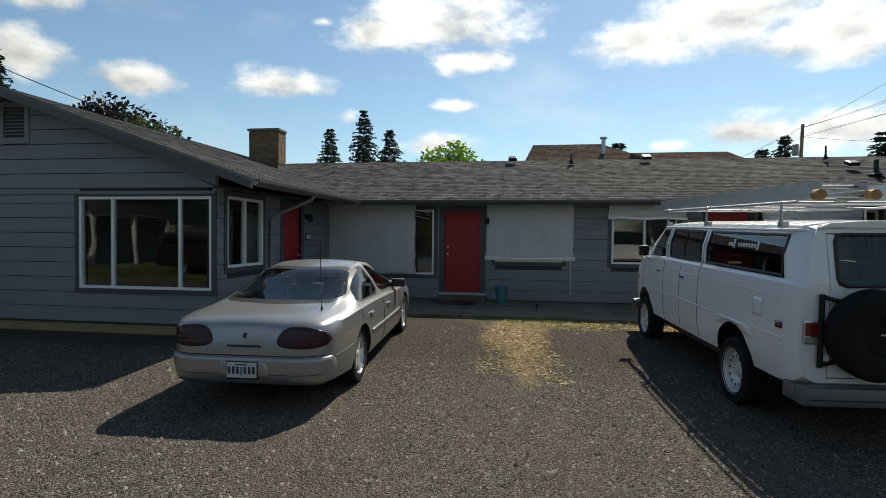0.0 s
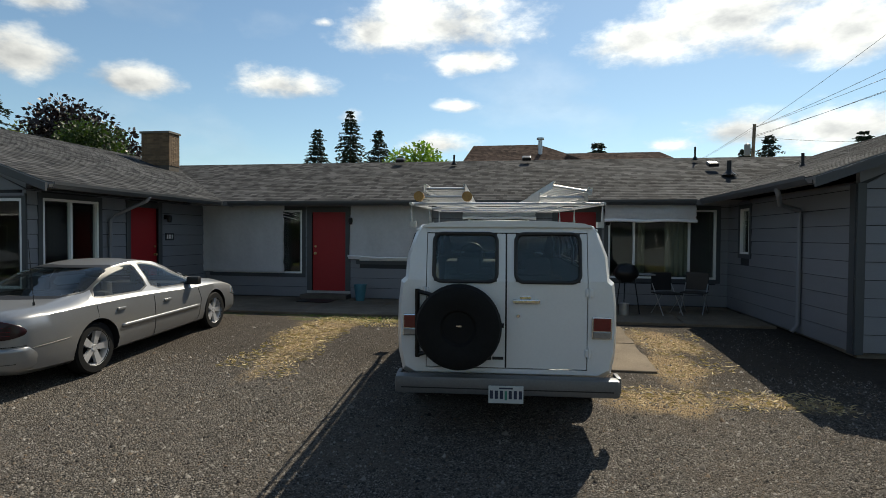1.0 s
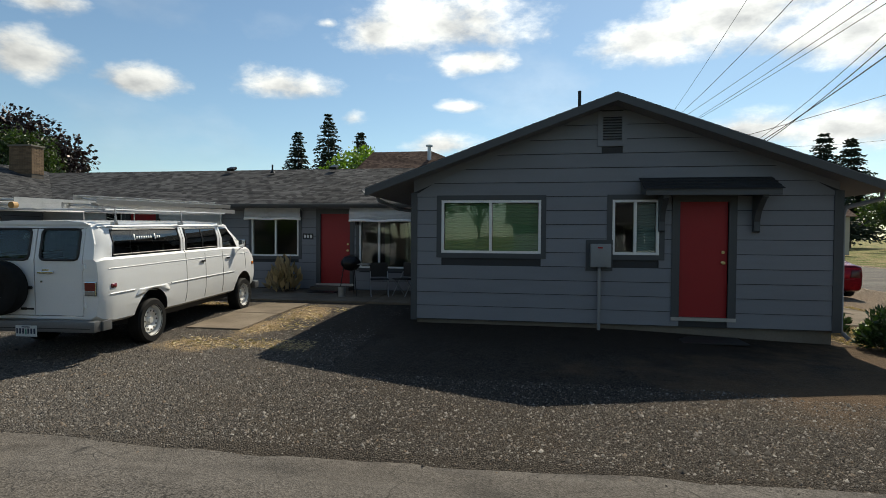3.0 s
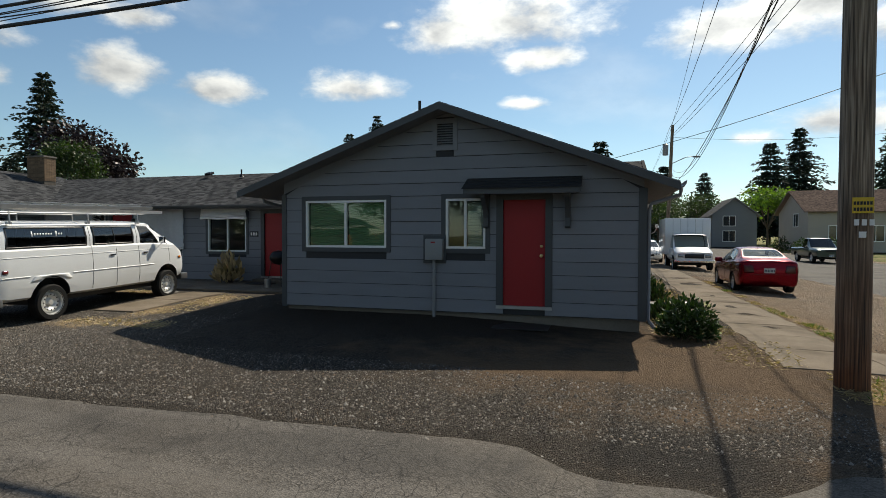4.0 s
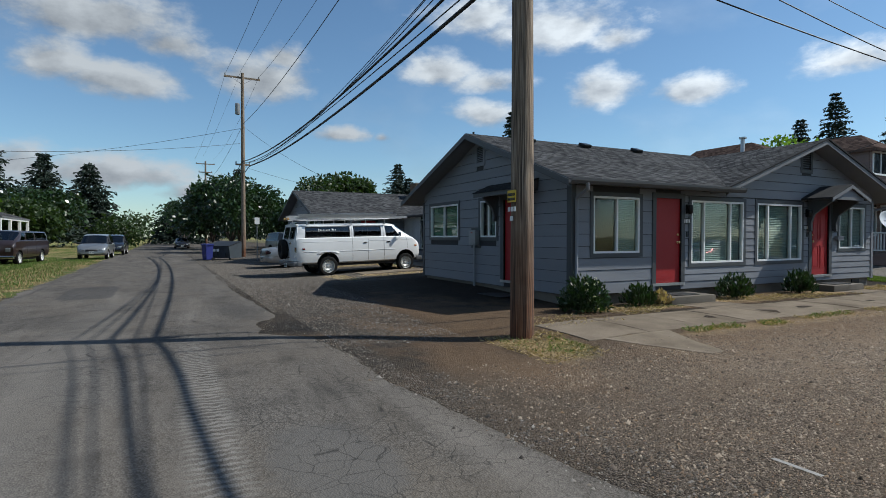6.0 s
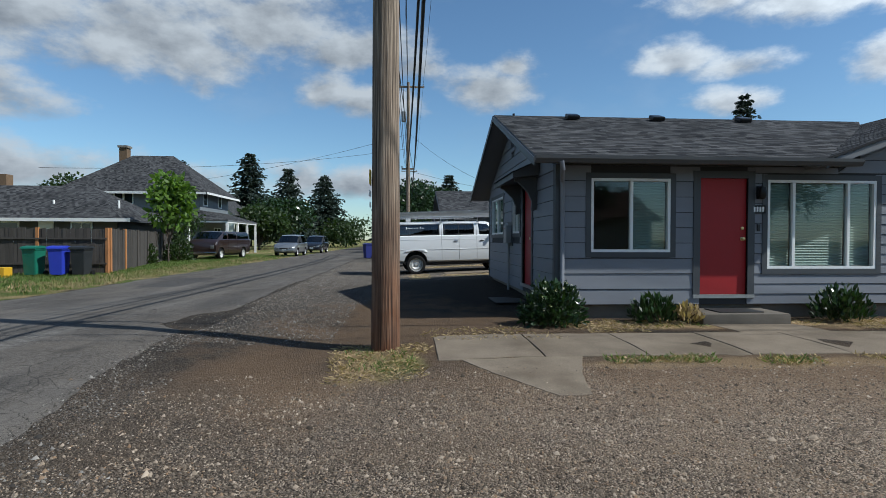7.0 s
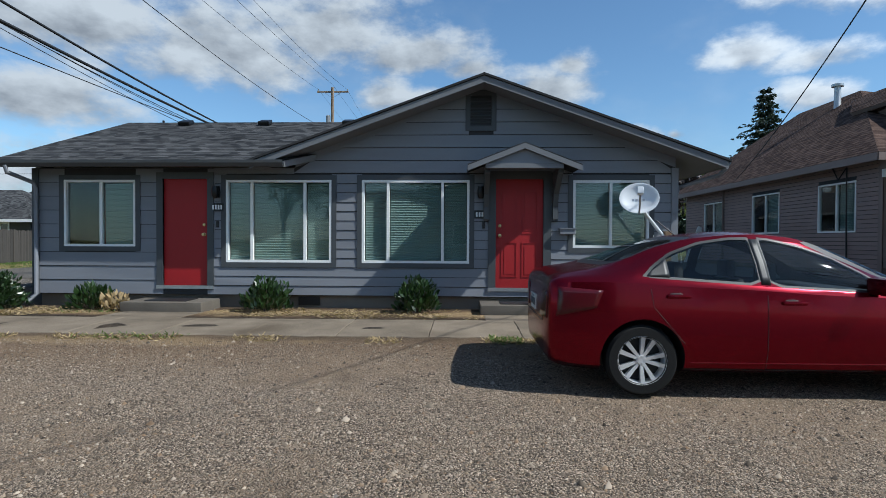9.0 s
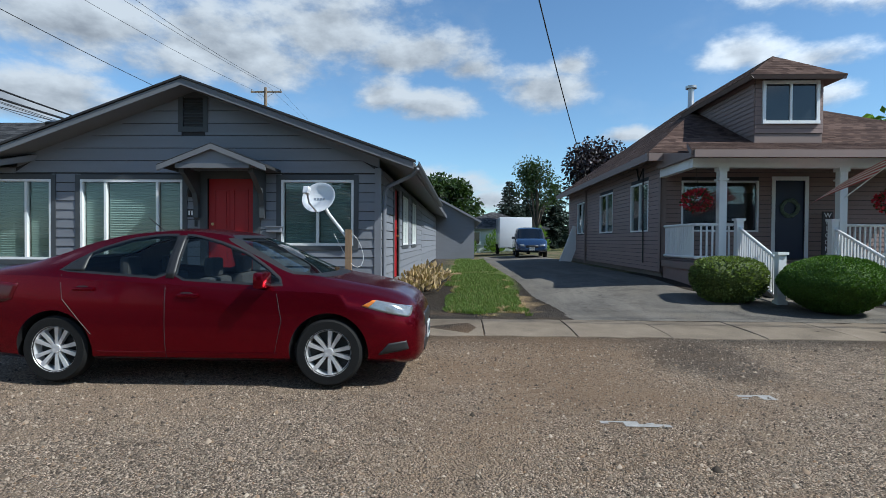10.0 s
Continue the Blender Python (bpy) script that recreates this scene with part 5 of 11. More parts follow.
    def patch(self, name, mat, corners, axis="y", side=-1, off=0.006, nx=8, ny=5, label="", parent=None, round_=0.0):
        """A thin plate that follows the body between four corners."""
        (a0, b0), (a1, b1), (a2, b2), (a3, b3) = corners
        bm, g, base = bmesh.new(), {}, {}
        for i in range(nx + 1):
            for j in range(ny + 1):
                u, v = i / nx, j / ny
                if round_:
                    # draw the corners in
                    cu, cv = 2 * u - 1, 2 * v - 1
                    k = 1 - round_ * (cu * cu * cv * cv)
                    u, v = (cu * k + 1) / 2, (cv * k + 1) / 2
                a = (a0 * (1 - u) + a1 * u) * (1 - v) + (a3 * (1 - u) + a2 * u) * v
                b = (b0 * (1 - u) + b1 * u) * (1 - v) + (b3 * (1 - u) + b2 * u) * v
                p, q = self.hit(a, b, axis, side)
                if p is None:
                    continue
                g[i, j], base[i, j] = bm.verts.new(p + q * off), None
        for i in range(nx):
            for j in range(ny):
                ks = [(i, j), (i + 1, j), (i + 1, j + 1), (i, j + 1)]
                if all(k in g for k in ks):
                    bm.faces.new([g[k] for k in ks]).smooth = True
        rim = [e for e in bm.edges if len(e.link_faces) == 1]
        r = bmesh.ops.extrude_edge_only(bm, edges=rim)
        for v in [v for v in r["geom"] if isinstance(v, bmesh.types.BMVert)]:
            p, q = self.hit(*{"y": (v.co.x, v.co.z), "x": (v.co.y, v.co.z), "z": (v.co.x, v.co.y)}[axis], axis, side)
            if p is not None:
                v.co = p - q * 0.004
        return part(name, bm, mat, parent or self.ob, label)

    def seam(self, pts, axis="y", side=-1, r=0.0045, name="seam", mat=None, step=0.06, off=0.0):
        out = []
        for (a, b), (c, d) in zip(pts, pts[1:]):
            k = max(1, int(math.hypot(c - a, d - b) / step))
            for i in range(k + (1 if (c, d) == pts[-1] else 0)):
                p, q = self.hit(a + (c - a) * i / k, b + (d - b) * i / k, axis, side)
                if p is not None:
                    out.append(p + q * off)
        if len(out) > 1:
            bm = bmesh.new()
            tube(bm, out, r, 6)
            return part(name, bm, mat or black_plastic, self.ob)

    def wheels(self, kind="alloy", spokes=10, width=0.2, track=None):
        r = self.r
        y = (track or self.half) - width / 2
        tyre = made(lathe, [(r * 0.66, -width * 0.42), (r * 0.71, -width * 0.5), (r * 0.93, -width * 0.5), (r, -width * 0.36), (r, width * 0.36), (r * 0.93, width * 0.5), (r * 0.71, width * 0.5), (r * 0.66, width * 0.42)], 36)
        tm = None
        for x in (0, self.wb):
            for s in (-1, 1):
                m = Matrix.Translation((x, s * y, r - self.lift)) @ Matrix.Rotation(-s * math.pi / 2, 4, "X")
                if tm is None:
                    w = part("wheel", tyre, tyre_mat, self.ob, "black tyre on a pale rim", smooth_angle=35)
                    rm = part("rim", self.rim_mesh(kind, r, width, spokes), [rim_mat if kind == "alloy" else steel_rim, black_plastic], w, "", 35)
                    tm, rmm = w.data, rm.data
                else:
                    w = new("wheel", tm)
                    w.parent = self.ob
                    w["label"] = "black tyre on a pale rim"
                    k = new("rim", rmm)
                    k.parent = w
                w.matrix_basis = m

    def rim_mesh(self, kind, r, width, spokes):
        bm = bmesh.new()
        z1 = width * 0.46
        lathe(bm, [(r * 0.66, -z1), (r * 0.66, z1 * 0.4), (r * 0.715, z1), (r * 0.69, z1 * 1.03), (r * 0.635, z1 * 0.72), (r * 0.62, -z1)], 36)
        if kind == "alloy":
            lathe(bm, [(0, z1 * 0.8), (r * 0.13, z1 * 0.8), (r * 0.16, z1 * 0.55), (r * 0.16, z1 * 0.1)], 24)
            for k in range(spokes):
                twin = spokes > 6
                a = 2 * math.pi * (k // 2) / (spokes / 2) + (0.25 if k % 2 else -0.25) if twin else 2 * math.pi * k / spokes
                wd = r * (0.052 if twin else 0.12)
                m = Matrix.Rotation(a, 4, "Z")
                vs = [bm.verts.new(m @ Vector(q)) for q in ((r * 0.12, -wd * 0.8, z1 * 0.72), (r * 0.65, -wd * 1.25, z1 * 0.86), (r * 0.65, wd * 1.25, z1 * 0.86), (r * 0.12, wd * 0.8, z1 * 0.72), (r * 0.12, -wd * 0.8, z1 * 0.3), (r * 0.65, -wd * 1.25, z1 * 0.4), (r * 0.65, wd * 1.25, z1 * 0.4), (r * 0.12, wd * 0.8, z1 * 0.3))]
                for f in ((0, 1, 2, 3), (7, 6, 5, 4), (0, 4, 5, 1), (1, 5, 6, 2), (2, 6, 7, 3), (3, 7, 4, 0)):
                    bm.faces.new([vs[i] for i in f])
            for k in range(5):
                a = 2 * math.pi * k / 5
                lathe(bm, [(0, z1 * 0.84), (0.011, z1 * 0.84), (0.011, z1 * 0.6)], 8, Matrix.Translation((r * 0.1 * math.cos(a), r * 0.1 * math.sin(a), 0)))
            n0 = len(bm.faces)
            lathe(bm, [(0, -z1 * 0.1), (r * 0.63, -z1 * 0.1)], 30)
            bm.faces.ensure_lookup_table()
            for f in bm.faces[n0:]:
                f.material_index = 1
        else:
            lathe(bm, [(0, z1 * 0.75), (r * 0.13, z1 * 0.72), (r * 0.15, z1 * 0.3), (r * 0.26, z1 * 0.25), (r * 0.43, z1 * 0.62), (r * 0.51, z1 * 0.58), (r * 0.62, z1 * 0.05), (r * 0.65, -z1 * 0.2)], 32)
            n0 = len(bm.faces)
            for k in range(12):
                a = 2 * math.pi * k / 12
                lathe(bm, [(0, z1 * 0.62), (0.016, z1 * 0.62), (0.016, z1 * 0.3)], 8, Matrix.Translation((r * 0.43 * math.cos(a), r * 0.43 * math.sin(a), 0)))
            bm.faces.ensure_lookup_table()
            for f in bm.faces[n0:]:
                f.material_index = 1
        return bm

    def plate(self, y, z, side, w=0.305, h=0.152, x=None, bars=6, tree=True):
        p, q = self.hit(y, z, "x", side)
        x = p.x if x is None else x
        bm = bmesh.new()
        box(bm, x - 0.004 if side > 0 else x - 0.012, x + 0.012 if side > 0 else x + 0.004, y - w / 2, y + w / 2, z - h / 2, z + h / 2, bevel=0.003)
        pl = part("number_plate", bm, plate_white, self.ob, "white plate with dark bars")
        f = x + side * 0.013
        for k in range(bars):
            c = y + (k + 0.5 - bars / 2) * w * 0.145 + (0.02 if k >= bars / 2 else -0.02) * 0.8
            bm = bmesh.new()
            box(bm, f - 0.001, f + 0.001, c - w * 0.045, c + w * 0.045, z - h * 0.24, z + h * 0.24)
            part("bar", bm, plate_ink, pl)
        if tree:
            bm = bmesh.new()
            box(bm, f - 0.001, f + 0.001, y - w * 0.035, y + w * 0.035, z - h * 0.3, z + h * 0.22)
            part("bar", bm, plate_green, pl)
        bm = bmesh.new()
        box(bm, f - 0.001, f + 0.001, y - w * 0.2, y + w * 0.2, z + h * 0.33, z + h * 0.42)
        part("bar", bm, plate_ink, pl)

    def mirror(self, x, z, w=0.2, h=0.13, out=0.2, sides=(-1, 1), mat=None):
        for s in sides:
            p, q = self.hit(x, z, "y", s)
            if p is None:
                continue
            bm = bmesh.new()
            box(bm, -0.05, 0.05, -w / 2, w / 2, -h / 2, h / 2, bevel=0.035)
            bmesh.ops.transform(bm, matrix=Matrix.Translation((p.x, p.y + s * (out - w * 0.35), p.z + 0.02)), verts=bm.verts)
            mr = part("mirror", bm, mat or self.paint, self.ob, smooth_angle=50)
            bm = bmesh.new()
            tube(bm, [p, (p.x, p.y + s * (out - w * 0.6), p.z + 0.01)], 0.02, 8)
            part("mirror_arm", bm, black_plastic, mr)

    def handle(self, x, z, w=0.16, mat=None, sides=(-1, 1)):
        for s in sides:
            p, q = self.hit(x, z, "y", s)
            if p is None:
                continue
            bm = bmesh.new()
            box(bm, x - w / 2, x + w / 2, p.y - 0.02 if s > 0 else p.y - 0.028, p.y + 0.028 if s > 0 else p.y + 0.02, z - 0.018, z + 0.018, bevel=0.012)
            part("door_handle", bm, mat or self.paint, self.ob, smooth_angle=50)

    def seats(self, xs, z=0.35, h=0.62, w=0.5):
        for x in xs:
            for s in (-1, 1):
                bm = bmesh.new()
                box(bm, x - 0.25, x + 0.25, s * 0.38 - w / 2, s * 0.38 + w / 2, z, z + 0.2, bevel=0.05)
                box(bm, x - 0.36, x - 0.22, s * 0.38 - w / 2, s * 0.38 + w / 2, z + 0.15, z + h, Matrix.Identity(4), bevel=0.05)
                box(bm, x - 0.36, x - 0.26, s * 0.38 - 0.13, s * 0.38 + 0.13, z + h, z + h + 0.19, bevel=0.04)
                part("seat", bm, seat_mat, self.ob, smooth_angle=50)


FORTE = [(-0.83, -0.83, 0.54, 0.42, 0.70, 0.48, 0.76), (-0.815, -0.81, 0.68, 0.36, 0.86, 0.58, 0.91), (-0.79, -0.77, 0.775, 0.28, 0.975, 0.63, 1.03), (-0.66, -0.62, 0.835, 0.23, 1.02, 0.68, 1.075), (-0.44, -0.40, 0.865, 0.21, 1.03, 0.70, 1.11), (-0.20, -0.12, 0.88, 0.20, 1.03, 0.67, 1.20),
         (0.04, 0.20, 0.882, 0.20, 1.015, 0.61, 1.325), (0.26, 0.54, 0.887, 0.20, 1.0, 0.58, 1.405), (1.00, 1.04, 0.89, 0.20, 0.965, 0.575, 1.445)]
FORTE += [(1.66, 1.44, 0.885, 0.20, 0.925, 0.57, 1.415), (1.98, 1.72, 0.88, 0.20, 0.915, 0.585, 1.325), (2.20, 2.06, 0.875, 0.20, 0.905, 0.64, 1.165), (2.40, 2.38, 0.87, 0.20, 0.90, 0.68, 1.02), (2.74, 2.74, 0.865, 0.20, 0.865, 0.67, 0.95), (3.06, 3.06, 0.845, 0.20, 0.80, 0.63, 0.885), (3.26, 3.26, 0.79, 0.20, 0.72, 0.57, 0.805), (3.37, 3.37, 0.69, 0.22, 0.62, 0.50, 0.70), (3.42, 3.42, 0.53, 0.27, 0.53, 0.40, 0.59)]
FORTE_CUTS = [(rounded([(0.0, 1.035), (1.045, 0.965), (1.05, 1.395), (0.85, 1.392), (0.58, 1.352), (0.30, 1.255), (0.11, 1.135)], 0.10), "y", 0.7, 0, 0.022),
              (rounded([(1.10, 0.96), (2.14, 0.905), (2.10, 0.99), (1.97, 1.085), (1.74, 1.225), (1.47, 1.325), (1.22, 1.385), (1.105, 1.395)], 0.10), "y", 0.7, 0, 0.02),
              (rounded([(-0.71, 0.985), (0.71, 0.985), (0.545, 1.385), (-0.545, 1.385)], 0.09), "x", 1.2, 2.6, 0.03),
              (rounded([(-0.63, 1.13), (0.63, 1.13), (0.51, 1.40), (-0.51, 1.40)], 0.09), "x", -0.5, 0.8, 0.03)]


def red_sedan():
    c = Car("sedan", "dark red four-door sedan parked along the kerb side", "car", (19.47, 18.12, gz(19.5, 19) + 0.005), 90.0, resampled(FORTE, 4), "p" * 200, "p" * 200, 2.57, red_car_paint, 0.31, 0.365, 0.865, drop=0.07, cuts=FORTE_CUTS)
    c.wheels("alloy", 10)
    for s in (-1, 1):
        c.seam([(0.06, 1.0), (0.09, 0.78), (0.36, 0.46)], side=s, r=0.003)
        c.seam([(1.06, 0.95), (1.06, 0.25)], side=s, r=0.003)
        c.patch("pillar_trim", black_plastic, [(1.035, 0.98), (1.115, 0.975), (1.115, 1.375), (1.035, 1.375)], side=s, off=0.004, nx=3, ny=6)
        c.patch("quarter_trim", black_plastic, [(0.05, 1.045), (0.25, 1.035), (0.25, 1.205), (0.08, 1.075)], side=s, off=0.004, nx=5, ny=5)
        c.seam([(2.08, 0.90), (2.14, 0.6), (2.06, 0.24)], side=s, r=0.003)
        c.seam([(0.36, 0.235), (2.0, 0.235)], side=s)
        c.seam([(0.3, 0.30), (2.1, 0.30)], side=s, r=0.008, mat=red_car_paint, name="side_moulding")
        c.patch("headlight", lamp_clear, [(2.86, 0.735), (3.31, 0.625), (3.33, 0.72), (2.98, 0.80)], side=s, label="clear swept headlight", nx=14, round_=0.1)
        c.patch("indicator", amber, [(2.87, 0.74), (2.93, 0.725), (3.0, 0.785), (2.97, 0.79)], side=s, off=0.009, label="amber lens")
        # black plates paint the shade of hollows behind the door handles
        c.patch("handle_recess", black_plastic, [(0.22, 0.865), (0.34, 0.865), (0.34, 0.905), (0.22, 0.905)], side=s, off=0.003, round_=0.25, nx=10, ny=8)
        c.patch("handle_recess", black_plastic, [(1.20, 0.815), (1.32, 0.815), (1.32, 0.855), (1.20, 0.855)], side=s, off=0.003, round_=0.25, nx=10, ny=8)
        c.patch("tail_light", tail_deep, [(-0.74, 0.69), (-0.40, 0.77), (-0.34, 0.92), (-0.72, 0.95)], side=s, label="red tail lamp")
        c.patch("fog_lamp", black_plastic, [(3.02, 0.29), (3.30, 0.34), (3.28, 0.42), (3.12, 0.40)], side=s)
    c.patch("tail_light", tail_deep, [(0.42, 0.66), (0.72, 0.66), (0.72, 0.90), (0.46, 0.90)], "x", -1)
    c.patch("tail_light", tail_deep, [(-0.42, 0.66), (-0.72, 0.66), (-0.72, 0.90), (-0.46, 0.90)], "x", -1)
    c.patch("grille", black_plastic, [(-0.36, 0.50), (0.36, 0.50), (0.34, 0.62), (-0.34, 0.62)], "x", 1)
    c.patch("lower_grille", black_plastic, [(-0.42, 0.27), (0.42, 0.27), (0.40, 0.38), (-0.40, 0.38)], "x", 1)
    c.seam([(0.55, 0.93), (0.55, 0.62), (-0.55, 0.62), (-0.55, 0.93)], "x", -1)
    c.plate(0, 0.74, -1)
    c.plate(0, 0.42, 1, x=3.43)
    c.mirror(1.98, 0.955, 0.24, 0.15, 0.2)
    c.handle(0.30, 0.875, 0.2), c.handle(1.28, 0.825, 0.2)
    c.seats((0.75, 1.6))
    bm = bmesh.new()
    tube(bm, [(0.60, 0.0, 1.41), (0.40, 0.0, 1.57)], 0.006, 6)
    part("antenna", bm, black_plastic, c.ob)
    bm = bmesh.new()
    box(bm, 1.9, 2.2, -0.68, 0.68, 0.72, 0.92, bevel=0.05)
    part("dashboard", bm, black_plastic, c.ob)


PRIX = [(-1.17, -1.17, 0.50, 0.38, 0.60, 0.44, 0.63), (-1.15, -1.145, 0.62, 0.33, 0.70, 0.52, 0.74), (-1.10, -1.08, 0.735, 0.28, 0.835, 0.60, 0.88), (-1.02, -0.98, 0.81, 0.26, 0.885, 0.66, 0.93), (-0.88, -0.82, 0.865, 0.24, 0.90, 0.70, 0.955), (-0.45, -0.40, 0.92, 0.22, 0.915, 0.72, 0.98), (-0.14, 0.08, 0.925, 0.20, 0.92, 0.66, 1.115), (0.10, 0.48, 0.925, 0.20, 0.915, 0.61, 1.265),
        (0.30, 0.74, 0.925, 0.20, 0.915, 0.595, 1.315), (1.12, 1.18, 0.925, 0.20, 0.895, 0.59, 1.355)]
PRIX += [(1.90, 1.60, 0.92, 0.20, 0.86, 0.585, 1.315), (2.20, 1.84, 0.915, 0.20, 0.85, 0.60, 1.235), (2.46, 2.28, 0.91, 0.20, 0.845, 0.65, 1.06), (2.68, 2.66, 0.905, 0.20, 0.84, 0.70, 0.92), (3.10, 3.10, 0.89, 0.20, 0.80, 0.68, 0.865), (3.55, 3.55, 0.84, 0.20, 0.70, 0.60, 0.755), (3.76, 3.76, 0.73, 0.22, 0.58, 0.50, 0.63), (3.84, 3.84, 0.62, 0.25, 0.52, 0.44, 0.56), (3.88, 3.88, 0.50, 0.28, 0.48, 0.38, 0.50)]
PRIX_CUTS = [(rounded([(0.02, 0.935), (1.10, 0.915), (1.12, 1.305), (0.90, 1.305), (0.62, 1.27), (0.32, 1.165), (0.10, 1.03)], 0.16), "y", 0.7, 0, 0.02),
             (rounded([(1.17, 0.915), (2.32, 0.87), (2.28, 0.92), (2.06, 1.04), (1.82, 1.15), (1.56, 1.25), (1.32, 1.30), (1.18, 1.305)], 0.14), "y", 0.7, 0, 0.02),
             (rounded([(-0.73, 0.93), (0.73, 0.93), (0.55, 1.285), (-0.55, 1.285)], 0.10), "x", 1.4, 3.0, 0.03),
             (rounded([(-0.735, 0.985), (0.735, 0.985), (0.575, 1.31), (-0.575, 1.31)], 0.10), "x", -0.6, 0.85, 0.025)]


def silver_sedan():
    c = Car("sedan", "silver four-door sedan on the gravel yard", "car", (-2.85, 6.24, gz(-2.85, 6.24) + 0.004), 92.5, resampled(PRIX, 4), "p" * 200, "p" * 200, 2.83, silver_paint, 0.325, 0.375, 0.885, drop=0.07, cuts=PRIX_CUTS, lining_mat=pale_seat, pitch=2.0)
    c.wheels("alloy", 5)
    for s in (-1, 1):
        c.seam([(0.0, 0.93), (0.02, 0.72), (0.36, 0.42)], side=s)
        c.seam([(1.13, 0.89), (1.12, 0.25)], side=s)
        c.seam([(2.28, 0.85), (2.36, 0.6), (2.26, 0.24)], side=s)
        c.patch("side_moulding", silver_paint, [(0.42, 0.50), (2.28, 0.48), (2.28, 0.53), (0.42, 0.55)], side=s, off=0.014, nx=24, ny=2)
        c.patch("headlight", lamp_clear, [(3.40, 0.56), (3.74, 0.48), (3.74, 0.56), (3.48, 0.66)], side=s)
        c.patch("tail_light", tail_dark, [(s * 0.30, 0.66), (s * 0.855, 0.655), (s * 0.80, 0.845), (s * 0.40, 0.875)], "x", -1, label="smoked red tail lamp", nx=18, ny=12, round_=0.22, off=0.012)
        for k in range(3):
            c.seam([(s * 0.42, 0.71 + 0.042 * k), (s * 0.76, 0.705 + 0.042 * k)], "x", -1, r=0.004, name="lamp_rib", mat=tail_red, off=0.012)
        c.seam([(-0.9, 0.54), (-0.45, 0.56)], side=s)
    c.patch("rear_bumper", silver_paint, [(-0.83, 0.31), (0.83, 0.31), (0.85, 0.565), (-0.85, 0.565)], "x", -1, off=0.03, nx=40, ny=6, round_=0.03, label="silver bumper cover")
    c.seam([(-0.84, 0.58), (0.84, 0.58)], "x", -1, r=0.006)
    c.seam([(-0.78, 0.40), (0.78, 0.40)], "x", -1, r=0.004, off=0.03)
    c.patch("plate_recess", silver_paint, [(-0.27, 0.36), (0.27, 0.36), (0.25, 0.53), (-0.25, 0.53)], "x", -1, off=0.036, round_=0.08, nx=10)
    c.patch("plate_frame", black_plastic, [(-0.165, 0.36), (0.165, 0.36), (0.165, 0.53), (-0.165, 0.53)], "x", -1, off=0.04)
    c.plate(0, 0.445, -1, x=-1.215)
    bm = bmesh.new()
    for k in range(9):
        y0 = 0.16 - k * 0.04
        box(bm, -1.172, -1.12, y0 - 0.015, y0 + 0.015, 0.665, 0.685)
    part("badge_bars", bm, black_plastic, c.ob)
    c.patch("emblem", tail_dark, [(-0.015, 0.755), (0.015, 0.755), (0.015, 0.80), (-0.015, 0.80)], "x", -1)
    c.mirror(2.12, 0.92, 0.22, 0.13, 0.2, mat=black_plastic)
    c.handle(0.42, 0.76), c.handle(1.42, 0.73)
    c.seats((0.85, 1.85))
    bm = bmesh.new()
    tube(bm, [(-0.62, -0.62, 0.97), (-0.66, -0.62, 1.72)], 0.004, 6)
    lathe(bm, [(0.014, 0.94), (0.012, 0.99), (0.0, 1.02)], 8, Matrix.Translation((-0.62, -0.62, 0)))
    part("antenna", bm, black_plastic, c.ob)
    bm = bmesh.new()
    box(bm, -0.4, 0.3, -0.62, 0.62, 0.88, 0.93, bevel=0.02)
    part("parcel_shelf", bm, seat_mat, c.ob)
    bm = bmesh.new()
    box(bm, 2.2, 2.6, -0.7, 0.7, 0.68, 0.88, bevel=0.05)
    part("dashboard", bm, black_plastic, c.ob)


VAN = [(-1.17, -1.08, 0.955, 0.46, 1.30, 0.80, 1.79), (-1.08, -0.98, 0.995, 0.40, 1.32, 0.845, 1.825), (-0.86, -0.80, 1.0, 0.36, 1.32, 0.86, 1.835), (0.90, 0.90, 1.0, 0.34, 1.32, 0.865, 1.84), (1.04, 1.04, 1.0, 0.34, 1.32, 0.865, 1.84), (2.20, 2.20, 1.0, 0.34, 1.32, 0.865, 1.84), (2.40, 2.36, 1.0, 0.34, 1.32, 0.86, 1.84)]
VAN += [(3.02, 2.70, 1.0, 0.34, 1.30, 0.84, 1.825), (3.22, 2.84, 0.99, 0.34, 1.29, 0.83, 1.785), (3.58, 3.50, 0.97, 0.36, 1.25, 0.80, 1.32), (3.80, 3.80, 0.95, 0.40, 1.10, 0.78, 1.16), (3.88, 3.88, 0.92, 0.46, 1.0, 0.74, 1.05)]


def ladder(parent_name, label, length, width, rail, at, turn, m=None, cap=None):
    t = thing(parent_name, label, "ladder", "ladders on the van")
    for s in (-1, 1):
        bm = bmesh.new()
        # channel-shaped rail
        y = s * width / 2
        box(bm, 0, length, y - 0.012, y + 0.012, 0, 0.006), box(bm, 0, length, y - 0.012, y + 0.012, rail - 0.006, rail), box(bm, 0, length, y + s * 0.006, y + s * 0.012, 0.006, rail - 0.006)
        part("rail", bm, aluminium, t)
        if cap:
            bm = bmesh.new()
            tube(bm, [(-0.03, y, rail / 2), (0.05, y, rail / 2)], rail * 0.62, 14)
            part("end_cap", bm, cap, t)
    n = int(length / 0.305)
    for k in range(n):
        bm = bmesh.new()
        x = 0.15 + k * 0.305
        tube(bm, [(x, -width / 2, rail / 2), (x, width / 2, rail / 2)], 0.016, 8)
        part("rung", bm, aluminium, t)
    t.matrix_basis = (m or Matrix.Identity(4)) @ pose(*at, *turn)
    return t


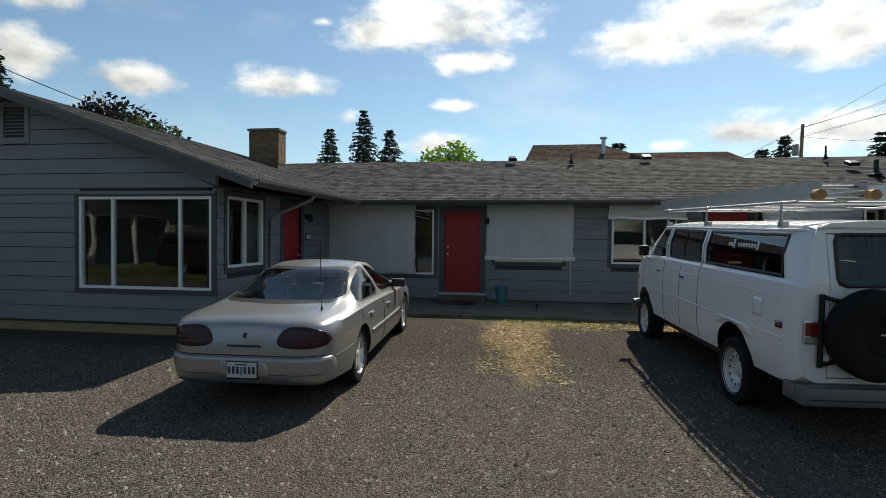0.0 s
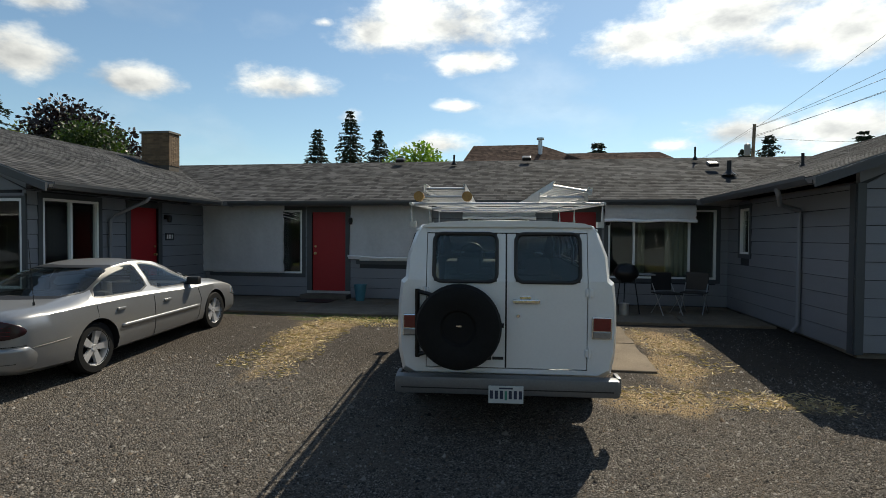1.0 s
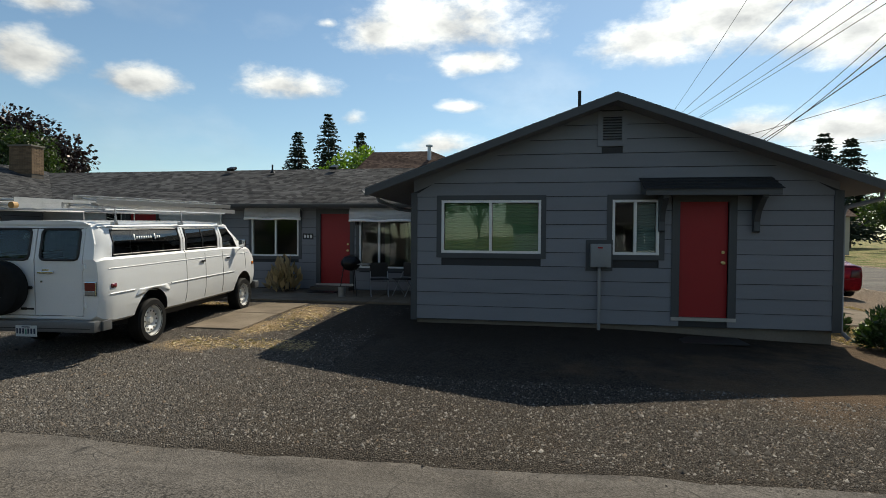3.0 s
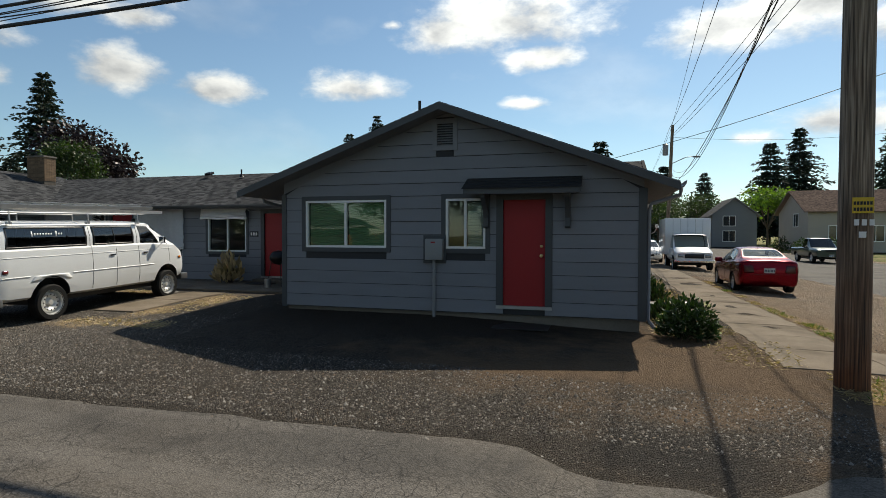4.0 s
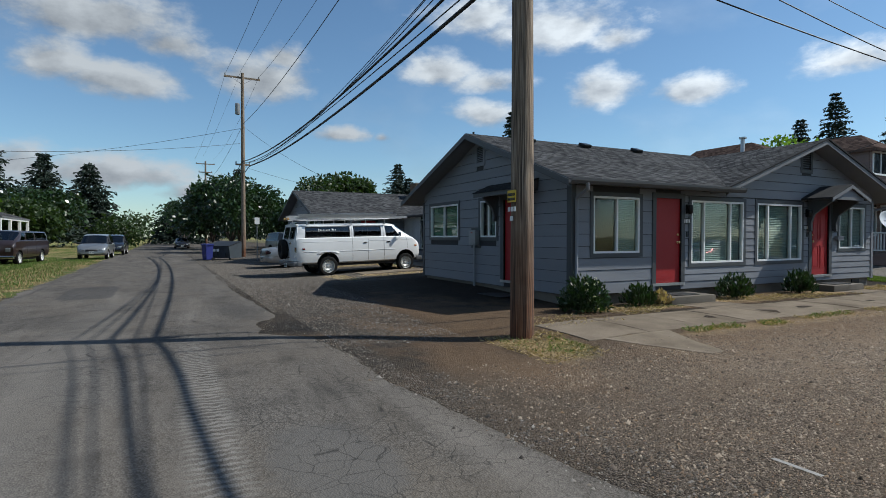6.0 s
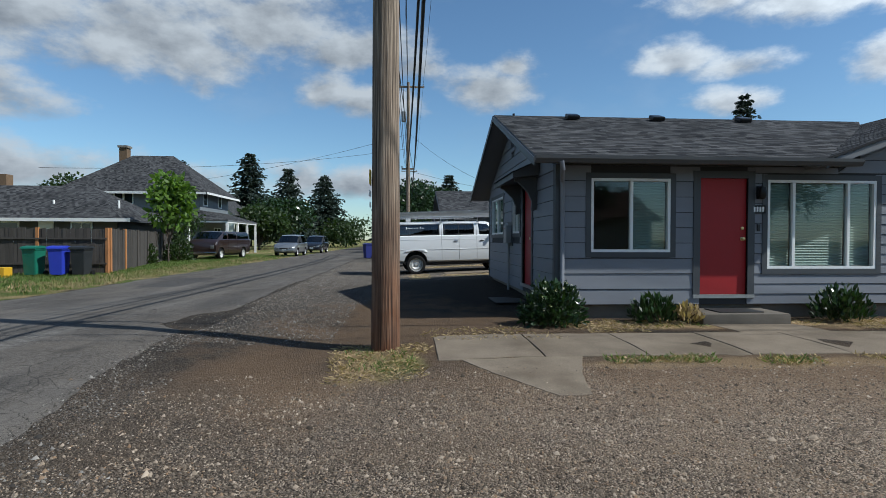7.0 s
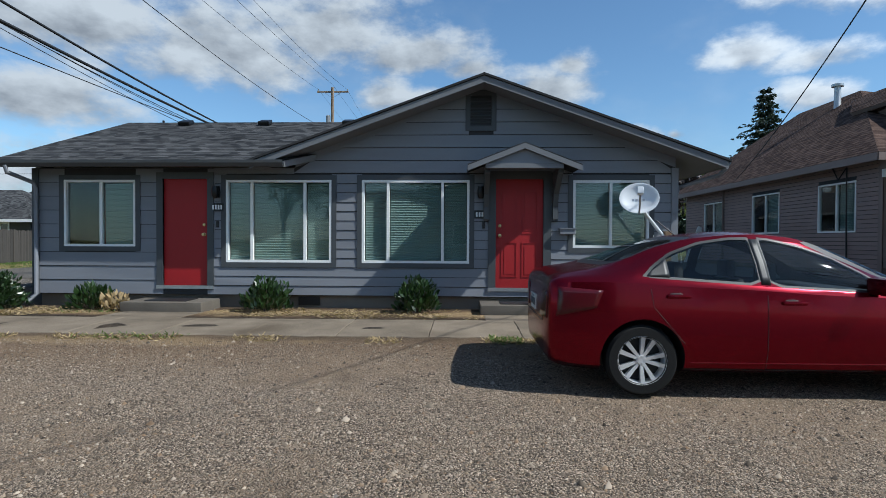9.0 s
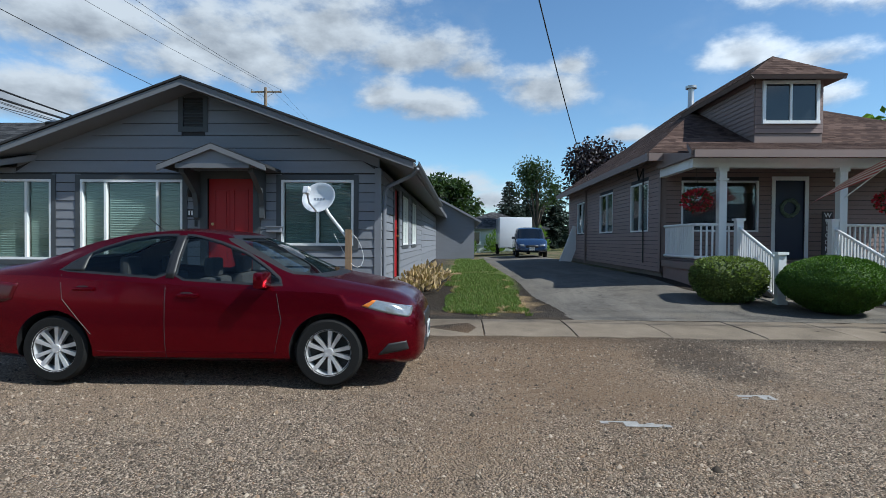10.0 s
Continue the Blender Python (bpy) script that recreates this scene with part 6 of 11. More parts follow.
def white_van():
    at, turn = (3.14, 6.28, 0.165), 94.4
    c = Car("van", "white full-size passenger van with a spare tyre on its rear door", "van", at, turn, VAN, "ppgpgpgpppp", "ppppppppgpp", 3.24, van_white, 0.355, 0.43, 0.985, 0.11, 0.03, dark_glass, cap_open=True, arch_z=0.335, pitch=1.4, lift=0.105)
    c.wheels("steel", 0, 0.23, 0.99)
    # rear end: panel round two doors, each with its window
    hw = [(0.46, 0.821), (0.51, 0.912), (0.67, 0.947), (0.863, 0.955), (1.08, 0.950), (1.265, 0.928), (1.30, 0.888), (1.515, 0.874), (1.73, 0.80), (1.80, 0.757)]

    def half(z):
        for (a, p), (b, q) in zip(hw, hw[1:]):
            if z <= b:
                return p + (q - p) * (z - a) / (b - a)
        return hw[-1][1]

    def rx(z):
        return -1.172 + 0.09 * max(0.0, (z - 1.30) / 0.43)

    def panel(bm, quads, thick=0.03):
        for y0, y1, z0, z1 in quads:
            fa = [bm.verts.new((rx(z), y(z) if callable(y) else y, z)) for y, z in ((y0, z0), (y1, z0), (y1, z1), (y0, z1))]
            bb = [bm.verts.new((rx(z) + thick, y(z) if callable(y) else y, z)) for y, z in ((y0, z0), (y1, z0), (y1, z1), (y0, z1))]
            bm.faces.new(fa), bm.faces.new(bb[::-1])
            for i in range(4):
                bm.faces.new((fa[i], bb[i], bb[(i + 1) % 4], fa[(i + 1) % 4]))
    bm = bmesh.new()
    zs = [q[0] for q in hw[:-1]]
    for a, b in zip(zs, zs[1:]):
        panel(bm, [(0.725, half, a, b), (lambda z: -half(z), -0.725, a, b)])
    panel(bm, [(lambda z: -half(z), half, 1.73, 1.80), (-0.725, 0.725, 0.46, 0.50)])
    part("rear_panel", bm, van_white, c.ob)
    bm = bmesh.new()
    for y in (-0.722, 0.0, 0.722):
        panel(bm, [(y - 0.02, y + 0.02, 0.50, 1.29), (y - 0.02, y + 0.02, 1.29, 1.73)], 0.01)
    bmesh.ops.translate(bm, vec=(0.028, 0, 0), verts=bm.verts)
    part("door_seal", bm, black_plastic, c.ob)
    bm = bmesh.new()
    prism(bm, [(-0.78, 1.78), (0.78, 1.78), (0.70, 1.815), (0.35, 1.84), (-0.35, 1.84), (-0.70, 1.815)], "x", -1.10, -1.04)
    part("roof_cap", bm, van_white, c.ob)
    for s in (-1, 1):
        y0, y1 = (0.008, 0.718) if s > 0 else (-0.718, -0.008)
        a, b = (0.085, 0.655) if s > 0 else (-0.655, -0.085)
        bm = bmesh.new()
        panel(bm, [(y0, y1, 0.51, 1.29), (y0, a, 1.29, 1.72), (b, y1, 1.29, 1.72)], 0.026)
        d = part("rear_door", bm, van_white, c.ob, "white rear door with a window")
        bm = bmesh.new()
        # rubber gasket with rounded corners
        pts, rr = [], 0.07
        for cx, cy, a0 in ((b - rr, 1.72 - rr, 0), (a + rr, 1.72 - rr, 90), (a + rr, 1.29 + rr, 180), (b - rr, 1.29 + rr, 270)):
            pts += [(cx + rr * math.cos(radians(a0 + k * 18)), cy + rr * math.sin(radians(a0 + k * 18))) for k in range(6)]
        pts.append(pts[0])
        tube(bm, [(rx(z) - 0.004, y, z) for y, z in pts], 0.017, 8)
        for cy, cz, sy, sz in ((a, 1.29, 1, 1), (b, 1.29, -1, 1), (a, 1.72, 1, -1), (b, 1.72, -1, -1)):
            vs = [bm.verts.new((rx(z) + 0.002, y, z)) for y, z in ((cy, cz), (cy + sy * 0.05, cz), (cy + sy * 0.02, cz + sz * 0.02), (cy, cz + sz * 0.05))]
            bm.faces.new(vs)
        part("gasket", bm, black_plastic, d)
        bm = bmesh.new()
        panel(bm, [(a, b, 1.29, 1.72)], 0.005)
        bmesh.ops.translate(bm, vec=(0.008, 0, 0), verts=bm.verts)
        g = part("pane", bm, car_glass, d)
        g.visible_shadow = False
        for z in (0.66, 1.20):
            bm = bmesh.new()
            yy = s * 0.735
            box(bm, rx(z) - 0.022, rx(z) + 0.004, yy - 0.035, yy + 0.035, z - 0.035, z + 0.035, bevel=0.008)
            tube(bm, [(rx(z) - 0.024, yy, z - 0.045), (rx(z) - 0.024, yy, z + 0.045)], 0.011, 8)
            part("hinge", bm, van_white, d)
        # tail lamps at the corner posts
        bm = bmesh.new()
        yy = s * 0.845
        box(bm, -1.195, -1.16, yy - 0.088, yy + 0.088, 0.79, 0.99, bevel=0.012)
        tl = part("tail_light", bm, chrome, c.ob, "square red tail lamp in a chrome rim")
        bm = bmesh.new()
        box(bm, -1.206, -1.19, yy - 0.076, yy + 0.076, 0.865, 0.98, bevel=0.006)
        part("red_lens", bm, tail_red, tl)
        bm = bmesh.new()
        box(bm, -1.206, -1.19, yy - 0.076, yy + 0.076, 0.80, 0.858, bevel=0.006)
        part("clear_lens", bm, lamp_clear, tl)
        c.patch("side_marker", tail_red, [(-0.98, 0.885), (-0.88, 0.885), (-0.88, 0.945), (-0.98, 0.945)], side=s, off=0.012, nx=3, ny=2)
        c.patch("side_marker", amber, [(3.66, 0.885), (3.76, 0.885), (3.76, 0.945), (3.66, 0.945)], side=s, off=0.012, nx=3, ny=2)
        for pts in ([(0.97, 1.72), (0.97, 0.36)], [(2.29, 1.74), (2.29, 0.40)], [(3.14, 1.50), (3.30, 1.26), (3.34, 0.75), (2.95, 0.42)], [(1.62, 1.30), (1.62, 0.36)] if s < 0 else [(1.62, 1.30), (1.62, 0.36)]):
            c.seam(pts, side=s)
        c.seam([(-1.0, 1.16), (3.5, 1.16)], side=s, r=0.006, mat=van_white, name="swage_line", off=0.002)
        c.seam([(-1.0, 0.80), (-0.45, 0.80)], side=s, r=0.010, mat=van_white, name="swage_line", off=0.002)
        c.seam([(0.48, 0.80), (2.75, 0.80)], side=s, r=0.010, mat=van_white, name="swage_line", off=0.002)
        for x0, x1 in ((-0.86, 0.90), (1.04, 2.20)):
            c.seam([(x0 + 0.02, 1.345), (x1 - 0.02, 1.345)], side=s, r=0.014, name="gasket")
            c.seam([(x0 + 0.03, 1.345), (x0 + 0.05, 1.705)], side=s, r=0.014, name="gasket")
            c.seam([(x1 - 0.03, 1.345), (x1 - 0.03, 1.705)], side=s, r=0.014, name="gasket")
            c.seam([(x0 + 0.04, 1.705), (x1 - 0.02, 1.705)], side=s, r=0.014, name="gasket")
        c.seam([(-1.0, 1.75), (2.9, 1.75)], side=s, r=0.013, mat=van_white, name="rain_gutter", off=0.006)
        c.patch("arch_lip", van_white, [(-0.44, 0.70), (0.44, 0.70), (0.36, 0.80), (-0.36, 0.80)], side=s, off=0.012)
    c.seam([(1.62, 1.345), (1.62, 1.705)], side=-1, r=0.012, name="gasket")
    c.seam([(1.62, 1.345), (1.62, 1.705)], side=1, r=0.012, name="gasket")
    c.handle(1.50, 1.10, 0.15, chrome), c.handle(2.48, 1.10, 0.15, chrome)
    c.patch("fuel_flap", van_white, [(-0.62, 0.93), (-0.44, 0.93), (-0.44, 1.10), (-0.62, 1.10)], side=1, off=0.005)
    # rear handle, lock, badge
    bm = bmesh.new()
    box(bm, -1.20, -1.175, -0.30, -0.06, 1.10, 1.135, bevel=0.008), box(bm, -1.178, -1.165, -0.22, -0.12, 1.13, 1.165, bevel=0.006)
    part("door_handle", bm, chrome, c.ob)
    bm = bmesh.new()
    tube(bm, [(-1.17, -0.11, 0.985), (-1.185, -0.11, 0.985)], 0.015, 10)
    part("lock", bm, chrome, c.ob)
    bm = bmesh.new()
    box(bm, -1.182, -1.17, 0.02, 0.12, 0.585, 0.61), box(bm, -1.182, -1.17, 0.13, 0.21, 0.58, 0.615)
    part("badge", bm, black_plastic, c.ob)
    # bumpers
    for x0, x1, z0, z1, nm in ((-1.32, -1.17, 0.295, 0.455, "rear_bumper"), (3.86, 4.0, 0.32, 0.48, "front_bumper")):
        bm = bmesh.new()
        box(bm, x0, x1, -0.99, 0.99, z0, z1, bevel=0.035)
        for s in (-1, 1):
            xx = (x1 - 0.02, x1 + 0.16) if x0 < 0 else (x0 - 0.16, x0 + 0.02)
            box(bm, xx[0], xx[1], s * 0.99 - 0.035, s * 0.99 + 0.005, z0 + 0.01, z1 - 0.01, bevel=0.012)
        b = part(nm, bm, bumper_steel, c.ob, "dull steel bumper", 40)
        bm = bmesh.new()
        xf = x0 if x0 < 0 else x1
        box(bm, xf - 0.004, xf + 0.004, -0.93, 0.93, z0 + 0.055, z0 + 0.065)
        part("groove", bm, black_plastic, b)
    c.plate(0.0, 0.315, -1, x=-1.33)
    bm = bmesh.new()
    tube(bm, [(-1.15, 0, 0.30), (-1.32, 0, 0.28)], 0.03, 10)
    part("tow_bar", bm, black_metal, c.ob)
    # spare wheel in a black cover on a swing arm
    bm = bmesh.new()
    m = Matrix.Translation((-1.19, 0.42, 0.90)) @ Matrix.Rotation(-math.pi / 2, 4, "Y")
    lathe(bm, [(0, 0.0), (0.34, 0.0), (0.375, 0.04), (0.38, 0.15), (0.36, 0.205), (0.31, 0.225), (0.22, 0.215), (0.16, 0.20), (0.14, 0.165), (0, 0.16)], 40, m)
    sp = part("spare_wheel", bm, tyre_mat, c.ob, "black covered spare wheel", 40)
    bm = bmesh.new()
    box(bm, -1.375, -1.355, 0.39, 0.44, 0.91, 0.925)
    part("hub_bolt", bm, chrome, sp)
    bm = bmesh.new()
    tube(bm, [(-1.20, 0.80, 0.60), (-1.205, 0.80, 1.22)], 0.022, 10)
    for z in (0.62, 1.20):
        tube(bm, [(-1.2, 0.80, z), (-1.2, 0.42, z - 0.1 if z > 1 else z + 0.1)], 0.02, 8)
    tube(bm, [(-1.205, 0.42, 0.9), (-1.205, 0.02, 0.9)], 0.022, 8)
    part("swing_arm", bm, black_metal, sp)
    for s in (-1, 1):
        p, q = c.hit(3.0, 1.36, "y", s)
        bm = bmesh.new()
        box(bm, 2.90, 2.96, s * 1.10 - 0.075, s * 1.10 + 0.075, 1.30, 1.46, bevel=0.02)
        mr = part("mirror", bm, black_metal if s > 0 else chrome, c.ob, smooth_angle=40)
        bm = bmesh.new()
        tube(bm, [(2.95, s * 0.97, 1.22), (2.93, s * 1.09, 1.30)], 0.01, 6), tube(bm, [(2.95, s * 0.93, 1.45), (2.93, s * 1.09, 1.44)], 0.01, 6)
        part("mirror_arm", bm, chrome, mr)
    c.patch("grille", black_plastic, [(-0.52, 0.62), (0.52, 0.62), (0.52, 0.92), (-0.52, 0.92)], "x", 1)
    for s in (-1, 1):
        c.patch("headlight", lamp_clear, [(s * 0.56, 0.70), (s * 0.78, 0.70), (s * 0.78, 0.90), (s * 0.56, 0.90)], "x", 1)
    c.seats((0.3, 1.2, 2.2), 0.55, 0.7, 0.55)
    bm = bmesh.new()
    ringp = [(2.72 + 0.03 * math.sin(a), 0.42 + 0.19 * math.cos(a), 1.30 + 0.19 * math.sin(a)) for a in [k * math.pi / 10 for k in range(21)]]
    tube(bm, ringp, 0.014, 6)
    tube(bm, [(2.72, 0.42 - 0.19, 1.30), (2.72, 0.42 + 0.19, 1.30)], 0.014, 6), tube(bm, [(2.72, 0.42, 1.3), (3.05, 0.42, 1.12)], 0.02, 6)
    part("steering_wheel", bm, black_plastic, c.ob)
    bm = bmesh.new()
    box(bm, 2.85, 3.4, -0.86, 0.86, 0.85, 1.20, bevel=0.05)
    part("dashboard", bm, seat_mat, c.ob)
    # white script on the rear side glass, as bars
    for s in (-1, 1):
        for k in range(11):
            x0 = -0.34 + k * 0.058 + (0.05 if k > 7 else 0.0)
            big = 0.035 if k in (0, 8) else 0.0
            c.patch("lettering_bar", letter_white, [(x0, 1.565 - big * 0.6), (x0 + 0.028, 1.565 - big * 0.6), (x0 + 0.045, 1.605 + big), (x0 + 0.017, 1.605 + big)], side=s, off=0.005, nx=1, ny=1)
    # roof rack
    for x in (-0.75, 0.95, 2.35):
        bm = bmesh.new()
        tube(bm, [(x, -0.92, 1.80), (x, -0.92, 2.0), (x, 0.92, 2.0), (x, 0.92, 1.80)], 0.017, 8)
        for s in (-1, 1):
            box(bm, x - 0.04, x + 0.04, s * 0.90 - 0.03, s * 0.90 + 0.03, 1.775, 1.83)
        part("rack_hoop", bm, metal_grey, c.ob)
    for s in (-1, 1):
        bm = bmesh.new()
        tube(bm, [(-0.95, s * 0.90, 2.0), (2.55, s * 0.90, 2.0)], 0.015, 8)
        part("rack_rail", bm, metal_grey, c.ob)
    base = c.ob.matrix_basis
    ladder("extension_ladder", "aluminium extension ladder with ochre end caps on the van rack", 4.55, 0.44, 0.075, (-1.10, 0.58, 2.02), (0, 0, 0), base, wood_cap)
    ladder("extension_ladder", "aluminium extension ladder lying on the van rack", 4.3, 0.36, 0.075, (-1.06, 0.57, 2.10), (0, 0, 0.0), base)
    ladder("extension_ladder", "aluminium ladder lying askew on the van rack", 4.5, 0.42, 0.08, (-1.0, -0.52, 2.02), (0, 0, 1.0), base)
    ladder("extension_ladder", "narrow aluminium ladder stacked on the van rack", 3.9, 0.34, 0.075, (-0.95, -0.60, 2.105), (9, -0.6, -0.8), base)


silver_sedan(), white_van(), red_sedan()

# ---- fittings of the apartment building ----
def gable_vent(wall, u0, u1, z0, z1, mat):
    bm = bmesh.new()
    wall.block(bm, u0 - 0.09, u1 + 0.09, z0 - 0.09, z0, 0, 0.035), wall.block(bm, u0 - 0.09, u1 + 0.09, z1, z1 + 0.09, 0, 0.035)
    wall.block(bm, u0 - 0.09, u0, z0, z1, 0, 0.034), wall.block(bm, u1, u1 + 0.09, z0, z1, 0, 0.034)
    v = part("gable_vent", bm, mat, wall.parent, "louvred attic vent")
    k, n = 0, 9
    while k < n:
        z = z0 + (z1 - z0) * k / n
        bm = bmesh.new()
        c = [wall.p(u, zz, o) for u, zz, o in ((u0, z, 0.025), (u1, z, 0.025), (u1, z + 0.045, -0.03), (u0, z + 0.045, -0.03))]
        a = [bm.verts.new(q) for q in c]
        b = [bm.verts.new(q + Vector((0, 0, 0.008))) for q in c]
        bm.faces.new(a), bm.faces.new(b[::-1])
        for i in range(4):
            bm.faces.new((a[i], b[i], b[(i + 1) % 4], a[(i + 1) % 4]))
        part("louvre", bm, mat, v)
        k += 1


gable_vent(w600, 3.43, 3.75, 3.49, 3.92, siding)
gable_vent(w_b, 3.24, 3.62, 3.36, 3.92, trim_dark)
gable_vent(w_w, 3.58, 4.0, 3.44, 3.98, siding)


def rake(points, face, mat, parent=apt, deep=0.15, out=0.03):
    """A board under the roof edge of a gable, from eave to apex to eave. face: (axis, place, outward sign)."""
    axis, at, s = face
    for (a, za), (b, zb) in zip(points, points[1:]):
        bm = bmesh.new()
        prism(bm, [(a, za - 0.02), (b, zb - 0.02), (b, zb - deep), (a, za - deep)], axis, at, at + s * out)
        part("bargeboard", bm, mat, parent)


rake([(7.12, EZ), (11.5, RZ), (15.68, EZ)], ("y", 8.02, -1), fascia_dark)
rake([(-13.5, EZ), (-8.83, RZ + 0.04), (-4.15, EZ)], ("y", 7.75, -1), fascia_dark)
grey_barge = material("grey_bargeboard", (0.135, 0.14, 0.15), 0.6, vary=0.08, scale=2, bump=0.1)
rake([(12.8, EZ), (16.90, RB), (21.04, EZ)], ("x", 15.68, 1), grey_barge, deep=0.135)
# dark shingle edge over the bargeboards
for pts in ([(12.76, EZ), (16.90, RB + 0.012), (21.08, EZ)],):
    for (a, za), (b, zb) in zip(pts, pts[1:]):
        bm = bmesh.new()
        prism(bm, [(a, za - 0.022), (b, zb - 0.022), (b, zb + 0.016), (a, za + 0.016)], "x", 15.64, 15.735)
        part("shingle_edge", bm, shingle_grey, apt)


def gutter(x0, y0, x1, y1, z, out, mat=None):
    """An open trough along an eave."""
    a, b, o = Vector((x0, y0, z)), Vector((x1, y1, z)), Vector((*out, 0))
    prof = [(0.0, 0.03), (0.0, -0.08), (0.07, -0.08), (0.11, -0.02), (0.115, 0.03), (0.105, 0.03), (0.1, -0.015), (0.065, -0.07), (0.01, -0.07), (0.01, 0.03)]
    bm = bmesh.new()
    p = [bm.verts.new(a + o * q[0] + Vector((0, 0, q[1]))) for q in prof]
    r = [bm.verts.new(b + o * q[0] + Vector((0, 0, q[1]))) for q in prof]
    for i in range(len(prof)):
        j = (i + 1) % len(prof)
        bm.faces.new((p[i], p[j], r[j], r[i]))
    bm.faces.new(p), bm.faces.new(r[::-1])
    return part("gutter", bm, mat or fascia_dark, apt)


gutter(15.66, 8.0, 15.66, 13.4, EZ - 0.02, (1, 0))
gutter(-4.0, 12.82, 7.0, 12.82, EZ - 0.02, (0, -1))
gutter(7.14, 8.1, 7.14, 12.6, EZ - 0.02, (-1, 0))
gutter(-4.17, 7.8, -4.17, 12.6, EZ - 0.02, (1, 0))
gutter(4.0, 21.02, 15.6, 21.02, EZ - 0.02, (0, 1))


def downspout(points, mat, flat=(0.075, 0.055)):
    bm = bmesh.new()
    tube(bm, points, 0.038, 8)
    part("downspout", bm, mat, apt, "painted metal downspout", 45)


downspout([(7.06, 9.0, 2.58), (7.09, 9.0, 2.50), (7.35, 9.55, 2.36), (7.82, 10.0, 2.30), (7.84, 10.0, 2.20), (7.84, 10.0, 0.40), (7.75, 10.0, 0.28)], siding)
downspout([(-4.10, 10.05, 2.58), (-4.16, 10.05, 2.50), (-4.85, 10.05, 2.22), (-4.98, 10.05, 2.12), (-4.98, 10.05, 0.40), (-4.88, 10.05, 0.3)], siding)
downspout([(15.74, 8.42, 2.58), (15.73, 8.44, 2.46), (15.28, 8.56, 2.32), (15.24, 8.58, 2.2), (15.24, 8.58, 0.25), (15.34, 8.5, 0.12)], siding)
downspout([(15.5, 21.1, 2.56), (15.42, 21.0, 2.44), (15.0, 20.5, 2.28), (15.0, 20.44, 2.15), (15.0, 20.44, 0.3)], siding)


# door hood of the street gable: a small shingled lean-to on brackets
bm = bmesh.new()
prism(bm, [(8.48, 2.83), (7.98, 2.60), (7.98, 2.50), (8.48, 2.56)], "x", 11.98, 14.06)
hood = part("door_hood", bm, fascia_dark, apt, "dark lean-to door hood")
bm = bmesh.new()
for k in range(4):
    y0, z0 = 8.48 - k * 0.13, 2.845 - k * 0.06
    vs = [bm.verts.new((x, y, z)) for x, y, z in ((11.95, y0, z0 - 0.004), (14.09, y0, z0 - 0.004), (14.09, y0 - 0.135, z0 - 0.052), (11.95, y0 - 0.135, z0 - 0.052))]
    ws = [bm.verts.new(v.co - Vector((0, 0, 0.016))) for v in vs]
    bm.faces.new(vs), bm.faces.new(ws[::-1])
    for i in range(4):
        bm.faces.new((vs[i], ws[i], ws[(i + 1) % 4], vs[(i + 1) % 4]))
part("hood_shingles", bm, shingle_grey, hood)


def bracket(x, y, z, axis, s, parent, reach=0.42, drop=0.62, mat=None):
    """A timber knee brace with a curved strut."""
    pts = [(0.0, 0.0), (0.0, -drop), (0.07, -drop - 0.03), (0.10, -drop), (0.09, -drop * 0.75), (0.16, -drop * 0.48), (reach - 0.06, -0.10), (reach, -0.08), (reach, 0.0)]
    bm = bmesh.new()
    if axis == "y":
        prism(bm, [(y + s * a, z + b) for a, b in pts], "x", x - 0.045, x + 0.045)
    else:
        prism(bm, [(x + s * a, z + b) for a, b in pts], "y", y - 0.045, y + 0.045)
    part("bracket", bm, mat or trim_dark, parent)


bracket(12.32, 8.47, 2.54, "y", -1, hood), bracket(13.84, 8.47, 2.54, "y", -1, hood)
# gabled hood over the east door
bm = bmesh.new()
for y0, y1 in ((17.57, 16.62), (17.57, 18.52)):
    q = [(15.18, y0, 2.93), (16.0, y0, 2.93), (16.0, y1, 2.56), (15.18, y1, 2.56)]
    a, b = [bm.verts.new(v) for v in q], [bm.verts.new((v[0], v[1], v[2] - 0.05)) for v in q]
    bm.faces.new(a), bm.faces.new(b[::-1])
    for i in range(4):
        bm.faces.new((a[i], b[i], b[(i + 1) % 4], a[(i + 1) % 4]))
porch = part("door_hood", bm, shingle_grey, apt, "small gabled hood over the door")
rake([(16.62, 2.56), (17.57, 2.93), (18.52, 2.56)], ("x", 15.97, 1), grey_barge, porch, 0.11, 0.035)
bm = bmesh.new()
prism(bm, [(16.95, 2.58), (18.2, 2.58), (17.57, 2.84)], "x", 15.2, 15.93)
part("hood_ceiling", bm, siding, porch)
bm = bmesh.new()
box(bm, 15.88, 15.96, 16.92, 18.22, 2.50, 2.58)
part("hood_beam", bm, grey_barge, porch)
bracket(15.2, 16.96, 2.52, "x", 1, porch, 0.62, 0.85), bracket(15.2, 18.2, 2.52, "x", 1, porch, 0.62, 0.85)

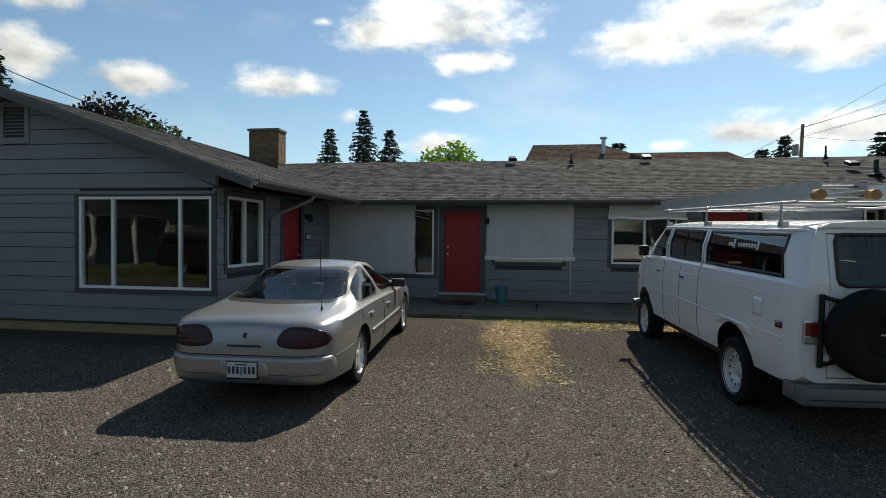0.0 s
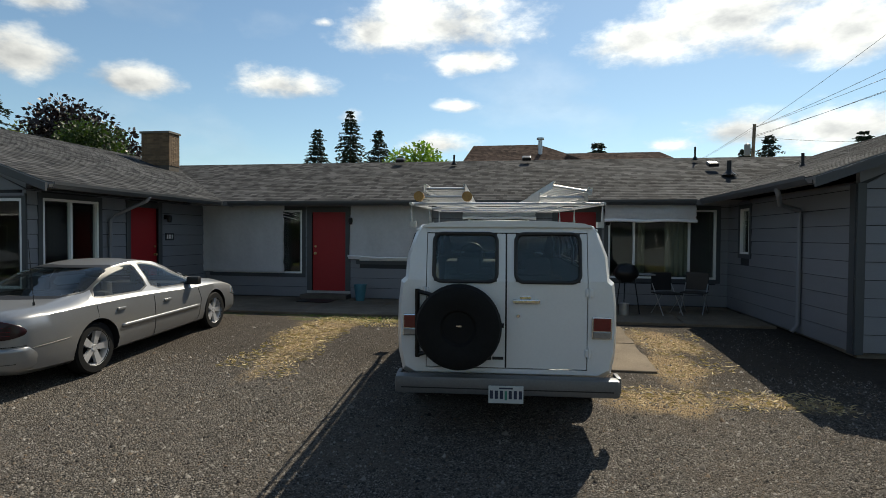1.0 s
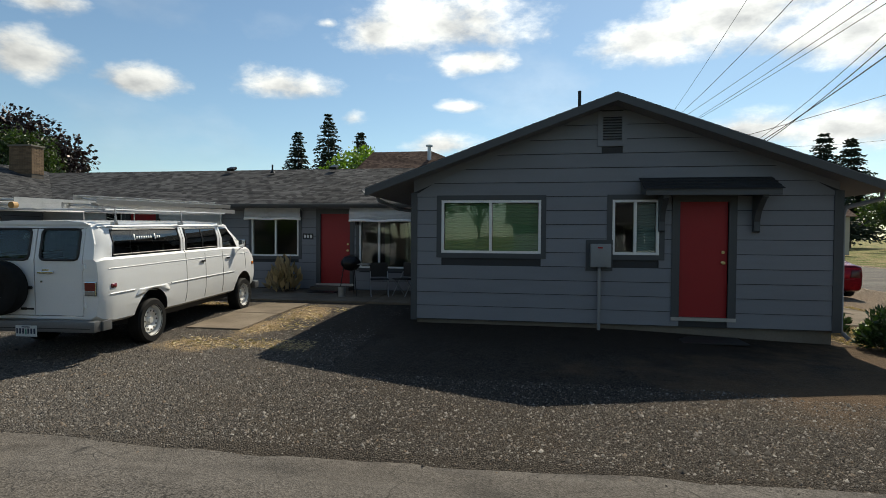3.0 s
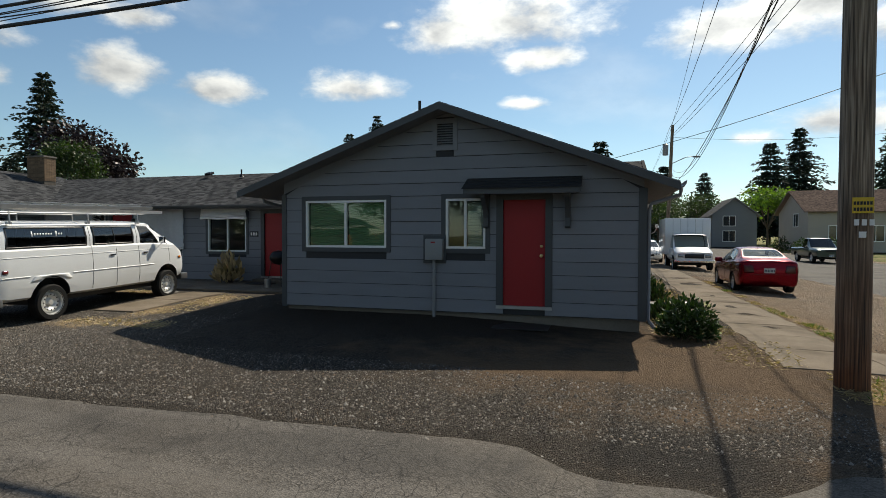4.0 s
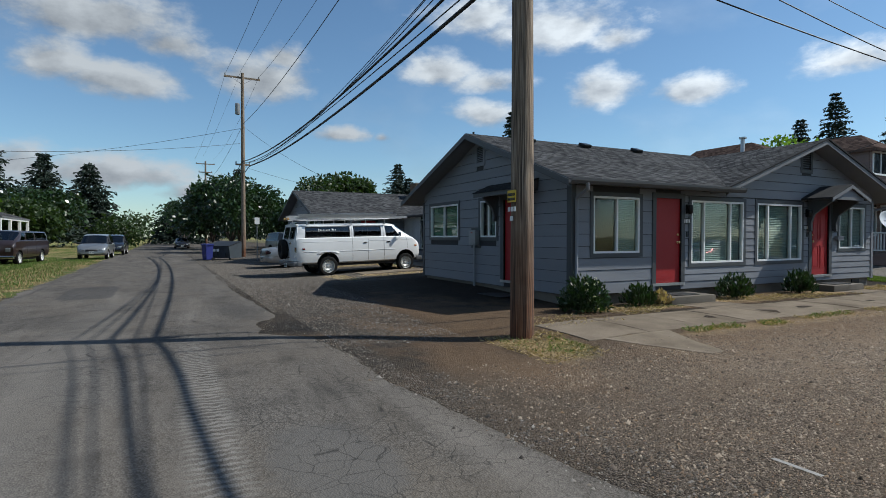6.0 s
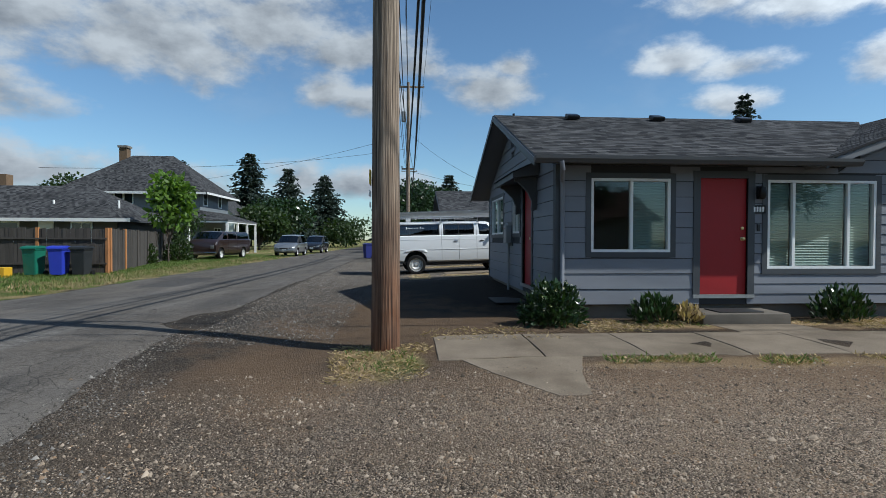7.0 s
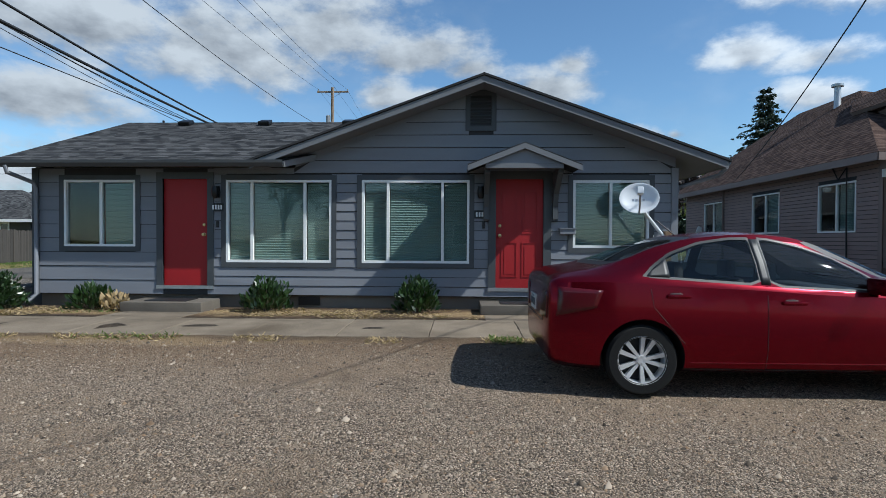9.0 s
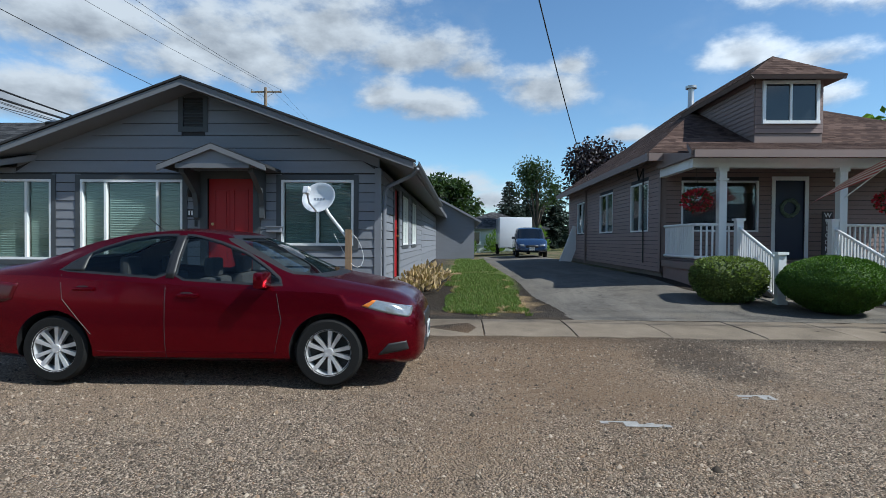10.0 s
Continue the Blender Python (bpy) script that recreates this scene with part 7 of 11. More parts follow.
# wall lamps, letter boxes, bells
for x, y, s in ((15.2, 12.0, 1), (15.2, 16.86, 1)):
    bm = bmesh.new()
    box(bm, x, x + 0.03, y - 0.05, y + 0.05, 2.05, 2.27, bevel=0.01)
    lathe(bm, [(0, 0.10), (0.05, 0.08), (0.062, 0.0), (0.055, -0.1), (0.03, -0.13), (0, -0.13)], 12, Matrix.Translation((x + 0.10, y, 2.17)))
    part("wall_lamp", bm, black_metal, apt, "black wall lantern", 40)
for x, y in ((-1.0, 13.36), (-4.98, 11.75), (5.22, 13.36)):
    bm = bmesh.new()
    lathe(bm, [(0, 0.09), (0.05, 0.07), (0.06, 0.0), (0.045, -0.09), (0, -0.10)], 12, Matrix.Translation((x + (0.1 if x < -4 else 0), y - (0 if x < -4 else 0.08), 2.2)))
    box(bm, x - 0.02, x + 0.04, y - 0.04, y + 0.04, 2.18, 2.28)
    part("wall_lamp", bm, black_metal, apt, "black wall lantern", 40)
bm = bmesh.new()
box(bm, 15.2, 15.30, 18.28, 18.56, 1.40, 1.50, bevel=0.01), box(bm, 15.2, 15.32, 18.27, 18.57, 1.50, 1.515)
part("letter_box", bm, siding, apt, "grey letter box")
for y in (12.0, 16.92):
    bm = bmesh.new()
    box(bm, 15.19, 15.215, y - 0.025, y + 0.025, 1.50, 1.62, bevel=0.006)
    part("door_bell", bm, black_plastic, apt)

# meter box and conduit on the street gable
bm = bmesh.new()
box(bm, 11.06, 11.52, 8.455, 8.49, 1.20, 1.75)
mb = tagged(part("meter_box", bm, trim_dark, None), "grey meter box with a conduit on the siding", "meter box")
bm = bmesh.new()
box(bm, 11.13, 11.48, 8.33, 8.455, 1.27, 1.68, bevel=0.012)
cv = part("cover", bm, meter_grey, mb, "grey enamel cover", 40)
bm = bmesh.new()
box(bm, 11.25, 11.34, 8.325, 8.33, 1.60, 1.625)
part("sticker", bm, red_paint, cv)
bm = bmesh.new()
tube(bm, [(11.29, 8.42, 1.27), (11.29, 8.42, 0.1)], 0.03, 10)
part("conduit", bm, meter_grey, mb)

# roof furniture
for x, y, z in ((-0.49, 16.5, 4.1), (3.32, 16.5, 4.1), (8.13, 15.4, 3.72)):
    bm = bmesh.new()
    vs = box(bm, -0.13, 0.13, -0.14, 0.14, 0, 0.1, bevel=0.03)
    bmesh.ops.transform(bm, matrix=Matrix.Translation((x, y, z)) @ Matrix.Rotation(0.36, 4, "X"), verts=bm.verts)
    part("roof_vent", bm, black_metal, apt, "black slant-back roof vent")
for y in (9.74, 11.71, 13.76):
    bm = bmesh.new()
    box(bm, -0.14, 0.14, -0.14, 0.14, 0, 0.1, bevel=0.03)
    bmesh.ops.transform(bm, matrix=Matrix.Translation((11.95, y, 4.09)) @ Matrix.Rotation(0.36, 4, "Y"), verts=bm.verts)
    part("roof_vent", bm, black_metal, apt, "black slant-back roof vent")
for x, y, z, h, r in ((1.2, 16.2, 3.95, 0.28, 0.03), (7.95, 16.3, 4.0, 0.36, 0.025), (8.32, 14.74, 3.40, 0.36, 0.055), (8.9, 12.3, 3.25, 0.32, 0.03), (10.93, 8.6, 4.0, 0.42, 0.03)):
    bm = bmesh.new()
    tube(bm, [(x, y, z), (x, y, z + h)], r, 10)
    lathe(bm, [(r * 3.2, 0.0), (r * 1.3, 0.09), (r * 1.1, 0.12)], 12, Matrix.Translation((x, y, z)))
    part("vent_pipe", bm, black_metal, apt, "plumbing vent pipe", 40)

timber_pale = material("pale_timber", (0.24, 0.18, 0.09), 0.8, vary=0.2, scale=4)
# chimney of thin brown bricks
ch = part("chimney", made(box, -8.16, -7.26, 15.05, 15.53, 3.2, 4.86), mortar, apt, "square chimney of thin brown bricks")
bx = bmesh.new()
bl, bh, bd = 0.19, 0.052, 0.02
me_x = bpy.data.meshes.new("brick")
box(bx, 0, bl, 0, bd, 0, bh)
bx.to_mesh(me_x), bx.free()
me_x.materials.append(brick_mat)
for k in range(17):
    z = 3.90 + k * 0.057
    off = 0.0 if k % 2 else 0.1
    for face in ("s", "e"):
        span = 0.90 if face == "s" else 0.48
        u = -off
        while u < span - 0.02:
            b = new("brick", me_x)
            b.parent = ch
            w = min(u + bl, span) - max(u, 0)
            m = pose(-8.16 + max(u, 0), 15.05 - 0.014, z) if face == "s" else pose(-7.26 + 0.014, 15.05 + max(u, 0), z, 0, 0, 90)
            b.matrix_basis = m @ Matrix.Diagonal((w / bl, 1, 1, 1))
            u += 0.2
bm = bmesh.new()
box(bm, -8.2, -7.22, 15.0, 15.57, 4.86, 4.92)
part("chimney_cap", bm, concrete_dark, ch)

# sheets hung over the windows, and rolled shades
def hanging(name, label, x0, x1, z0, z1, y, sag=0.03, torn=0.0, mat=None, bell=0.0):
    bm, g = bmesh.new(), {}
    nx, nz = 48, 30
    for i in range(nx + 1):
        for j in range(nz + 1):
            u, v = i / nx, j / nz
            w = noise.noise((x0 + u * 5, v * 2.2, y)) * sag + noise.noise((u * 17, v * 6, y + 3)) * sag * 0.25
            edge = x1 + (0.03 * noise.noise((v * 9, 1, 0)) - torn * v * 0.4)
            g[i, j] = bm.verts.new((x0 + u * (edge - x0) - (1 - v) * 0 + 0.03 * (1 - v) * (-1 if u < 0.1 else 0), y - 0.03 + w - bell * math.sin(math.pi * v) * 0.1, z0 + v * (z1 - z0) + 0.012 * noise.noise((u * 8, v, 7)) * (1 - v)))
    for i in range(nx):
        for j in range(nz):
            bm.faces.new((g[i, j], g[i + 1, j], g[i + 1, j + 1], g[i, j + 1])).smooth = True
    r = bmesh.ops.solidify(bm, geom=bm.faces[:], thickness=0.006)
    return solid(name, bm, mat or tarp_white, label, "window cover")


s1 = hanging("window_sheet", "white sheet with torn edge stapled over a window", -5.33, -2.78, 0.87, 2.60, 13.34, 0.035)
for k in range(9):
    # shreds at the torn corner
    bm = bmesh.new()
    z = 2.44 - k * 0.022
    vs = [bm.verts.new(q) for q in ((-2.80, 13.30, z), (-2.80, 13.30, z + 0.016), (-2.42 + 0.07 * math.sin(k * 2.1), 13.29, z - 0.05 + 0.03 * math.sin(k * 3)), (-2.45 + 0.07 * math.sin(k * 2.1), 13.29, z - 0.06 + 0.03 * math.sin(k * 3)))]
    bm.faces.new(vs)
    r = bmesh.ops.solidify(bm, geom=bm.faces[:], thickness=0.004)
    part("shred", bm, tarp_white if k % 3 == 0 else black_plastic, s1)
s2 = hanging("window_sheet", "white sheet hung over a window, rolled at its hem", -1.0, 1.06, 1.30, 2.58, 13.33, 0.03)
for k in range(3):
    bm = bmesh.new()
    pts = [(-1.04 + 2.14 * i / 14, 13.24 - 0.02 * k, 1.27 + 0.028 * k - 0.045 * math.sin(math.pi * i / 14) * (1 + 0.4 * k) * 0.5 + 0.012 * noise.noise((i * 0.7, k, 0))) for i in range(15)]
    tube(bm, pts, 0.022, 8)
    part("rolled_hem", bm, tarp_white, s2, smooth_angle=60)
s3 = hanging("rolled_shade", "rolled-up white roller shade over a window", 1.86, 3.56, 2.30, 2.58, 13.24, 0.03, bell=0.4)
s4 = hanging("rolled_shade", "white roller shade half lowered over a window", 5.12, 7.06, 2.23, 2.57, 13.0, 0.03, bell=0.5)
for ob_, x0, x1, y, z in ((s3, 1.84, 3.58, 13.18, 2.27), (s4, 5.10, 7.08, 12.94, 2.21)):
    bm = bmesh.new()
    tube(bm, [(x0 + (x1 - x0) * i / 10, y, z + 0.012 * math.sin(i * 1.1)) for i in range(11)], 0.035, 10)
    part("roll", bm, tarp_white, ob_, smooth_angle=60)
    bm = bmesh.new()
    for x in (x0 + 0.04, x1 - 0.04):
        tube(bm, [(x, y + 0.03, z + 0.32), (x, 13.40, 2.50)], 0.012, 6)
    part("shade_bracket", bm, metal_grey, ob_)
bm = bmesh.new()
tube(bm, [(1.0, 13.3, 1.3), (1.01, 13.32, 0.45)], 0.004, 5)
part("pull_cord", bm, letter_white, s2)
# pale curtains behind the wide window
for x0, x1 in ((6.55, 7.05), (5.95, 6.10)):
    bm, g = bmesh.new(), {}
    for i in range(31):
        for j in range(2):
            u = i / 30
            g[i, j] = bm.verts.new((x0 + u * (x1 - x0), 13.60 + 0.035 * math.sin(u * 30), 0.95 + j * 1.5))
    for i in range(30):
        bm.faces.new((g[i, 0], g[i + 1, 0], g[i + 1, 1], g[i, 1])).smooth = True
    solid("curtain", bm, material("cream_curtain", (0.34, 0.33, 0.24), 0.85, vary=0.1, scale=2), "pale yellow pleated curtain behind the glass", "curtain")

# steps and mats at the doors
for y0, y1 in ((10.62, 12.06), (16.85, 18.32)):
    bm = bmesh.new()
    vs = box(bm, 15.19, 15.95, y0, y1, -0.05, 0.19, bevel=0.025)
    for v in bm.verts:
        v.co += Vector((noise.noise(v.co * 3), noise.noise(v.co * 3 + Vector((9, 0, 0))), 0)) * 0.015
    solid("door_step", bm, concrete_step, "low worn concrete door step", "step", "door steps", smooth_angle=40)
    bm = bmesh.new()
    box(bm, 15.35, 15.80, y0 + 0.35, y1 - 0.35, 0.191, 0.206, bevel=0.004)
    solid("doormat", bm, black_plastic, "dark rubber doormat on the step", "doormat", "doormats")
for x0, x1 in ((-2.1, -1.1), (4.05, 5.0)):
    bm = bmesh.new()
    box(bm, x0 - 0.1, x1 + 0.1, 12.95, 13.36, 0.25, 0.36, bevel=0.015)
    solid("door_step", bm, concrete_step, "shaded concrete door step", "step", "door steps")
    bm = bmesh.new()
    box(bm, x0 + 0.1, x1 - 0.1, 12.3, 12.8, 0.262, 0.275)
    solid("doormat", bm, black_plastic, "dark doormat on the patio", "doormat", "doormats")
bm = bmesh.new()
box(bm, 12.55, 13.55, 7.75, 8.4, gz(13, 8) + 0.002, gz(13, 8) + 0.02, bevel=0.004)
solid("doormat", bm, black_plastic, "dark rubber doormat on the gravel under the door", "doormat", "doormats")
# drip band and timber edging on the west gable
w_w.strip("drip_band", siding, 0.0, 7.57, 2.475, 2.52, 0.05)
bm = bmesh.new()
box(bm, -12.6, -5.0, 8.12, 8.22, 0.05, 0.27)
part("edging_board", bm, timber_pale, apt, "pale timber edging board")
# crawl-space vents low in the east wall
for y in (13.7, 19.6):
    bm = bmesh.new()
    box(bm, 15.10, 15.125, y - 0.2, y + 0.2, 0.07, 0.22)
    part("crawl_vent", bm, black_plastic, apt)
# blue pot by the door
bm = bmesh.new()
lathe(bm, [(0, 0), (0.10, 0), (0.155, 0.36), (0.165, 0.40), (0.15, 0.40), (0.10, 0.06), (0, 0.05)], 20, Matrix.Translation((-0.62, 12.9, gz(-0.6, 12.9) + 0.05)))
solid("plant_pot", bm, material("blue_pot_glaze", (0.05, 0.17, 0.22), 0.4, vary=0.15, scale=8), "tall empty blue plastic pot on the patio", "pot", smooth_angle=40)


def grill():
    z0 = gz(5.9, 12.0) + 0.05
    g = thing("barbecue_grill", "black kettle barbecue on a small stand", "barbecue", at=(5.45, 12.1, z0))
    bm = bmesh.new()
    lathe(bm, [(0, 0.62), (0.16, 0.66), (0.25, 0.78), (0.26, 0.84), (0.25, 0.88), (0.17, 1.0), (0, 1.05)], 20)
    part("kettle", bm, black_metal, g, smooth_angle=40)
    bm = bmesh.new()
    box(bm, 0.24, 0.55, -0.2, 0.2, 0.80, 0.825, bevel=0.008)
    part("side_shelf", bm, meter_grey, g)
    for x, y in ((-0.18, -0.18), (0.18, -0.18), (0.0, 0.2)):
        bm = bmesh.new()
        tube(bm, [(x * 0.8, y * 0.8, 0.72), (x * 1.3, y * 1.3, 0)], 0.012, 8)
        part("leg", bm, black_metal, g)
    bm = bmesh.new()
    lathe(bm, [(0, 0), (0.09, 0), (0.10, 0.24), (0.09, 0.24), (0.08, 0.02), (0, 0.02)], 16, Matrix.Translation((5.35, 11.7, z0)))
    solid("metal_bucket", bm, metal_grey, "small metal bucket on the patio", "bucket", smooth_angle=40)
    for i, (x, y, t) in enumerate(((6.25, 12.0, 20), (6.85, 12.25, -30))):
        c = thing("patio_chair", "black folding chair on the patio", "chair", "patio chairs", at=(x, y, z0), turn=t)
        bm = bmesh.new()
        box(bm, -0.23, 0.23, -0.22, 0.22, 0.42, 0.45, bevel=0.01)
        part("seat", bm, black_plastic, c)
        bm = bmesh.new()
        box(bm, -0.23, 0.23, 0.20, 0.23, 0.48, 0.85, bevel=0.01)
        part("backrest", bm, black_plastic, c)
        for sx in (-0.22, 0.22):
            for a, b in ((-0.22, 0.22), (0.22, -0.2)):
                bm = bmesh.new()
                tube(bm, [(sx, a, 0), (sx, b * 0.9, 0.62 if b > 0 else 0.44)], 0.011, 6)
                part("leg", bm, metal_grey, c)


grill()


def dish():
    d = thing("satellite_dish", "white satellite dish on a mast beside the window", "satellite dish")
    m = Matrix.Translation((15.97, 19.46, 1.98)) @ Vector((0.93, -0.25, 0.30)).to_track_quat("Z", "Y").to_matrix().to_4x4()
    bm = bmesh.new()
    lathe(bm, [(0, -0.03), (0.12, -0.022), (0.24, 0.01), (0.31, 0.045), (0.315, 0.05), (0.305, 0.052), (0.24, 0.02), (0.12, -0.01), (0, -0.016)], 30, m @ Matrix.Diagonal((1.0, 0.86, 1, 1)))
    part("reflector", bm, white_paint, d, "white oval reflector", 60)
    for k in range(4):
        bm = bmesh.new()
        vs = box(bm, -0.11 + k * 0.055, -0.075 + k * 0.055, -0.03, 0.01, -0.012, -0.008, m)
        part("logo_bar", bm, metal_grey, d)
    bm = bmesh.new()
    tube(bm, [m @ Vector((0, -0.26, 0.0)), m @ Vector((0, -0.20, 0.30)), m @ Vector((0, -0.05, 0.42))], 0.016, 8)
    part("feed_arm", bm, metal_grey, d)
    bm = bmesh.new()
    box(bm, -0.05, 0.05, -0.09, 0.03, 0.38, 0.48, m, bevel=0.015)
    part("feed_horn", bm, white_paint, d)
    bm = bmesh.new()
    tube(bm, [(15.95, 19.48, 1.95), (15.92, 19.60, 1.72), (15.92, 19.92, 1.32), (15.92, 19.95, 1.2)], 0.03, 10)
    part("mast_arm", bm, white_paint, d, smooth_angle=40)
    bm = bmesh.new()
    box(bm, 15.87, 15.97, 19.90, 20.0, -0.1, 1.45)
    part("post", bm, timber, d, "weathered timber post")
    bm = bmesh.new()
    pts = [(15.92 + 0.05 * math.sin(a * 3), 19.95 + 0.25 * math.sin(a), 1.1 + 0.3 * math.cos(a * 1.3)) for a in [k * 0.35 for k in range(14)]]
    tube(bm, pts, 0.004, 5)
    part("cable", bm, letter_white, d)


timber = material("weathered_timber", (0.20, 0.13, 0.075), 0.85, vary=0.3, scale=6, fine=70, bump=0.4, bump_scale=40, stretch=(6, 6, 0.6))
dish()

# ---- poles and wires ----
def pole_material():
    m = bpy.data.materials.new("pole_wood")
    m.use_nodes = True
    n, l = m.node_tree.nodes, m.node_tree.links
    b = n["Principled BSDF"]
    b.inputs["Roughness"].default_value = 0.85
    geo, mp = n.new("ShaderNodeNewGeometry"), n.new("ShaderNodeMapping")
    mp.inputs["Scale"].default_value = (52, 52, 1.3)
    l.new(geo.outputs["Position"], mp.inputs[0])
    a, c, e = n.new("ShaderNodeTexNoise"), n.new("ShaderNodeTexNoise"), n.new("ShaderNodeTexNoise")
    a.inputs["Scale"].default_value, a.inputs["Detail"].default_value = 1.0, 7
    l.new(mp.outputs[0], a.inputs["Vector"])
    c.inputs["Scale"].default_value, c.inputs["Detail"].default_value = 2.2, 5
    l.new(geo.outputs["Position"], c.inputs["Vector"])
    e.inputs["Scale"].default_value = 4
    l.new(mp.outputs[0], e.inputs["Vector"])
    r = n.new("ShaderNodeValToRGB")
    el = r.color_ramp.elements
    el[0].position, el[0].color = 0.30, (0.030, 0.021, 0.015, 1)
    el[1].position, el[1].color = 0.66, (0.34, 0.27, 0.20, 1)
    q = el.new(0.5)
    q.color = (0.185, 0.138, 0.098, 1)
    l.new(a.outputs["Fac"], r.inputs[0])
    # creosote and rust-brown towards the foot, grey weather above: patches by noise and height
    s = n.new("ShaderNodeSeparateXYZ")
    l.new(geo.outputs["Position"], s.inputs[0])
    mr = n.new("ShaderNodeMapRange")
    mr.inputs["From Min"].default_value, mr.inputs["From Max"].default_value = -0.1, 2.4
    l.new(s.outputs[2], mr.inputs["Value"])
    ad = n.new("ShaderNodeMath")
    ad.operation, ad.use_clamp = "MULTIPLY_ADD", True
    l.new(c.outputs["Fac"], ad.inputs[0])
    ad.inputs[1].default_value = 0.9
    sb = n.new("ShaderNodeMath")
    sb.operation = "SUBTRACT"
    l.new(mr.outputs[0], sb.inputs[0])
    sb.inputs[1].default_value = 0.45
    l.new(sb.outputs[0], ad.inputs[2])
    mx = n.new("ShaderNodeMix")
    mx.data_type, mx.blend_type = "RGBA", "MULTIPLY"
    mx.inputs[0].default_value = 1.0
    tone = n.new("ShaderNodeMix")
    tone.data_type = "RGBA"
    tone.inputs[6].default_value, tone.inputs[7].default_value = (0.55, 0.26, 0.13, 1), (1.0, 1.0, 1.0, 1)
    l.new(ad.outputs[0], tone.inputs[0])
    l.new(r.outputs[0], mx.inputs[6])
    l.new(tone.outputs[2], mx.inputs[7])
    l.new(mx.outputs[2], b.inputs["Base Color"])
    bp = n.new("ShaderNodeBump")
    bp.inputs["Strength"].default_value, bp.inputs["Distance"].default_value = 0.9, 0.02
    l.new(a.outputs["Fac"], bp.inputs["Height"])
    l.new(bp.outputs[0], b.inputs["Normal"])
    return m


pole_wood = pole_material()
wire_mat = material("black_wire", (0.012, 0.012, 0.013), 0.6, vary=0.1, bump=0.0)
yellow_sign = material("yellow_sign", (0.60, 0.40, 0.02), 0.5, vary=0.1, scale=8, bump=0.0)


def utility_pole(label, base, top, r0, r1, arms, group="utility poles"):
    t = thing("utility_pole", label, "utility pole", group)
    bm = bmesh.new()
    n, k = 26, 24
    rings = []
    for i in range(n + 1):
        f = i / n
        c = Vector(base).lerp(Vector(top), f)
        r = r0 + (r1 - r0) * f
        rings.append([bm.verts.new(c + Vector((math.cos(a), math.sin(a), 0)) * (r * (1 + 0.02 * noise.noise((math.cos(a) * 2, math.sin(a) * 2, c.z * 0.4))))) for a in [2 * math.pi * q / k for q in range(k)]])
    for a, b in zip(rings, rings[1:]):
        for q in range(k):
            bm.faces.new((a[q], a[(q + 1) % k], b[(q + 1) % k], b[q]))
    bm.faces.new(rings[-1]), bm.faces.new(rings[0][::-1])
    part("shaft", bm, pole_wood, t, smooth_angle=60)
    for z, half, ang, drop in arms:
        c = Vector(base).lerp(Vector(top), (z - base[2]) / (top[2] - base[2]))
        d = Vector((math.cos(radians(ang)), math.sin(radians(ang)), 0))
        bm = bmesh.new()
        m = Matrix.Translation(c) @ Matrix.Rotation(radians(ang), 4, "Z")
        box(bm, -half, half, 0.10, 0.20, -0.06, 0.06, m)
        arm = part("crossarm", bm, pole_wood, t)
        for s in (-1, 1):
            bm = bmesh.new()
            tube(bm, [m @ Vector((s * half * 0.55, 0.1, -0.06)), m @ Vector((0, 0.1, -0.5))], 0.015, 6)
            part("brace", bm, metal_grey, arm)
            bm = bmesh.new()
            lathe(bm, [(0, 0.0), (0.03, 0), (0.05, 0.06), (0.035, 0.1), (0.05, 0.14), (0, 0.18)], 10, m @ Matrix.Translation((s * half * 0.93, 0.15, 0.06)))
            part("insulator", bm, meter_grey, arm)
    return t


near = utility_pole("tall weathered wooden utility pole at the street corner", (17.29, 5.74, -0.3), (17.27, 5.74, 13.3), 0.182, 0.125, ((12.9, 1.2, 90, 0), (5.78, 0.45, 90, 0)))
bm = bmesh.new()
box(bm, 17.18, 17.39, 5.542, 5.556, 2.02, 2.20)
sg = part("sign", bm, yellow_sign, near, "yellow metal pole tag")
for j in range(2):
    for k in range(6):
        bm = bmesh.new()
        x0 = 17.19 + k * 0.032
        box(bm, x0, x0 + 0.023, 5.538, 5.542, 2.115 - j * 0.07, 2.155 - j * 0.07)
        part("bar", bm, plate_black, sg)
for k in range(3):
    bm = bmesh.new()
    box(bm, 17.20 + k * 0.075, 17.245 + k * 0.075, 5.535, 5.548, 1.88, 1.95)
    part("bar", bm, letter_white, near)
bm = bmesh.new()
box(bm, 17.25, 17.32, 5.54, 5.552, 1.74, 1.81)
part("tag", bm, letter_white, near)
farp = utility_pole("utility pole with crossarms beside the dumpster", (-18.1, 6.1, -0.3), (-18.0, 6.1, 13.4), 0.17, 0.11, ((13.1, 1.25, 90, 0), (6.8, 0.5, 90, 0)))
bm = bmesh.new()
lathe(bm, [(0, 0), (0.16, 0), (0.17, 0.05), (0.17, 0.75), (0.1, 0.82), (0, 0.84)], 16, Matrix.Translation((-18.05, 5.75, 10.4)))
part("transformer", bm, meter_grey, farp, smooth_angle=40)
p3 = utility_pole("leaning utility pole with a transformer and a street lamp", (19.3, 43.5, -0.3), (19.65, 43.5, 10.2), 0.16, 0.11, ((5.6, 0.7, 0, 0),))
bm = bmesh.new()
lathe(bm, [(0, 0), (0.2, 0), (0.21, 0.05), (0.21, 0.8), (0.1, 0.88), (0, 0.9)], 16, Matrix.Translation((19.15, 43.4, 7.9)))
part("transformer", bm, meter_grey, p3, smooth_angle=40)
bm = bmesh.new()
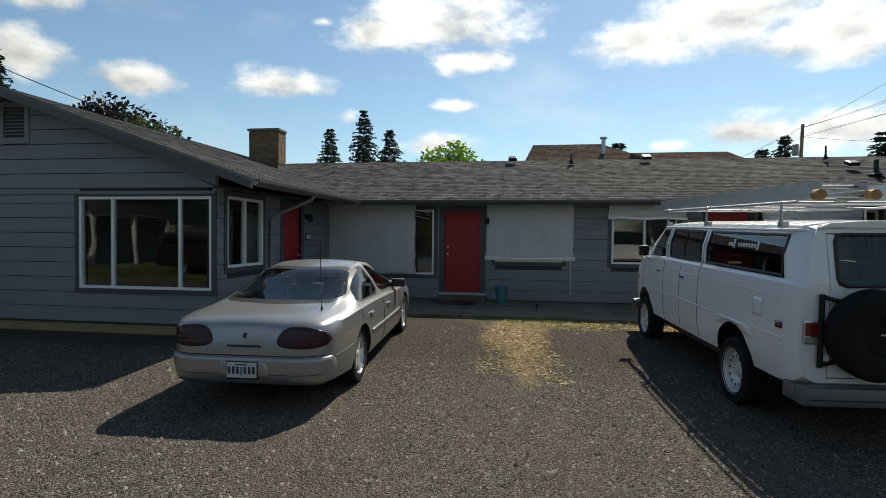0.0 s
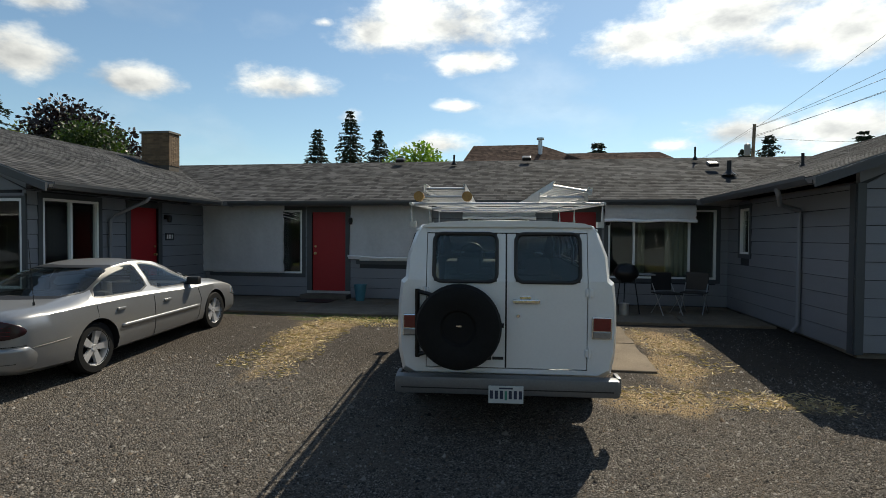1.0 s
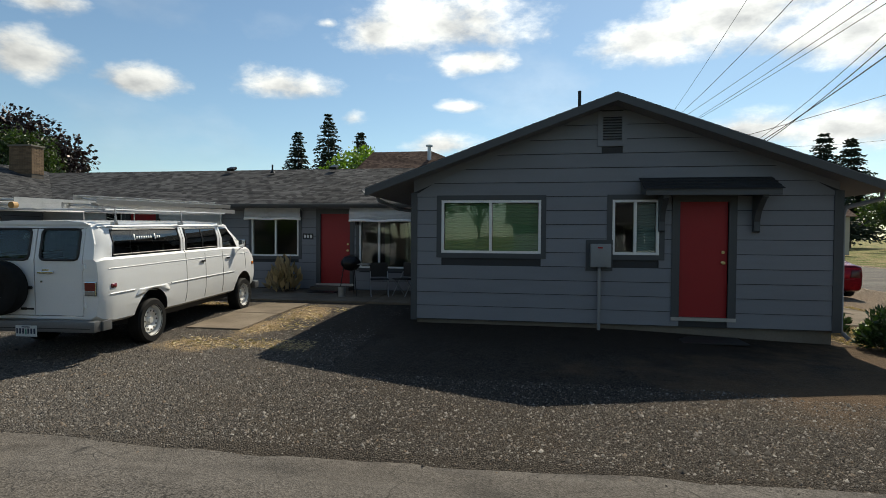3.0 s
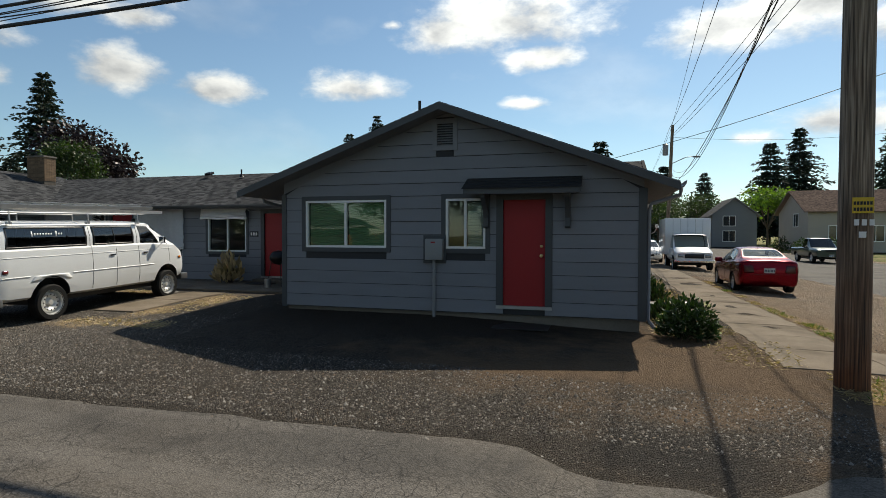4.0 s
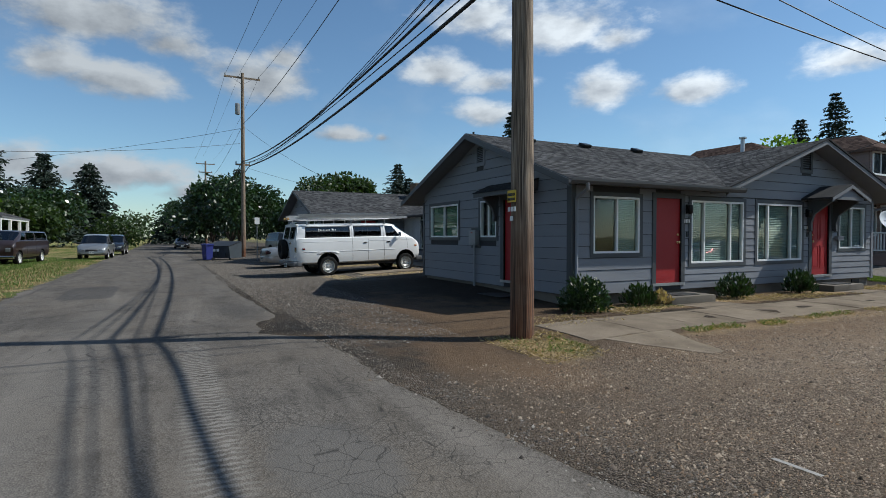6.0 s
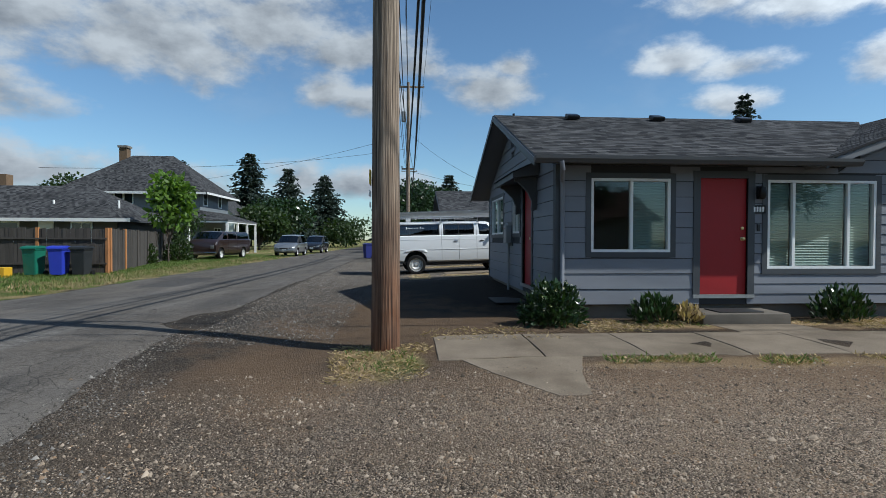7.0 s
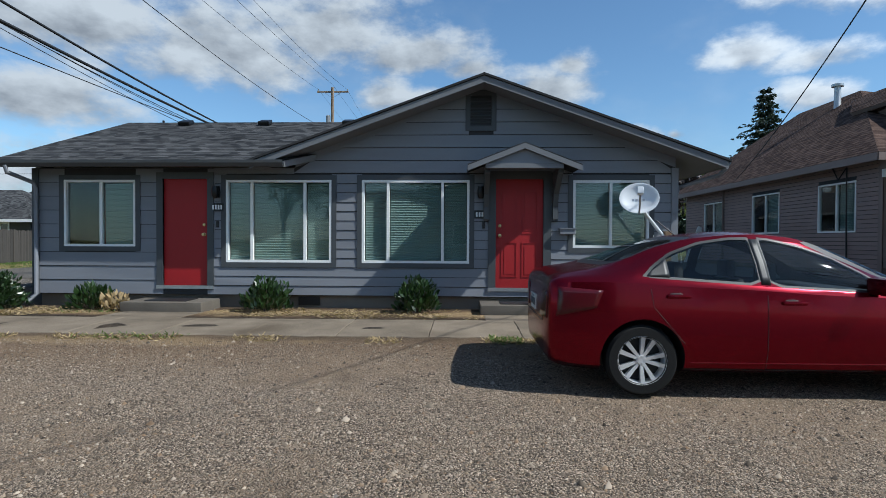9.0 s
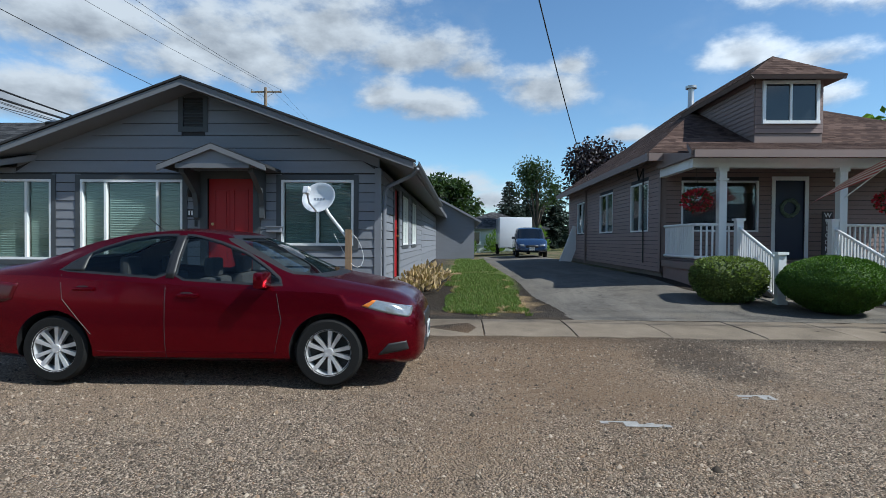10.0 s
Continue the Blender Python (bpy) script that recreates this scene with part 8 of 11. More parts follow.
tube(bm, [(19.5, 43.5, 7.2), (20.6, 43.4, 7.7), (21.2, 43.4, 7.75)], 0.03, 8)
la = part("lamp_arm", bm, metal_grey, p3)
bm = bmesh.new()
box(bm, 21.1, 21.6, 43.28, 43.52, 7.66, 7.78, bevel=0.04)
part("lamp_head", bm, meter_grey, la)
p4 = utility_pole("distant utility pole down the side street", (-62, 6.4, -0.3), (-62, 6.4, 12.5), 0.17, 0.11, ((12.1, 1.25, 90, 0), (10.9, 0.9, 90, 0)))


def wire(a, b, sag, r=0.012, name="wire", group="overhead wires", label="black overhead wire between poles"):
    a, b = Vector(a), Vector(b)
    n = 26
    bm = bmesh.new()
    tube(bm, [a.lerp(b, i / n) - Vector((0, 0, 4 * sag * (i / n) * (1 - i / n))) for i in range(n + 1)], r, 5)
    return solid(name, bm, wire_mat, label, "wire", group, smooth_angle=80)


# (place on the far arm, height there, place and height at the corner, sag, radius)
for ya, za, yb, zb, sag, r in ((4.95, 13.28, 4.6, 11.9, 0.5, 0.010), (6.05, 13.7, 5.75, 11.9, 0.3, 0.010), (7.25, 13.28, 6.9, 12.4, 0.75, 0.010), (6.15, 9.76, 5.9, 9.53, 0.56, 0.015),
                               (6.05, 7.0, 6.28, 6.84, 0.75, 0.034), (6.55, 6.72, 6.3, 6.24, 0.55, 0.042), (6.1, 6.85, 5.8, 6.6, 0.85, 0.012), (6.5, 6.62, 5.6, 5.75, 0.25, 0.014), (6.0, 6.9, 5.7, 6.75, 1.0, 0.010), (5.95, 6.9, 5.65, 6.7, 1.15, 0.010)):
    wire((-18.05, ya, za), (17.28, yb, zb), sag, r)
    wire((-62, ya, za - 0.6), (-18.05, ya, za), sag * 1.3, r * 0.8)
    wire((17.28, yb, zb), (58, yb + (0.0 if zb > 9 else 2.5), zb + 0.6), sag, r)
for dx, z0, z1, sag, r in ((-0.1, 9.4, 9.9, 0.6, 0.012), (0.0, 7.2, 6.6, 2.0, 0.012), (0.12, 7.6, 6.9, 2.0, 0.009), (-0.12, 6.3, 5.5, 0.9, 0.014), (0.0, 12.8, 9.8, 0.5, 0.010)):
    wire((17.3 + dx, 5.74, z0), (19.5 + dx, 43.5, z1), sag, r)
    wire((19.5 + dx, 43.5, z1), (21.5 + dx, 95, z1 + 0.5), sag, r)
# service drops
wire((-18.0, 6.1, 9.6), (-9.0, 12.0, 4.4), 0.5, 0.010, label="service drop to the apartment roof")
wire((-18.0, 6.0, 9.4), (-30, -20, 6.3), 0.6, 0.012), wire((-18.0, 5.9, 8.3), (-7, -14, 5.2), 0.5, 0.012)
wire((-18.1, 6.3, 6.6), (-30, 24, 5.5), 0.5, 0.010)
wire((37.0, 16.8, 12.3), (3.6, 26.9, 3.5), 1.5, 0.013, label="service drop to the brown house")
# wires that cross the corner overhead, with a drop to the apartments
for x0, x1, z0, z1 in ((19.5, 19.4, 9.9, 9.9), (19.4, 19.2, 9.2, 9.6), (19.75, 19.6, 9.4, 9.2)):
    wire((x0, 43.5, z0), (x1, -36, z1), 1.1, 0.011)
wire((19.5, 43.5, 9.3), (38, 46, 9.6), 0.5, 0.011)


# ---- houses round about ----
def window_unit(parent, face, a0, a1, z0, z1, bars=1, trim_mat=None, glass_mat=None, deep=0.05):
    """A framed window on a plain wall. face: (axis, place, outward sign)."""
    axis, at, s = face

    def blk(bm, p0, p1, q0, q1, n0, n1):
        lo, hi = sorted((at + s * n0, at + s * n1))
        if axis == "x":
            box(bm, lo, hi, p0, p1, q0, q1)
        else:
            box(bm, p0, p1, lo, hi, q0, q1)
    bm = bmesh.new()
    w = 0.08
    blk(bm, a0 - w, a1 + w, z1, z1 + w, 0.002, deep), blk(bm, a0 - w, a1 + w, z0 - w, z0, 0.002, deep + 0.02)
    blk(bm, a0 - w, a0, z0, z1, 0.002, deep), blk(bm, a1, a1 + w, z0, z1, 0.002, deep)
    w_ = part("window", bm, trim_mat or white_vinyl, parent)
    for k in range(bars):
        c = a0 + (a1 - a0) * (k + 1) / (bars + 1)
        bm = bmesh.new()
        blk(bm, c - 0.03, c + 0.03, z0, z1, 0.002, deep - 0.01)
        part("mullion", bm, trim_mat or white_vinyl, w_)
    bm = bmesh.new()
    blk(bm, a0, a1, z0, z1, 0.004, 0.018)
    part("pane", bm, glass_mat or night_glass, w_)
    return w_


night_glass = material("dark_window_glass", (0.018, 0.022, 0.026), 0.06, vary=0.25, scale=1.2, bump=0.0, spec=0.7)
pink_siding = material("mauve_brown_siding", (0.235, 0.165, 0.145), 0.65, vary=0.08, scale=1.5, fine=30, bump=0.15, bump_scale=40, piece=0.06)
pink_trim = material("brown_trim_paint", (0.20, 0.145, 0.125), 0.6, vary=0.08, scale=2)
white_wood = material("white_painted_wood", (0.72, 0.72, 0.70), 0.5, vary=0.05, scale=4, bump=0.05)
navy_paint = material("navy_door_paint", (0.006, 0.012, 0.034), 0.5, vary=0.08, scale=4, bump=0.0)


def plain_house(name, label, x0, x1, y0, y1, z0, eave, ridge, axis, wall_mat, roof_mat, over=0.5, hip=False, windows=(), category="house"):
    t = thing(name, label, category)
    bm = bmesh.new()
    if hip:
        box(bm, x0, x1, y0, y1, z0, eave)
    elif axis == "x":
        prism(bm, [(y0, z0), (y1, z0), (y1, eave), ((y0 + y1) / 2, ridge - 0.08), (y0, eave)], "x", x0, x1)
    else:
        prism(bm, [(x0, z0), (x1, z0), (x1, eave), ((x0 + x1) / 2, ridge - 0.08), (x0, eave)], "y", y0, y1)
    part("wall", bm, wall_mat, t)
    o = over
    if axis == "x":
        half, rise = (y1 - y0) / 2, ridge - eave
        k = rise / half
        ln = math.hypot(half + o, rise + k * o)
        tp = ((half + o) / ln, (half + o) / ln) if hip else None
        for ya, d in ((y0 - o, 1), (y1 + o, -1)):
            roof_slope(t, (x0 - o, ya, eave - k * o), (x1 + o, ya, eave - k * o), (0, d * (half + o), rise + k * o), ln, mat=roof_mat, taper=tp)
        if hip:
            for xa, d in ((x0 - o, 1), (x1 + o, -1)):
                roof_slope(t, (xa, y0 - o, eave - k * o), (xa, y1 + o, eave - k * o), (d * (half + o), 0, rise + k * o), ln, mat=roof_mat, taper=tp)
    else:
        half, rise = (x1 - x0) / 2, ridge - eave
        k = rise / half
        ln = math.hypot(half + o, rise + k * o)
        tp = ((half + o) / ln, (half + o) / ln) if hip else None
        for xa, d in ((x0 - o, 1), (x1 + o, -1)):
            roof_slope(t, (xa, y0 - o, eave - k * o), (xa, y1 + o, eave - k * o), (d * (half + o), 0, rise + k * o), ln, mat=roof_mat, taper=tp)
        if hip:
            for ya, d in ((y0 - o, 1), (y1 + o, -1)):
                roof_slope(t, (x0 - o, ya, eave - k * o), (x1 + o, ya, eave - k * o), (0, d * (half + o), rise + k * o), ln, mat=roof_mat, taper=tp)
    for face, a0, a1, b0, b1, bars in windows:
        window_unit(t, face, a0, a1, b0, b1, bars)
    return t


def brown_house():
    t = thing("bungalow", "mauve-brown bungalow with a hipped shingle roof and white porch rails", "house")
    X0, X1, Y0, Y1 = -0.7, 11.2, 26.95, 36.05
    F, E, R = 0.5, 3.55, 6.75
    bm = bmesh.new()
    box(bm, X0 + 0.04, X1 - 0.04, Y0 + 0.04, Y1, -0.1, F)
    part("foundation", bm, concrete_dark, t)
    side = Wall((X1, Y0), (-1, 0), (0, -1), X1 - X0, F, E, t, openings=[(0.9, 2.45, 1.55, 2.93), (4.4, 6.1, 1.57, 2.93), (8.3, 10.0, 1.59, 2.90)])
    side.boards(pink_siding, 0.115)
    for o in side.openings:
        side.window(*o, bars=((o[0] + o[1]) / 2,), trim=0.0, blinds=(0,), label="white slider window")
    front = Wall((X1, Y0), (0, 1), (1, 0), Y1 - Y0, F, E, t, openings=[(0.5, 2.42, 1.54, 2.83), (2.83, 3.56, 0.88, 2.84), (6.0, 8.0, 1.5, 2.83)])
    front.boards(pink_siding, 0.115)
    front.window(0.5, 2.42, 1.54, 2.83, bars=(1.46,), trim=0.0, label="white framed porch window")
    front.window(6.0, 8.0, 1.5, 2.83, bars=(7.0,), trim=0.0, label="white framed window")
    bm = bmesh.new()
    front.block(bm, 2.83, 3.56, 0.88, 2.84, -0.06, -0.02)
    d = part("door", bm, navy_paint, t, "dark blue front door with a wreath")
    bm = bmesh.new()
    front.block(bm, 2.74, 2.83, 0.85, 2.84, 0, 0.03), front.block(bm, 3.56, 3.65, 0.85, 2.84, 0, 0.03), front.block(bm, 2.74, 3.65, 2.84, 2.94, 0, 0.03)
    part("door_trim", bm, white_wood, d)
    bm = bmesh.new()
    tube(bm, [front.p(3.2 + 0.2 * math.cos(a), 2.15 + 0.2 * math.sin(a), 0.0) for a in [k * math.pi / 10 for k in range(21)]], 0.05, 8)
    for v in bm.verts:
        v.co += Vector((noise.noise(v.co * 20), noise.noise(v.co * 23), noise.noise(v.co * 19))) * 0.04
    part("wreath", bm, material("wreath_green", (0.10, 0.13, 0.09), 0.9, vary=0.4, scale=20), d)
    for u in (-0.02, Y1 - Y0 - 0.12):
        front.strip("corner_board", pink_trim, u, u + 0.14, F, E, 0.03)
    side.strip("corner_board", pink_trim, -0.03, 0.11, F, E, 0.03)
    for nm, o, al, out, ln in (("b", (X0, Y1), (1, 0), (0, 1), X1 - X0), ("w", (X0, Y0), (0, 1), (-1, 0), Y1 - Y0)):
        Wall(o, al, out, ln, F, E, t).boards(pink_siding, 0.23)
    # hipped roof with a short ridge; the street side is flatter
    o, R, yr, xa, xb = 0.5, 7.02, 31.5, 0.2, 3.9
    ez = 3.46
    rise, run = R - ez, yr - (Y0 - o)
    ln = math.hypot(run, rise)
    for ya, dd in ((Y0 - o, 1), (Y1 + o, -1)):
        roof_slope(t, (X0 - o, ya, ez), (X1 + o, ya, ez), (0, dd * run, rise), ln, mat=shingle_brown, taper=((xa - X0 + o) / ln, (X1 + o - xb) / ln))
    for xe, dx in ((X0 - o, xa - X0 + o), (X1 + o, xb - X1 - o)):
        ll = math.hypot(dx, rise)
        roof_slope(t, (xe, Y0 - o, ez), (xe, Y1 + o, ez), (dx, 0, rise), ll, mat=shingle_brown, taper=(run / ll, run / ll))
    for a, b, c, e in (((X0 - o, Y0 - o - 0.03), (X1 + o, Y0 - o + 0.0), 0, 0), ((X1 + o, Y0 - o), (X1 + o + 0.03, Y1 + o), 0, 0)):
        bm = bmesh.new()
        box(bm, a[0], b[0], a[1], b[1], ez - 0.2, ez - 0.01)
        part("fascia", bm, pink_trim, t)
    # porch
    bm = bmesh.new()
    box(bm, X1 + 0.03, 13.25, Y0 + 0.0, 33.4, 0.66, 0.82)
    part("porch_floor", bm, pink_trim, t)
    bm = bmesh.new()
    box(bm, 12.95, 13.15, Y0 + 0.05, 33.3, 0.0, 0.66), box(bm, X1 + 0.05, 12.95, Y0 + 0.05, Y0 + 0.2, 0.0, 0.66)
    part("porch_skirt", bm, pink_siding, t)
    roof_slope(t, (13.85, Y0 - 0.35, 3.16), (13.85, 33.9, 3.16), (-2.2, 0, 0.55), math.hypot(2.2, 0.55), mat=shingle_brown, taper=(0.35, 0.0))
    bm = bmesh.new()
    prism(bm, [(13.75, 3.10), (11.3, 3.10), (11.3, 3.5), (13.7, 3.14)], "y", Y0 - 0.15, 33.7)
    part("porch_ceiling", bm, pink_trim, t)
    bm = bmesh.new()
    box(bm, 13.02, 13.2, Y0 - 0.05, 33.5, 2.90, 3.10), box(bm, X1 + 0.02, 13.0, Y0 - 0.05, Y0 + 0.1, 2.90, 3.10)
    part("porch_beam", bm, white_wood, t)
    bm = bmesh.new()
    box(bm, 13.84, 13.9, Y0 - 0.3, 33.8, 3.02, 3.17)
    part("porch_fascia", bm, pink_trim, t)
    for y in (27.57, 30.13, 33.2):
        bm = bmesh.new()
        box(bm, 13.02, 13.18, y - 0.08, y + 0.08, 0.82, 2.90)
        box(bm, 12.99, 13.21, y - 0.11, y + 0.11, 0.82, 0.95), box(bm, 12.99, 13.21, y - 0.11, y + 0.11, 2.62, 2.66), box(bm, 12.99, 13.21, y - 0.11, y + 0.11, 2.82, 2.90)
        part("porch_post", bm, white_wood, t)

    def railing(a, b, h=0.82):
        a, b = Vector(a), Vector(b)
        n = max(2, int((b - a).length / 0.105))
        bm = bmesh.new()
        for z in (0.10, h):
            tube(bm, [a + Vector((0, 0, z)), b + Vector((0, 0, z))], 0.032, 8)
        rl = part("railing", bm, white_wood, t)
        for i in range(1, n):
            c = a.lerp(b, i / n)
            bm = bmesh.new()
            box(bm, c.x - 0.016, c.x + 0.016, c.y - 0.016, c.y + 0.016, c.z + 0.1, c.z + h)
            part("baluster", bm, white_wood, rl)
        return rl

    railing((13.12, Y0 + 0.06, 0.84), (13.12, 27.5, 0.84)), railing((X1 + 0.1, Y0 + 0.06, 0.84), (13.1, Y0 + 0.06, 0.84))
    railing((13.12, 27.64, 0.84), (13.12, 27.82, 0.84)), railing((13.12, 30.2, 0.84), (13.12, 33.1, 0.84))
    for y in (27.9, 29.9):
        railing((13.2, y, 0.78), (14.95, y - 0.12, 0.12))
        for x, z, hh in ((13.2, 0.62, 1.12), (14.98, 0.05, 1.0)):
            bm = bmesh.new()
            yy = y if x < 14 else y - 0.12
            box(bm, x - 0.07, x + 0.07, yy - 0.07, yy + 0.07, z, z + hh), box(bm, x - 0.1, x + 0.1, yy - 0.1, yy + 0.1, z + hh, z + hh + 0.05), box(bm, x - 0.09, x + 0.09, yy - 0.09, yy + 0.09, z, z + 0.16)
            part("newel_post", bm, white_wood, t)
    for i in range(4):
        bm = bmesh.new()
        box(bm, 13.25 + i * 0.4, 13.67 + i * 0.4, 27.95, 29.82, 0.0, 0.64 - i * 0.165)
        part("stair_step", bm, concrete_dark, t)
    # dormer with its own hipped roof
    bm = bmesh.new()
    prism(bm, [(10.88, 3.7), (10.88, 5.52), (7.0, 5.52)], "y", 29.42, 31.12)
    dm = part("dormer", bm, pink_trim, t, "small dormer with a hipped roof")
    fr = Wall((10.885, 29.42), (0, 1), (1, 0), 1.70, 4.08, 5.6, dm, openings=[(0.23, 1.52, 4.38, 5.36)], thick=0.02, name="dormer_wall")
    for z in range(13):
        for a, b in fr.spans(4.08 + z * 0.115, 4.195 + z * 0.115):
            bm = bmesh.new()
            fr.block(bm, a, b, 4.09 + z * 0.115, 4.195 + z * 0.115, 0.002, 0.022)
            part("siding_board", bm, pink_siding, dm)
    for z in range(12):
        zz = 4.05 + z * 0.12
        xb = 10.88 - max(0.0, (zz - 3.83) / 0.452)
        bm = bmesh.new()
        box(bm, min(xb, 10.86), 10.88, 29.395, 29.42, zz + 0.01, zz + 0.115)
        part("siding_board", bm, pink_siding, dm)
    window_unit(dm, ("x", 10.90, 1), 29.66, 30.93, 4.40, 5.34, 1, white_vinyl, night_glass, 0.06)
    lnn = math.hypot(1.19, 0.84)
    roof_slope(dm, (11.3, 29.08, 5.48), (11.3, 31.46, 5.48), (-1.19, 0, 0.84), lnn, mat=shingle_brown, taper=(1.19 / lnn, 1.19 / lnn), thick=0.12)
    for ya, dd in ((29.08, 1), (31.46, -1)):
        roof_slope(dm, (6.9, ya, 5.48), (11.3, ya, 5.48), (0, dd * 1.19, 0.84), lnn, mat=shingle_brown, taper=(-1.6 / lnn, 1.19 / lnn), thick=0.12)
    # stove pipe, porch light
    bm = bmesh.new()
    lathe(bm, [(0.16, 0), (0.12, 0.1), (0.11, 0.9), (0.11, 1.0), (0.2, 1.0), (0.2, 1.1), (0, 1.12)], 18, Matrix.Translation((3.95, 30.63, 6.2)) @ Matrix.Diagonal((1, 1, 0.95, 1)))
    part("stove_pipe", bm, metal_grey, t, smooth_angle=40)
    bm = bmesh.new()
    tube(bm, [(10.0, 26.9, 0.7), (10.0, 26.88, 3.3), (9.7, 26.86, 3.0), (9.4, 26.9, 3.35)], 0.02, 6)
    part("service_cable", bm, black_plastic, t)
    bm = bmesh.new()
    tube(bm, [(3.0, 26.88, 3.3), (3.0, 26.88, 0.4)], 0.04, 8)
    part("downspout", bm, pink_trim, t)
    return t


brown_house()


def welcome_sign():
    bm = bmesh.new()
    box(bm, 11.45, 11.49, 30.78, 31.02, 0.84, 2.05)
    sgn = solid("porch_sign", bm, material("grey_plank", (0.06, 0.055, 0.055), 0.8, vary=0.25, scale=10), "tall dark plank sign lettered WELCOME on the porch", "sign")
    for i, ch_ in enumerate("WELCOME"):
        cu = bpy.data.curves.new("letter", "FONT")
        cu.body, cu.size, cu.align_x, cu.align_y, cu.extrude = ch_, 0.17, "CENTER", "CENTER", 0.003
        tmp = new("letter_src", cu)
        me = bpy.data.meshes.new_from_object(tmp.evaluated_get(bpy.context.evaluated_depsgraph_get()))
        bpy.data.objects.remove(tmp)
        me.materials.append(letter_white)
        lt = new("letter", me)
        lt.parent = sgn
        lt.matrix_basis = Matrix.Translation((11.495, 30.9, 1.95 - i * 0.165)) @ Matrix.Rotation(math.pi / 2, 4, "Z") @ Matrix.Rotation(math.pi / 2, 4, "X")


welcome_sign()


def flag():
    f = thing("flag", "striped red and white cloth flag on a slanted pole", "flag")
    a, b = Vector((13.2, 30.13, 2.25)), Vector((14.75, 30.25, 3.05))
    bm = bmesh.new()
    tube(bm, [a, b], 0.014, 8)
    part("pole", bm, white_wood, f)
    fr_, fw = material("flag_red", (0.35, 0.02, 0.03), 0.8, vary=0.1, scale=8), material("flag_white", (0.62, 0.60, 0.58), 0.8, vary=0.06, scale=8)
    d = (b - a).normalized()
    for k in range(9):
        bm, g = bmesh.new(), {}
        for i in range(13):
            for j in range(2):
                s = (k + j) * 0.105
                u = i / 12
                p = b - d * (0.05 + s) + Vector((0.10 * math.sin(u * 5 + s) * u, -1.25 * u, -0.45 * u - 0.25 * u * u * (1 - s * 0.5)))
                g[i, j] = bm.verts.new(p)
        for i in range(12):
            bm.faces.new((g[i, 0], g[i + 1, 0], g[i + 1, 1], g[i, 1])).smooth = True
        part("stripe", bm, fr_ if k % 2 == 0 else fw, f)


flag()
# garage at the end of the drive, shed roofs beyond
pale = material("pale_green_siding", (0.50, 0.55, 0.50), 0.7, vary=0.08, scale=2, bump=0.2, bump_scale=20, stretch=(1, 1, 8))
plain_house("garage", "pale garage with a hipped roof and climbing ivy", -30, -22, 20.6, 29.0, -0.1, 2.5, 3.95, "y", pale, shingle_grey, 0.4, True, windows=((("x", -22, 1), 22.3, 23.4, 1.0, 2.0, 1), (("x", -22, 1), 26.2, 27.3, 1.0, 2.0, 1)))
plain_house("row_house", "grey row house wall beyond the yard", -20, -6, 17.0, 22.6, 0.0, 2.6, 4.1, "x", siding, shingle_grey, 0.4)
# grey townhouses up the street
town = material("townhouse_siding", (0.15, 0.168, 0.183), 0.65, vary=0.06, scale=0.8, bump=0.2, bump_scale=10, stretch=(1, 1, 6))
town2 = material("townhouse_dark_siding", (0.13, 0.145, 0.16), 0.65, vary=0.06, scale=0.8, bump=0.2, bump_scale=10, stretch=(1, 1, 6))
for x0, x1, y0, e, r, mt in ((8.6, 14.4, 60.0, 7.2, 9.7, town), (4.4, 8.5, 62.5, 7.4, 9.6, town2), (0.2, 4.3, 61.0, 6.9, 8.8, town), (-4.2, 0.1, 63.5, 7.2, 9.0, town2)):
    plain_house("townhouse", "three-storey grey gabled townhouse", x0, x1, y0, y0 + 12, -0.1, e, r, "y", mt, shingle_grey, 0.35, windows=((("y", y0, -1), x0 + 0.9, x0 + 2.9, 2.6, 4.8, 0), (("y", y0, -1), x0 + 1.0, x0 + 2.2, 5.9, 7.0, 1), (("x", x1, 1), y0 + 1.5, y0 + 2.6, 5.2, 6.6, 0), (("x", x1, 1), y0 + 4.5, y0 + 5.6, 5.2, 6.6, 0), (("x", x1, 1), y0 + 1.5, y0 + 2.6, 2.4, 3.8, 0)))
beige = material("beige_siding", (0.36, 0.33, 0.28), 0.7, vary=0.06, scale=1)
plain_house("cottage", "beige gabled house across the street", 36, 45, 66, 76, 0, 4.6, 7.0, "x", beige, shingle_brown, 0.5, windows=((("y", 66, -1), 38, 39.4, 1.2, 2.8, 1), (("y", 66, -1), 41.5, 43.0, 1.2, 2.8, 1), (("x", 36, -1), 69, 70.5, 2.8, 4.2, 1)))
plain_house("cottage", "grey two-storey gabled house across the street", 30.5, 36.5, 88, 96, 0, 5.0, 7.4, "y", town, shingle_grey, 0.5, windows=((("y", 88, -1), 32, 33.6, 3.2, 4.6, 1), (("y", 88, -1), 32, 33.6, 0.9, 2.4, 1)))
blue_siding = material("blue_siding", (0.05, 0.16, 0.24), 0.65, vary=0.06, scale=1)
plain_house("cottage", "blue house at the end of the street", 12, 27, 128, 138, 0, 3.6, 6.2, "x", blue_siding, shingle_grey, 0.6, windows=((("y", 128, -1), 15, 17, 1.2, 2.6, 1), (("y", 128, -1), 20, 22, 1.2, 2.6, 1)))
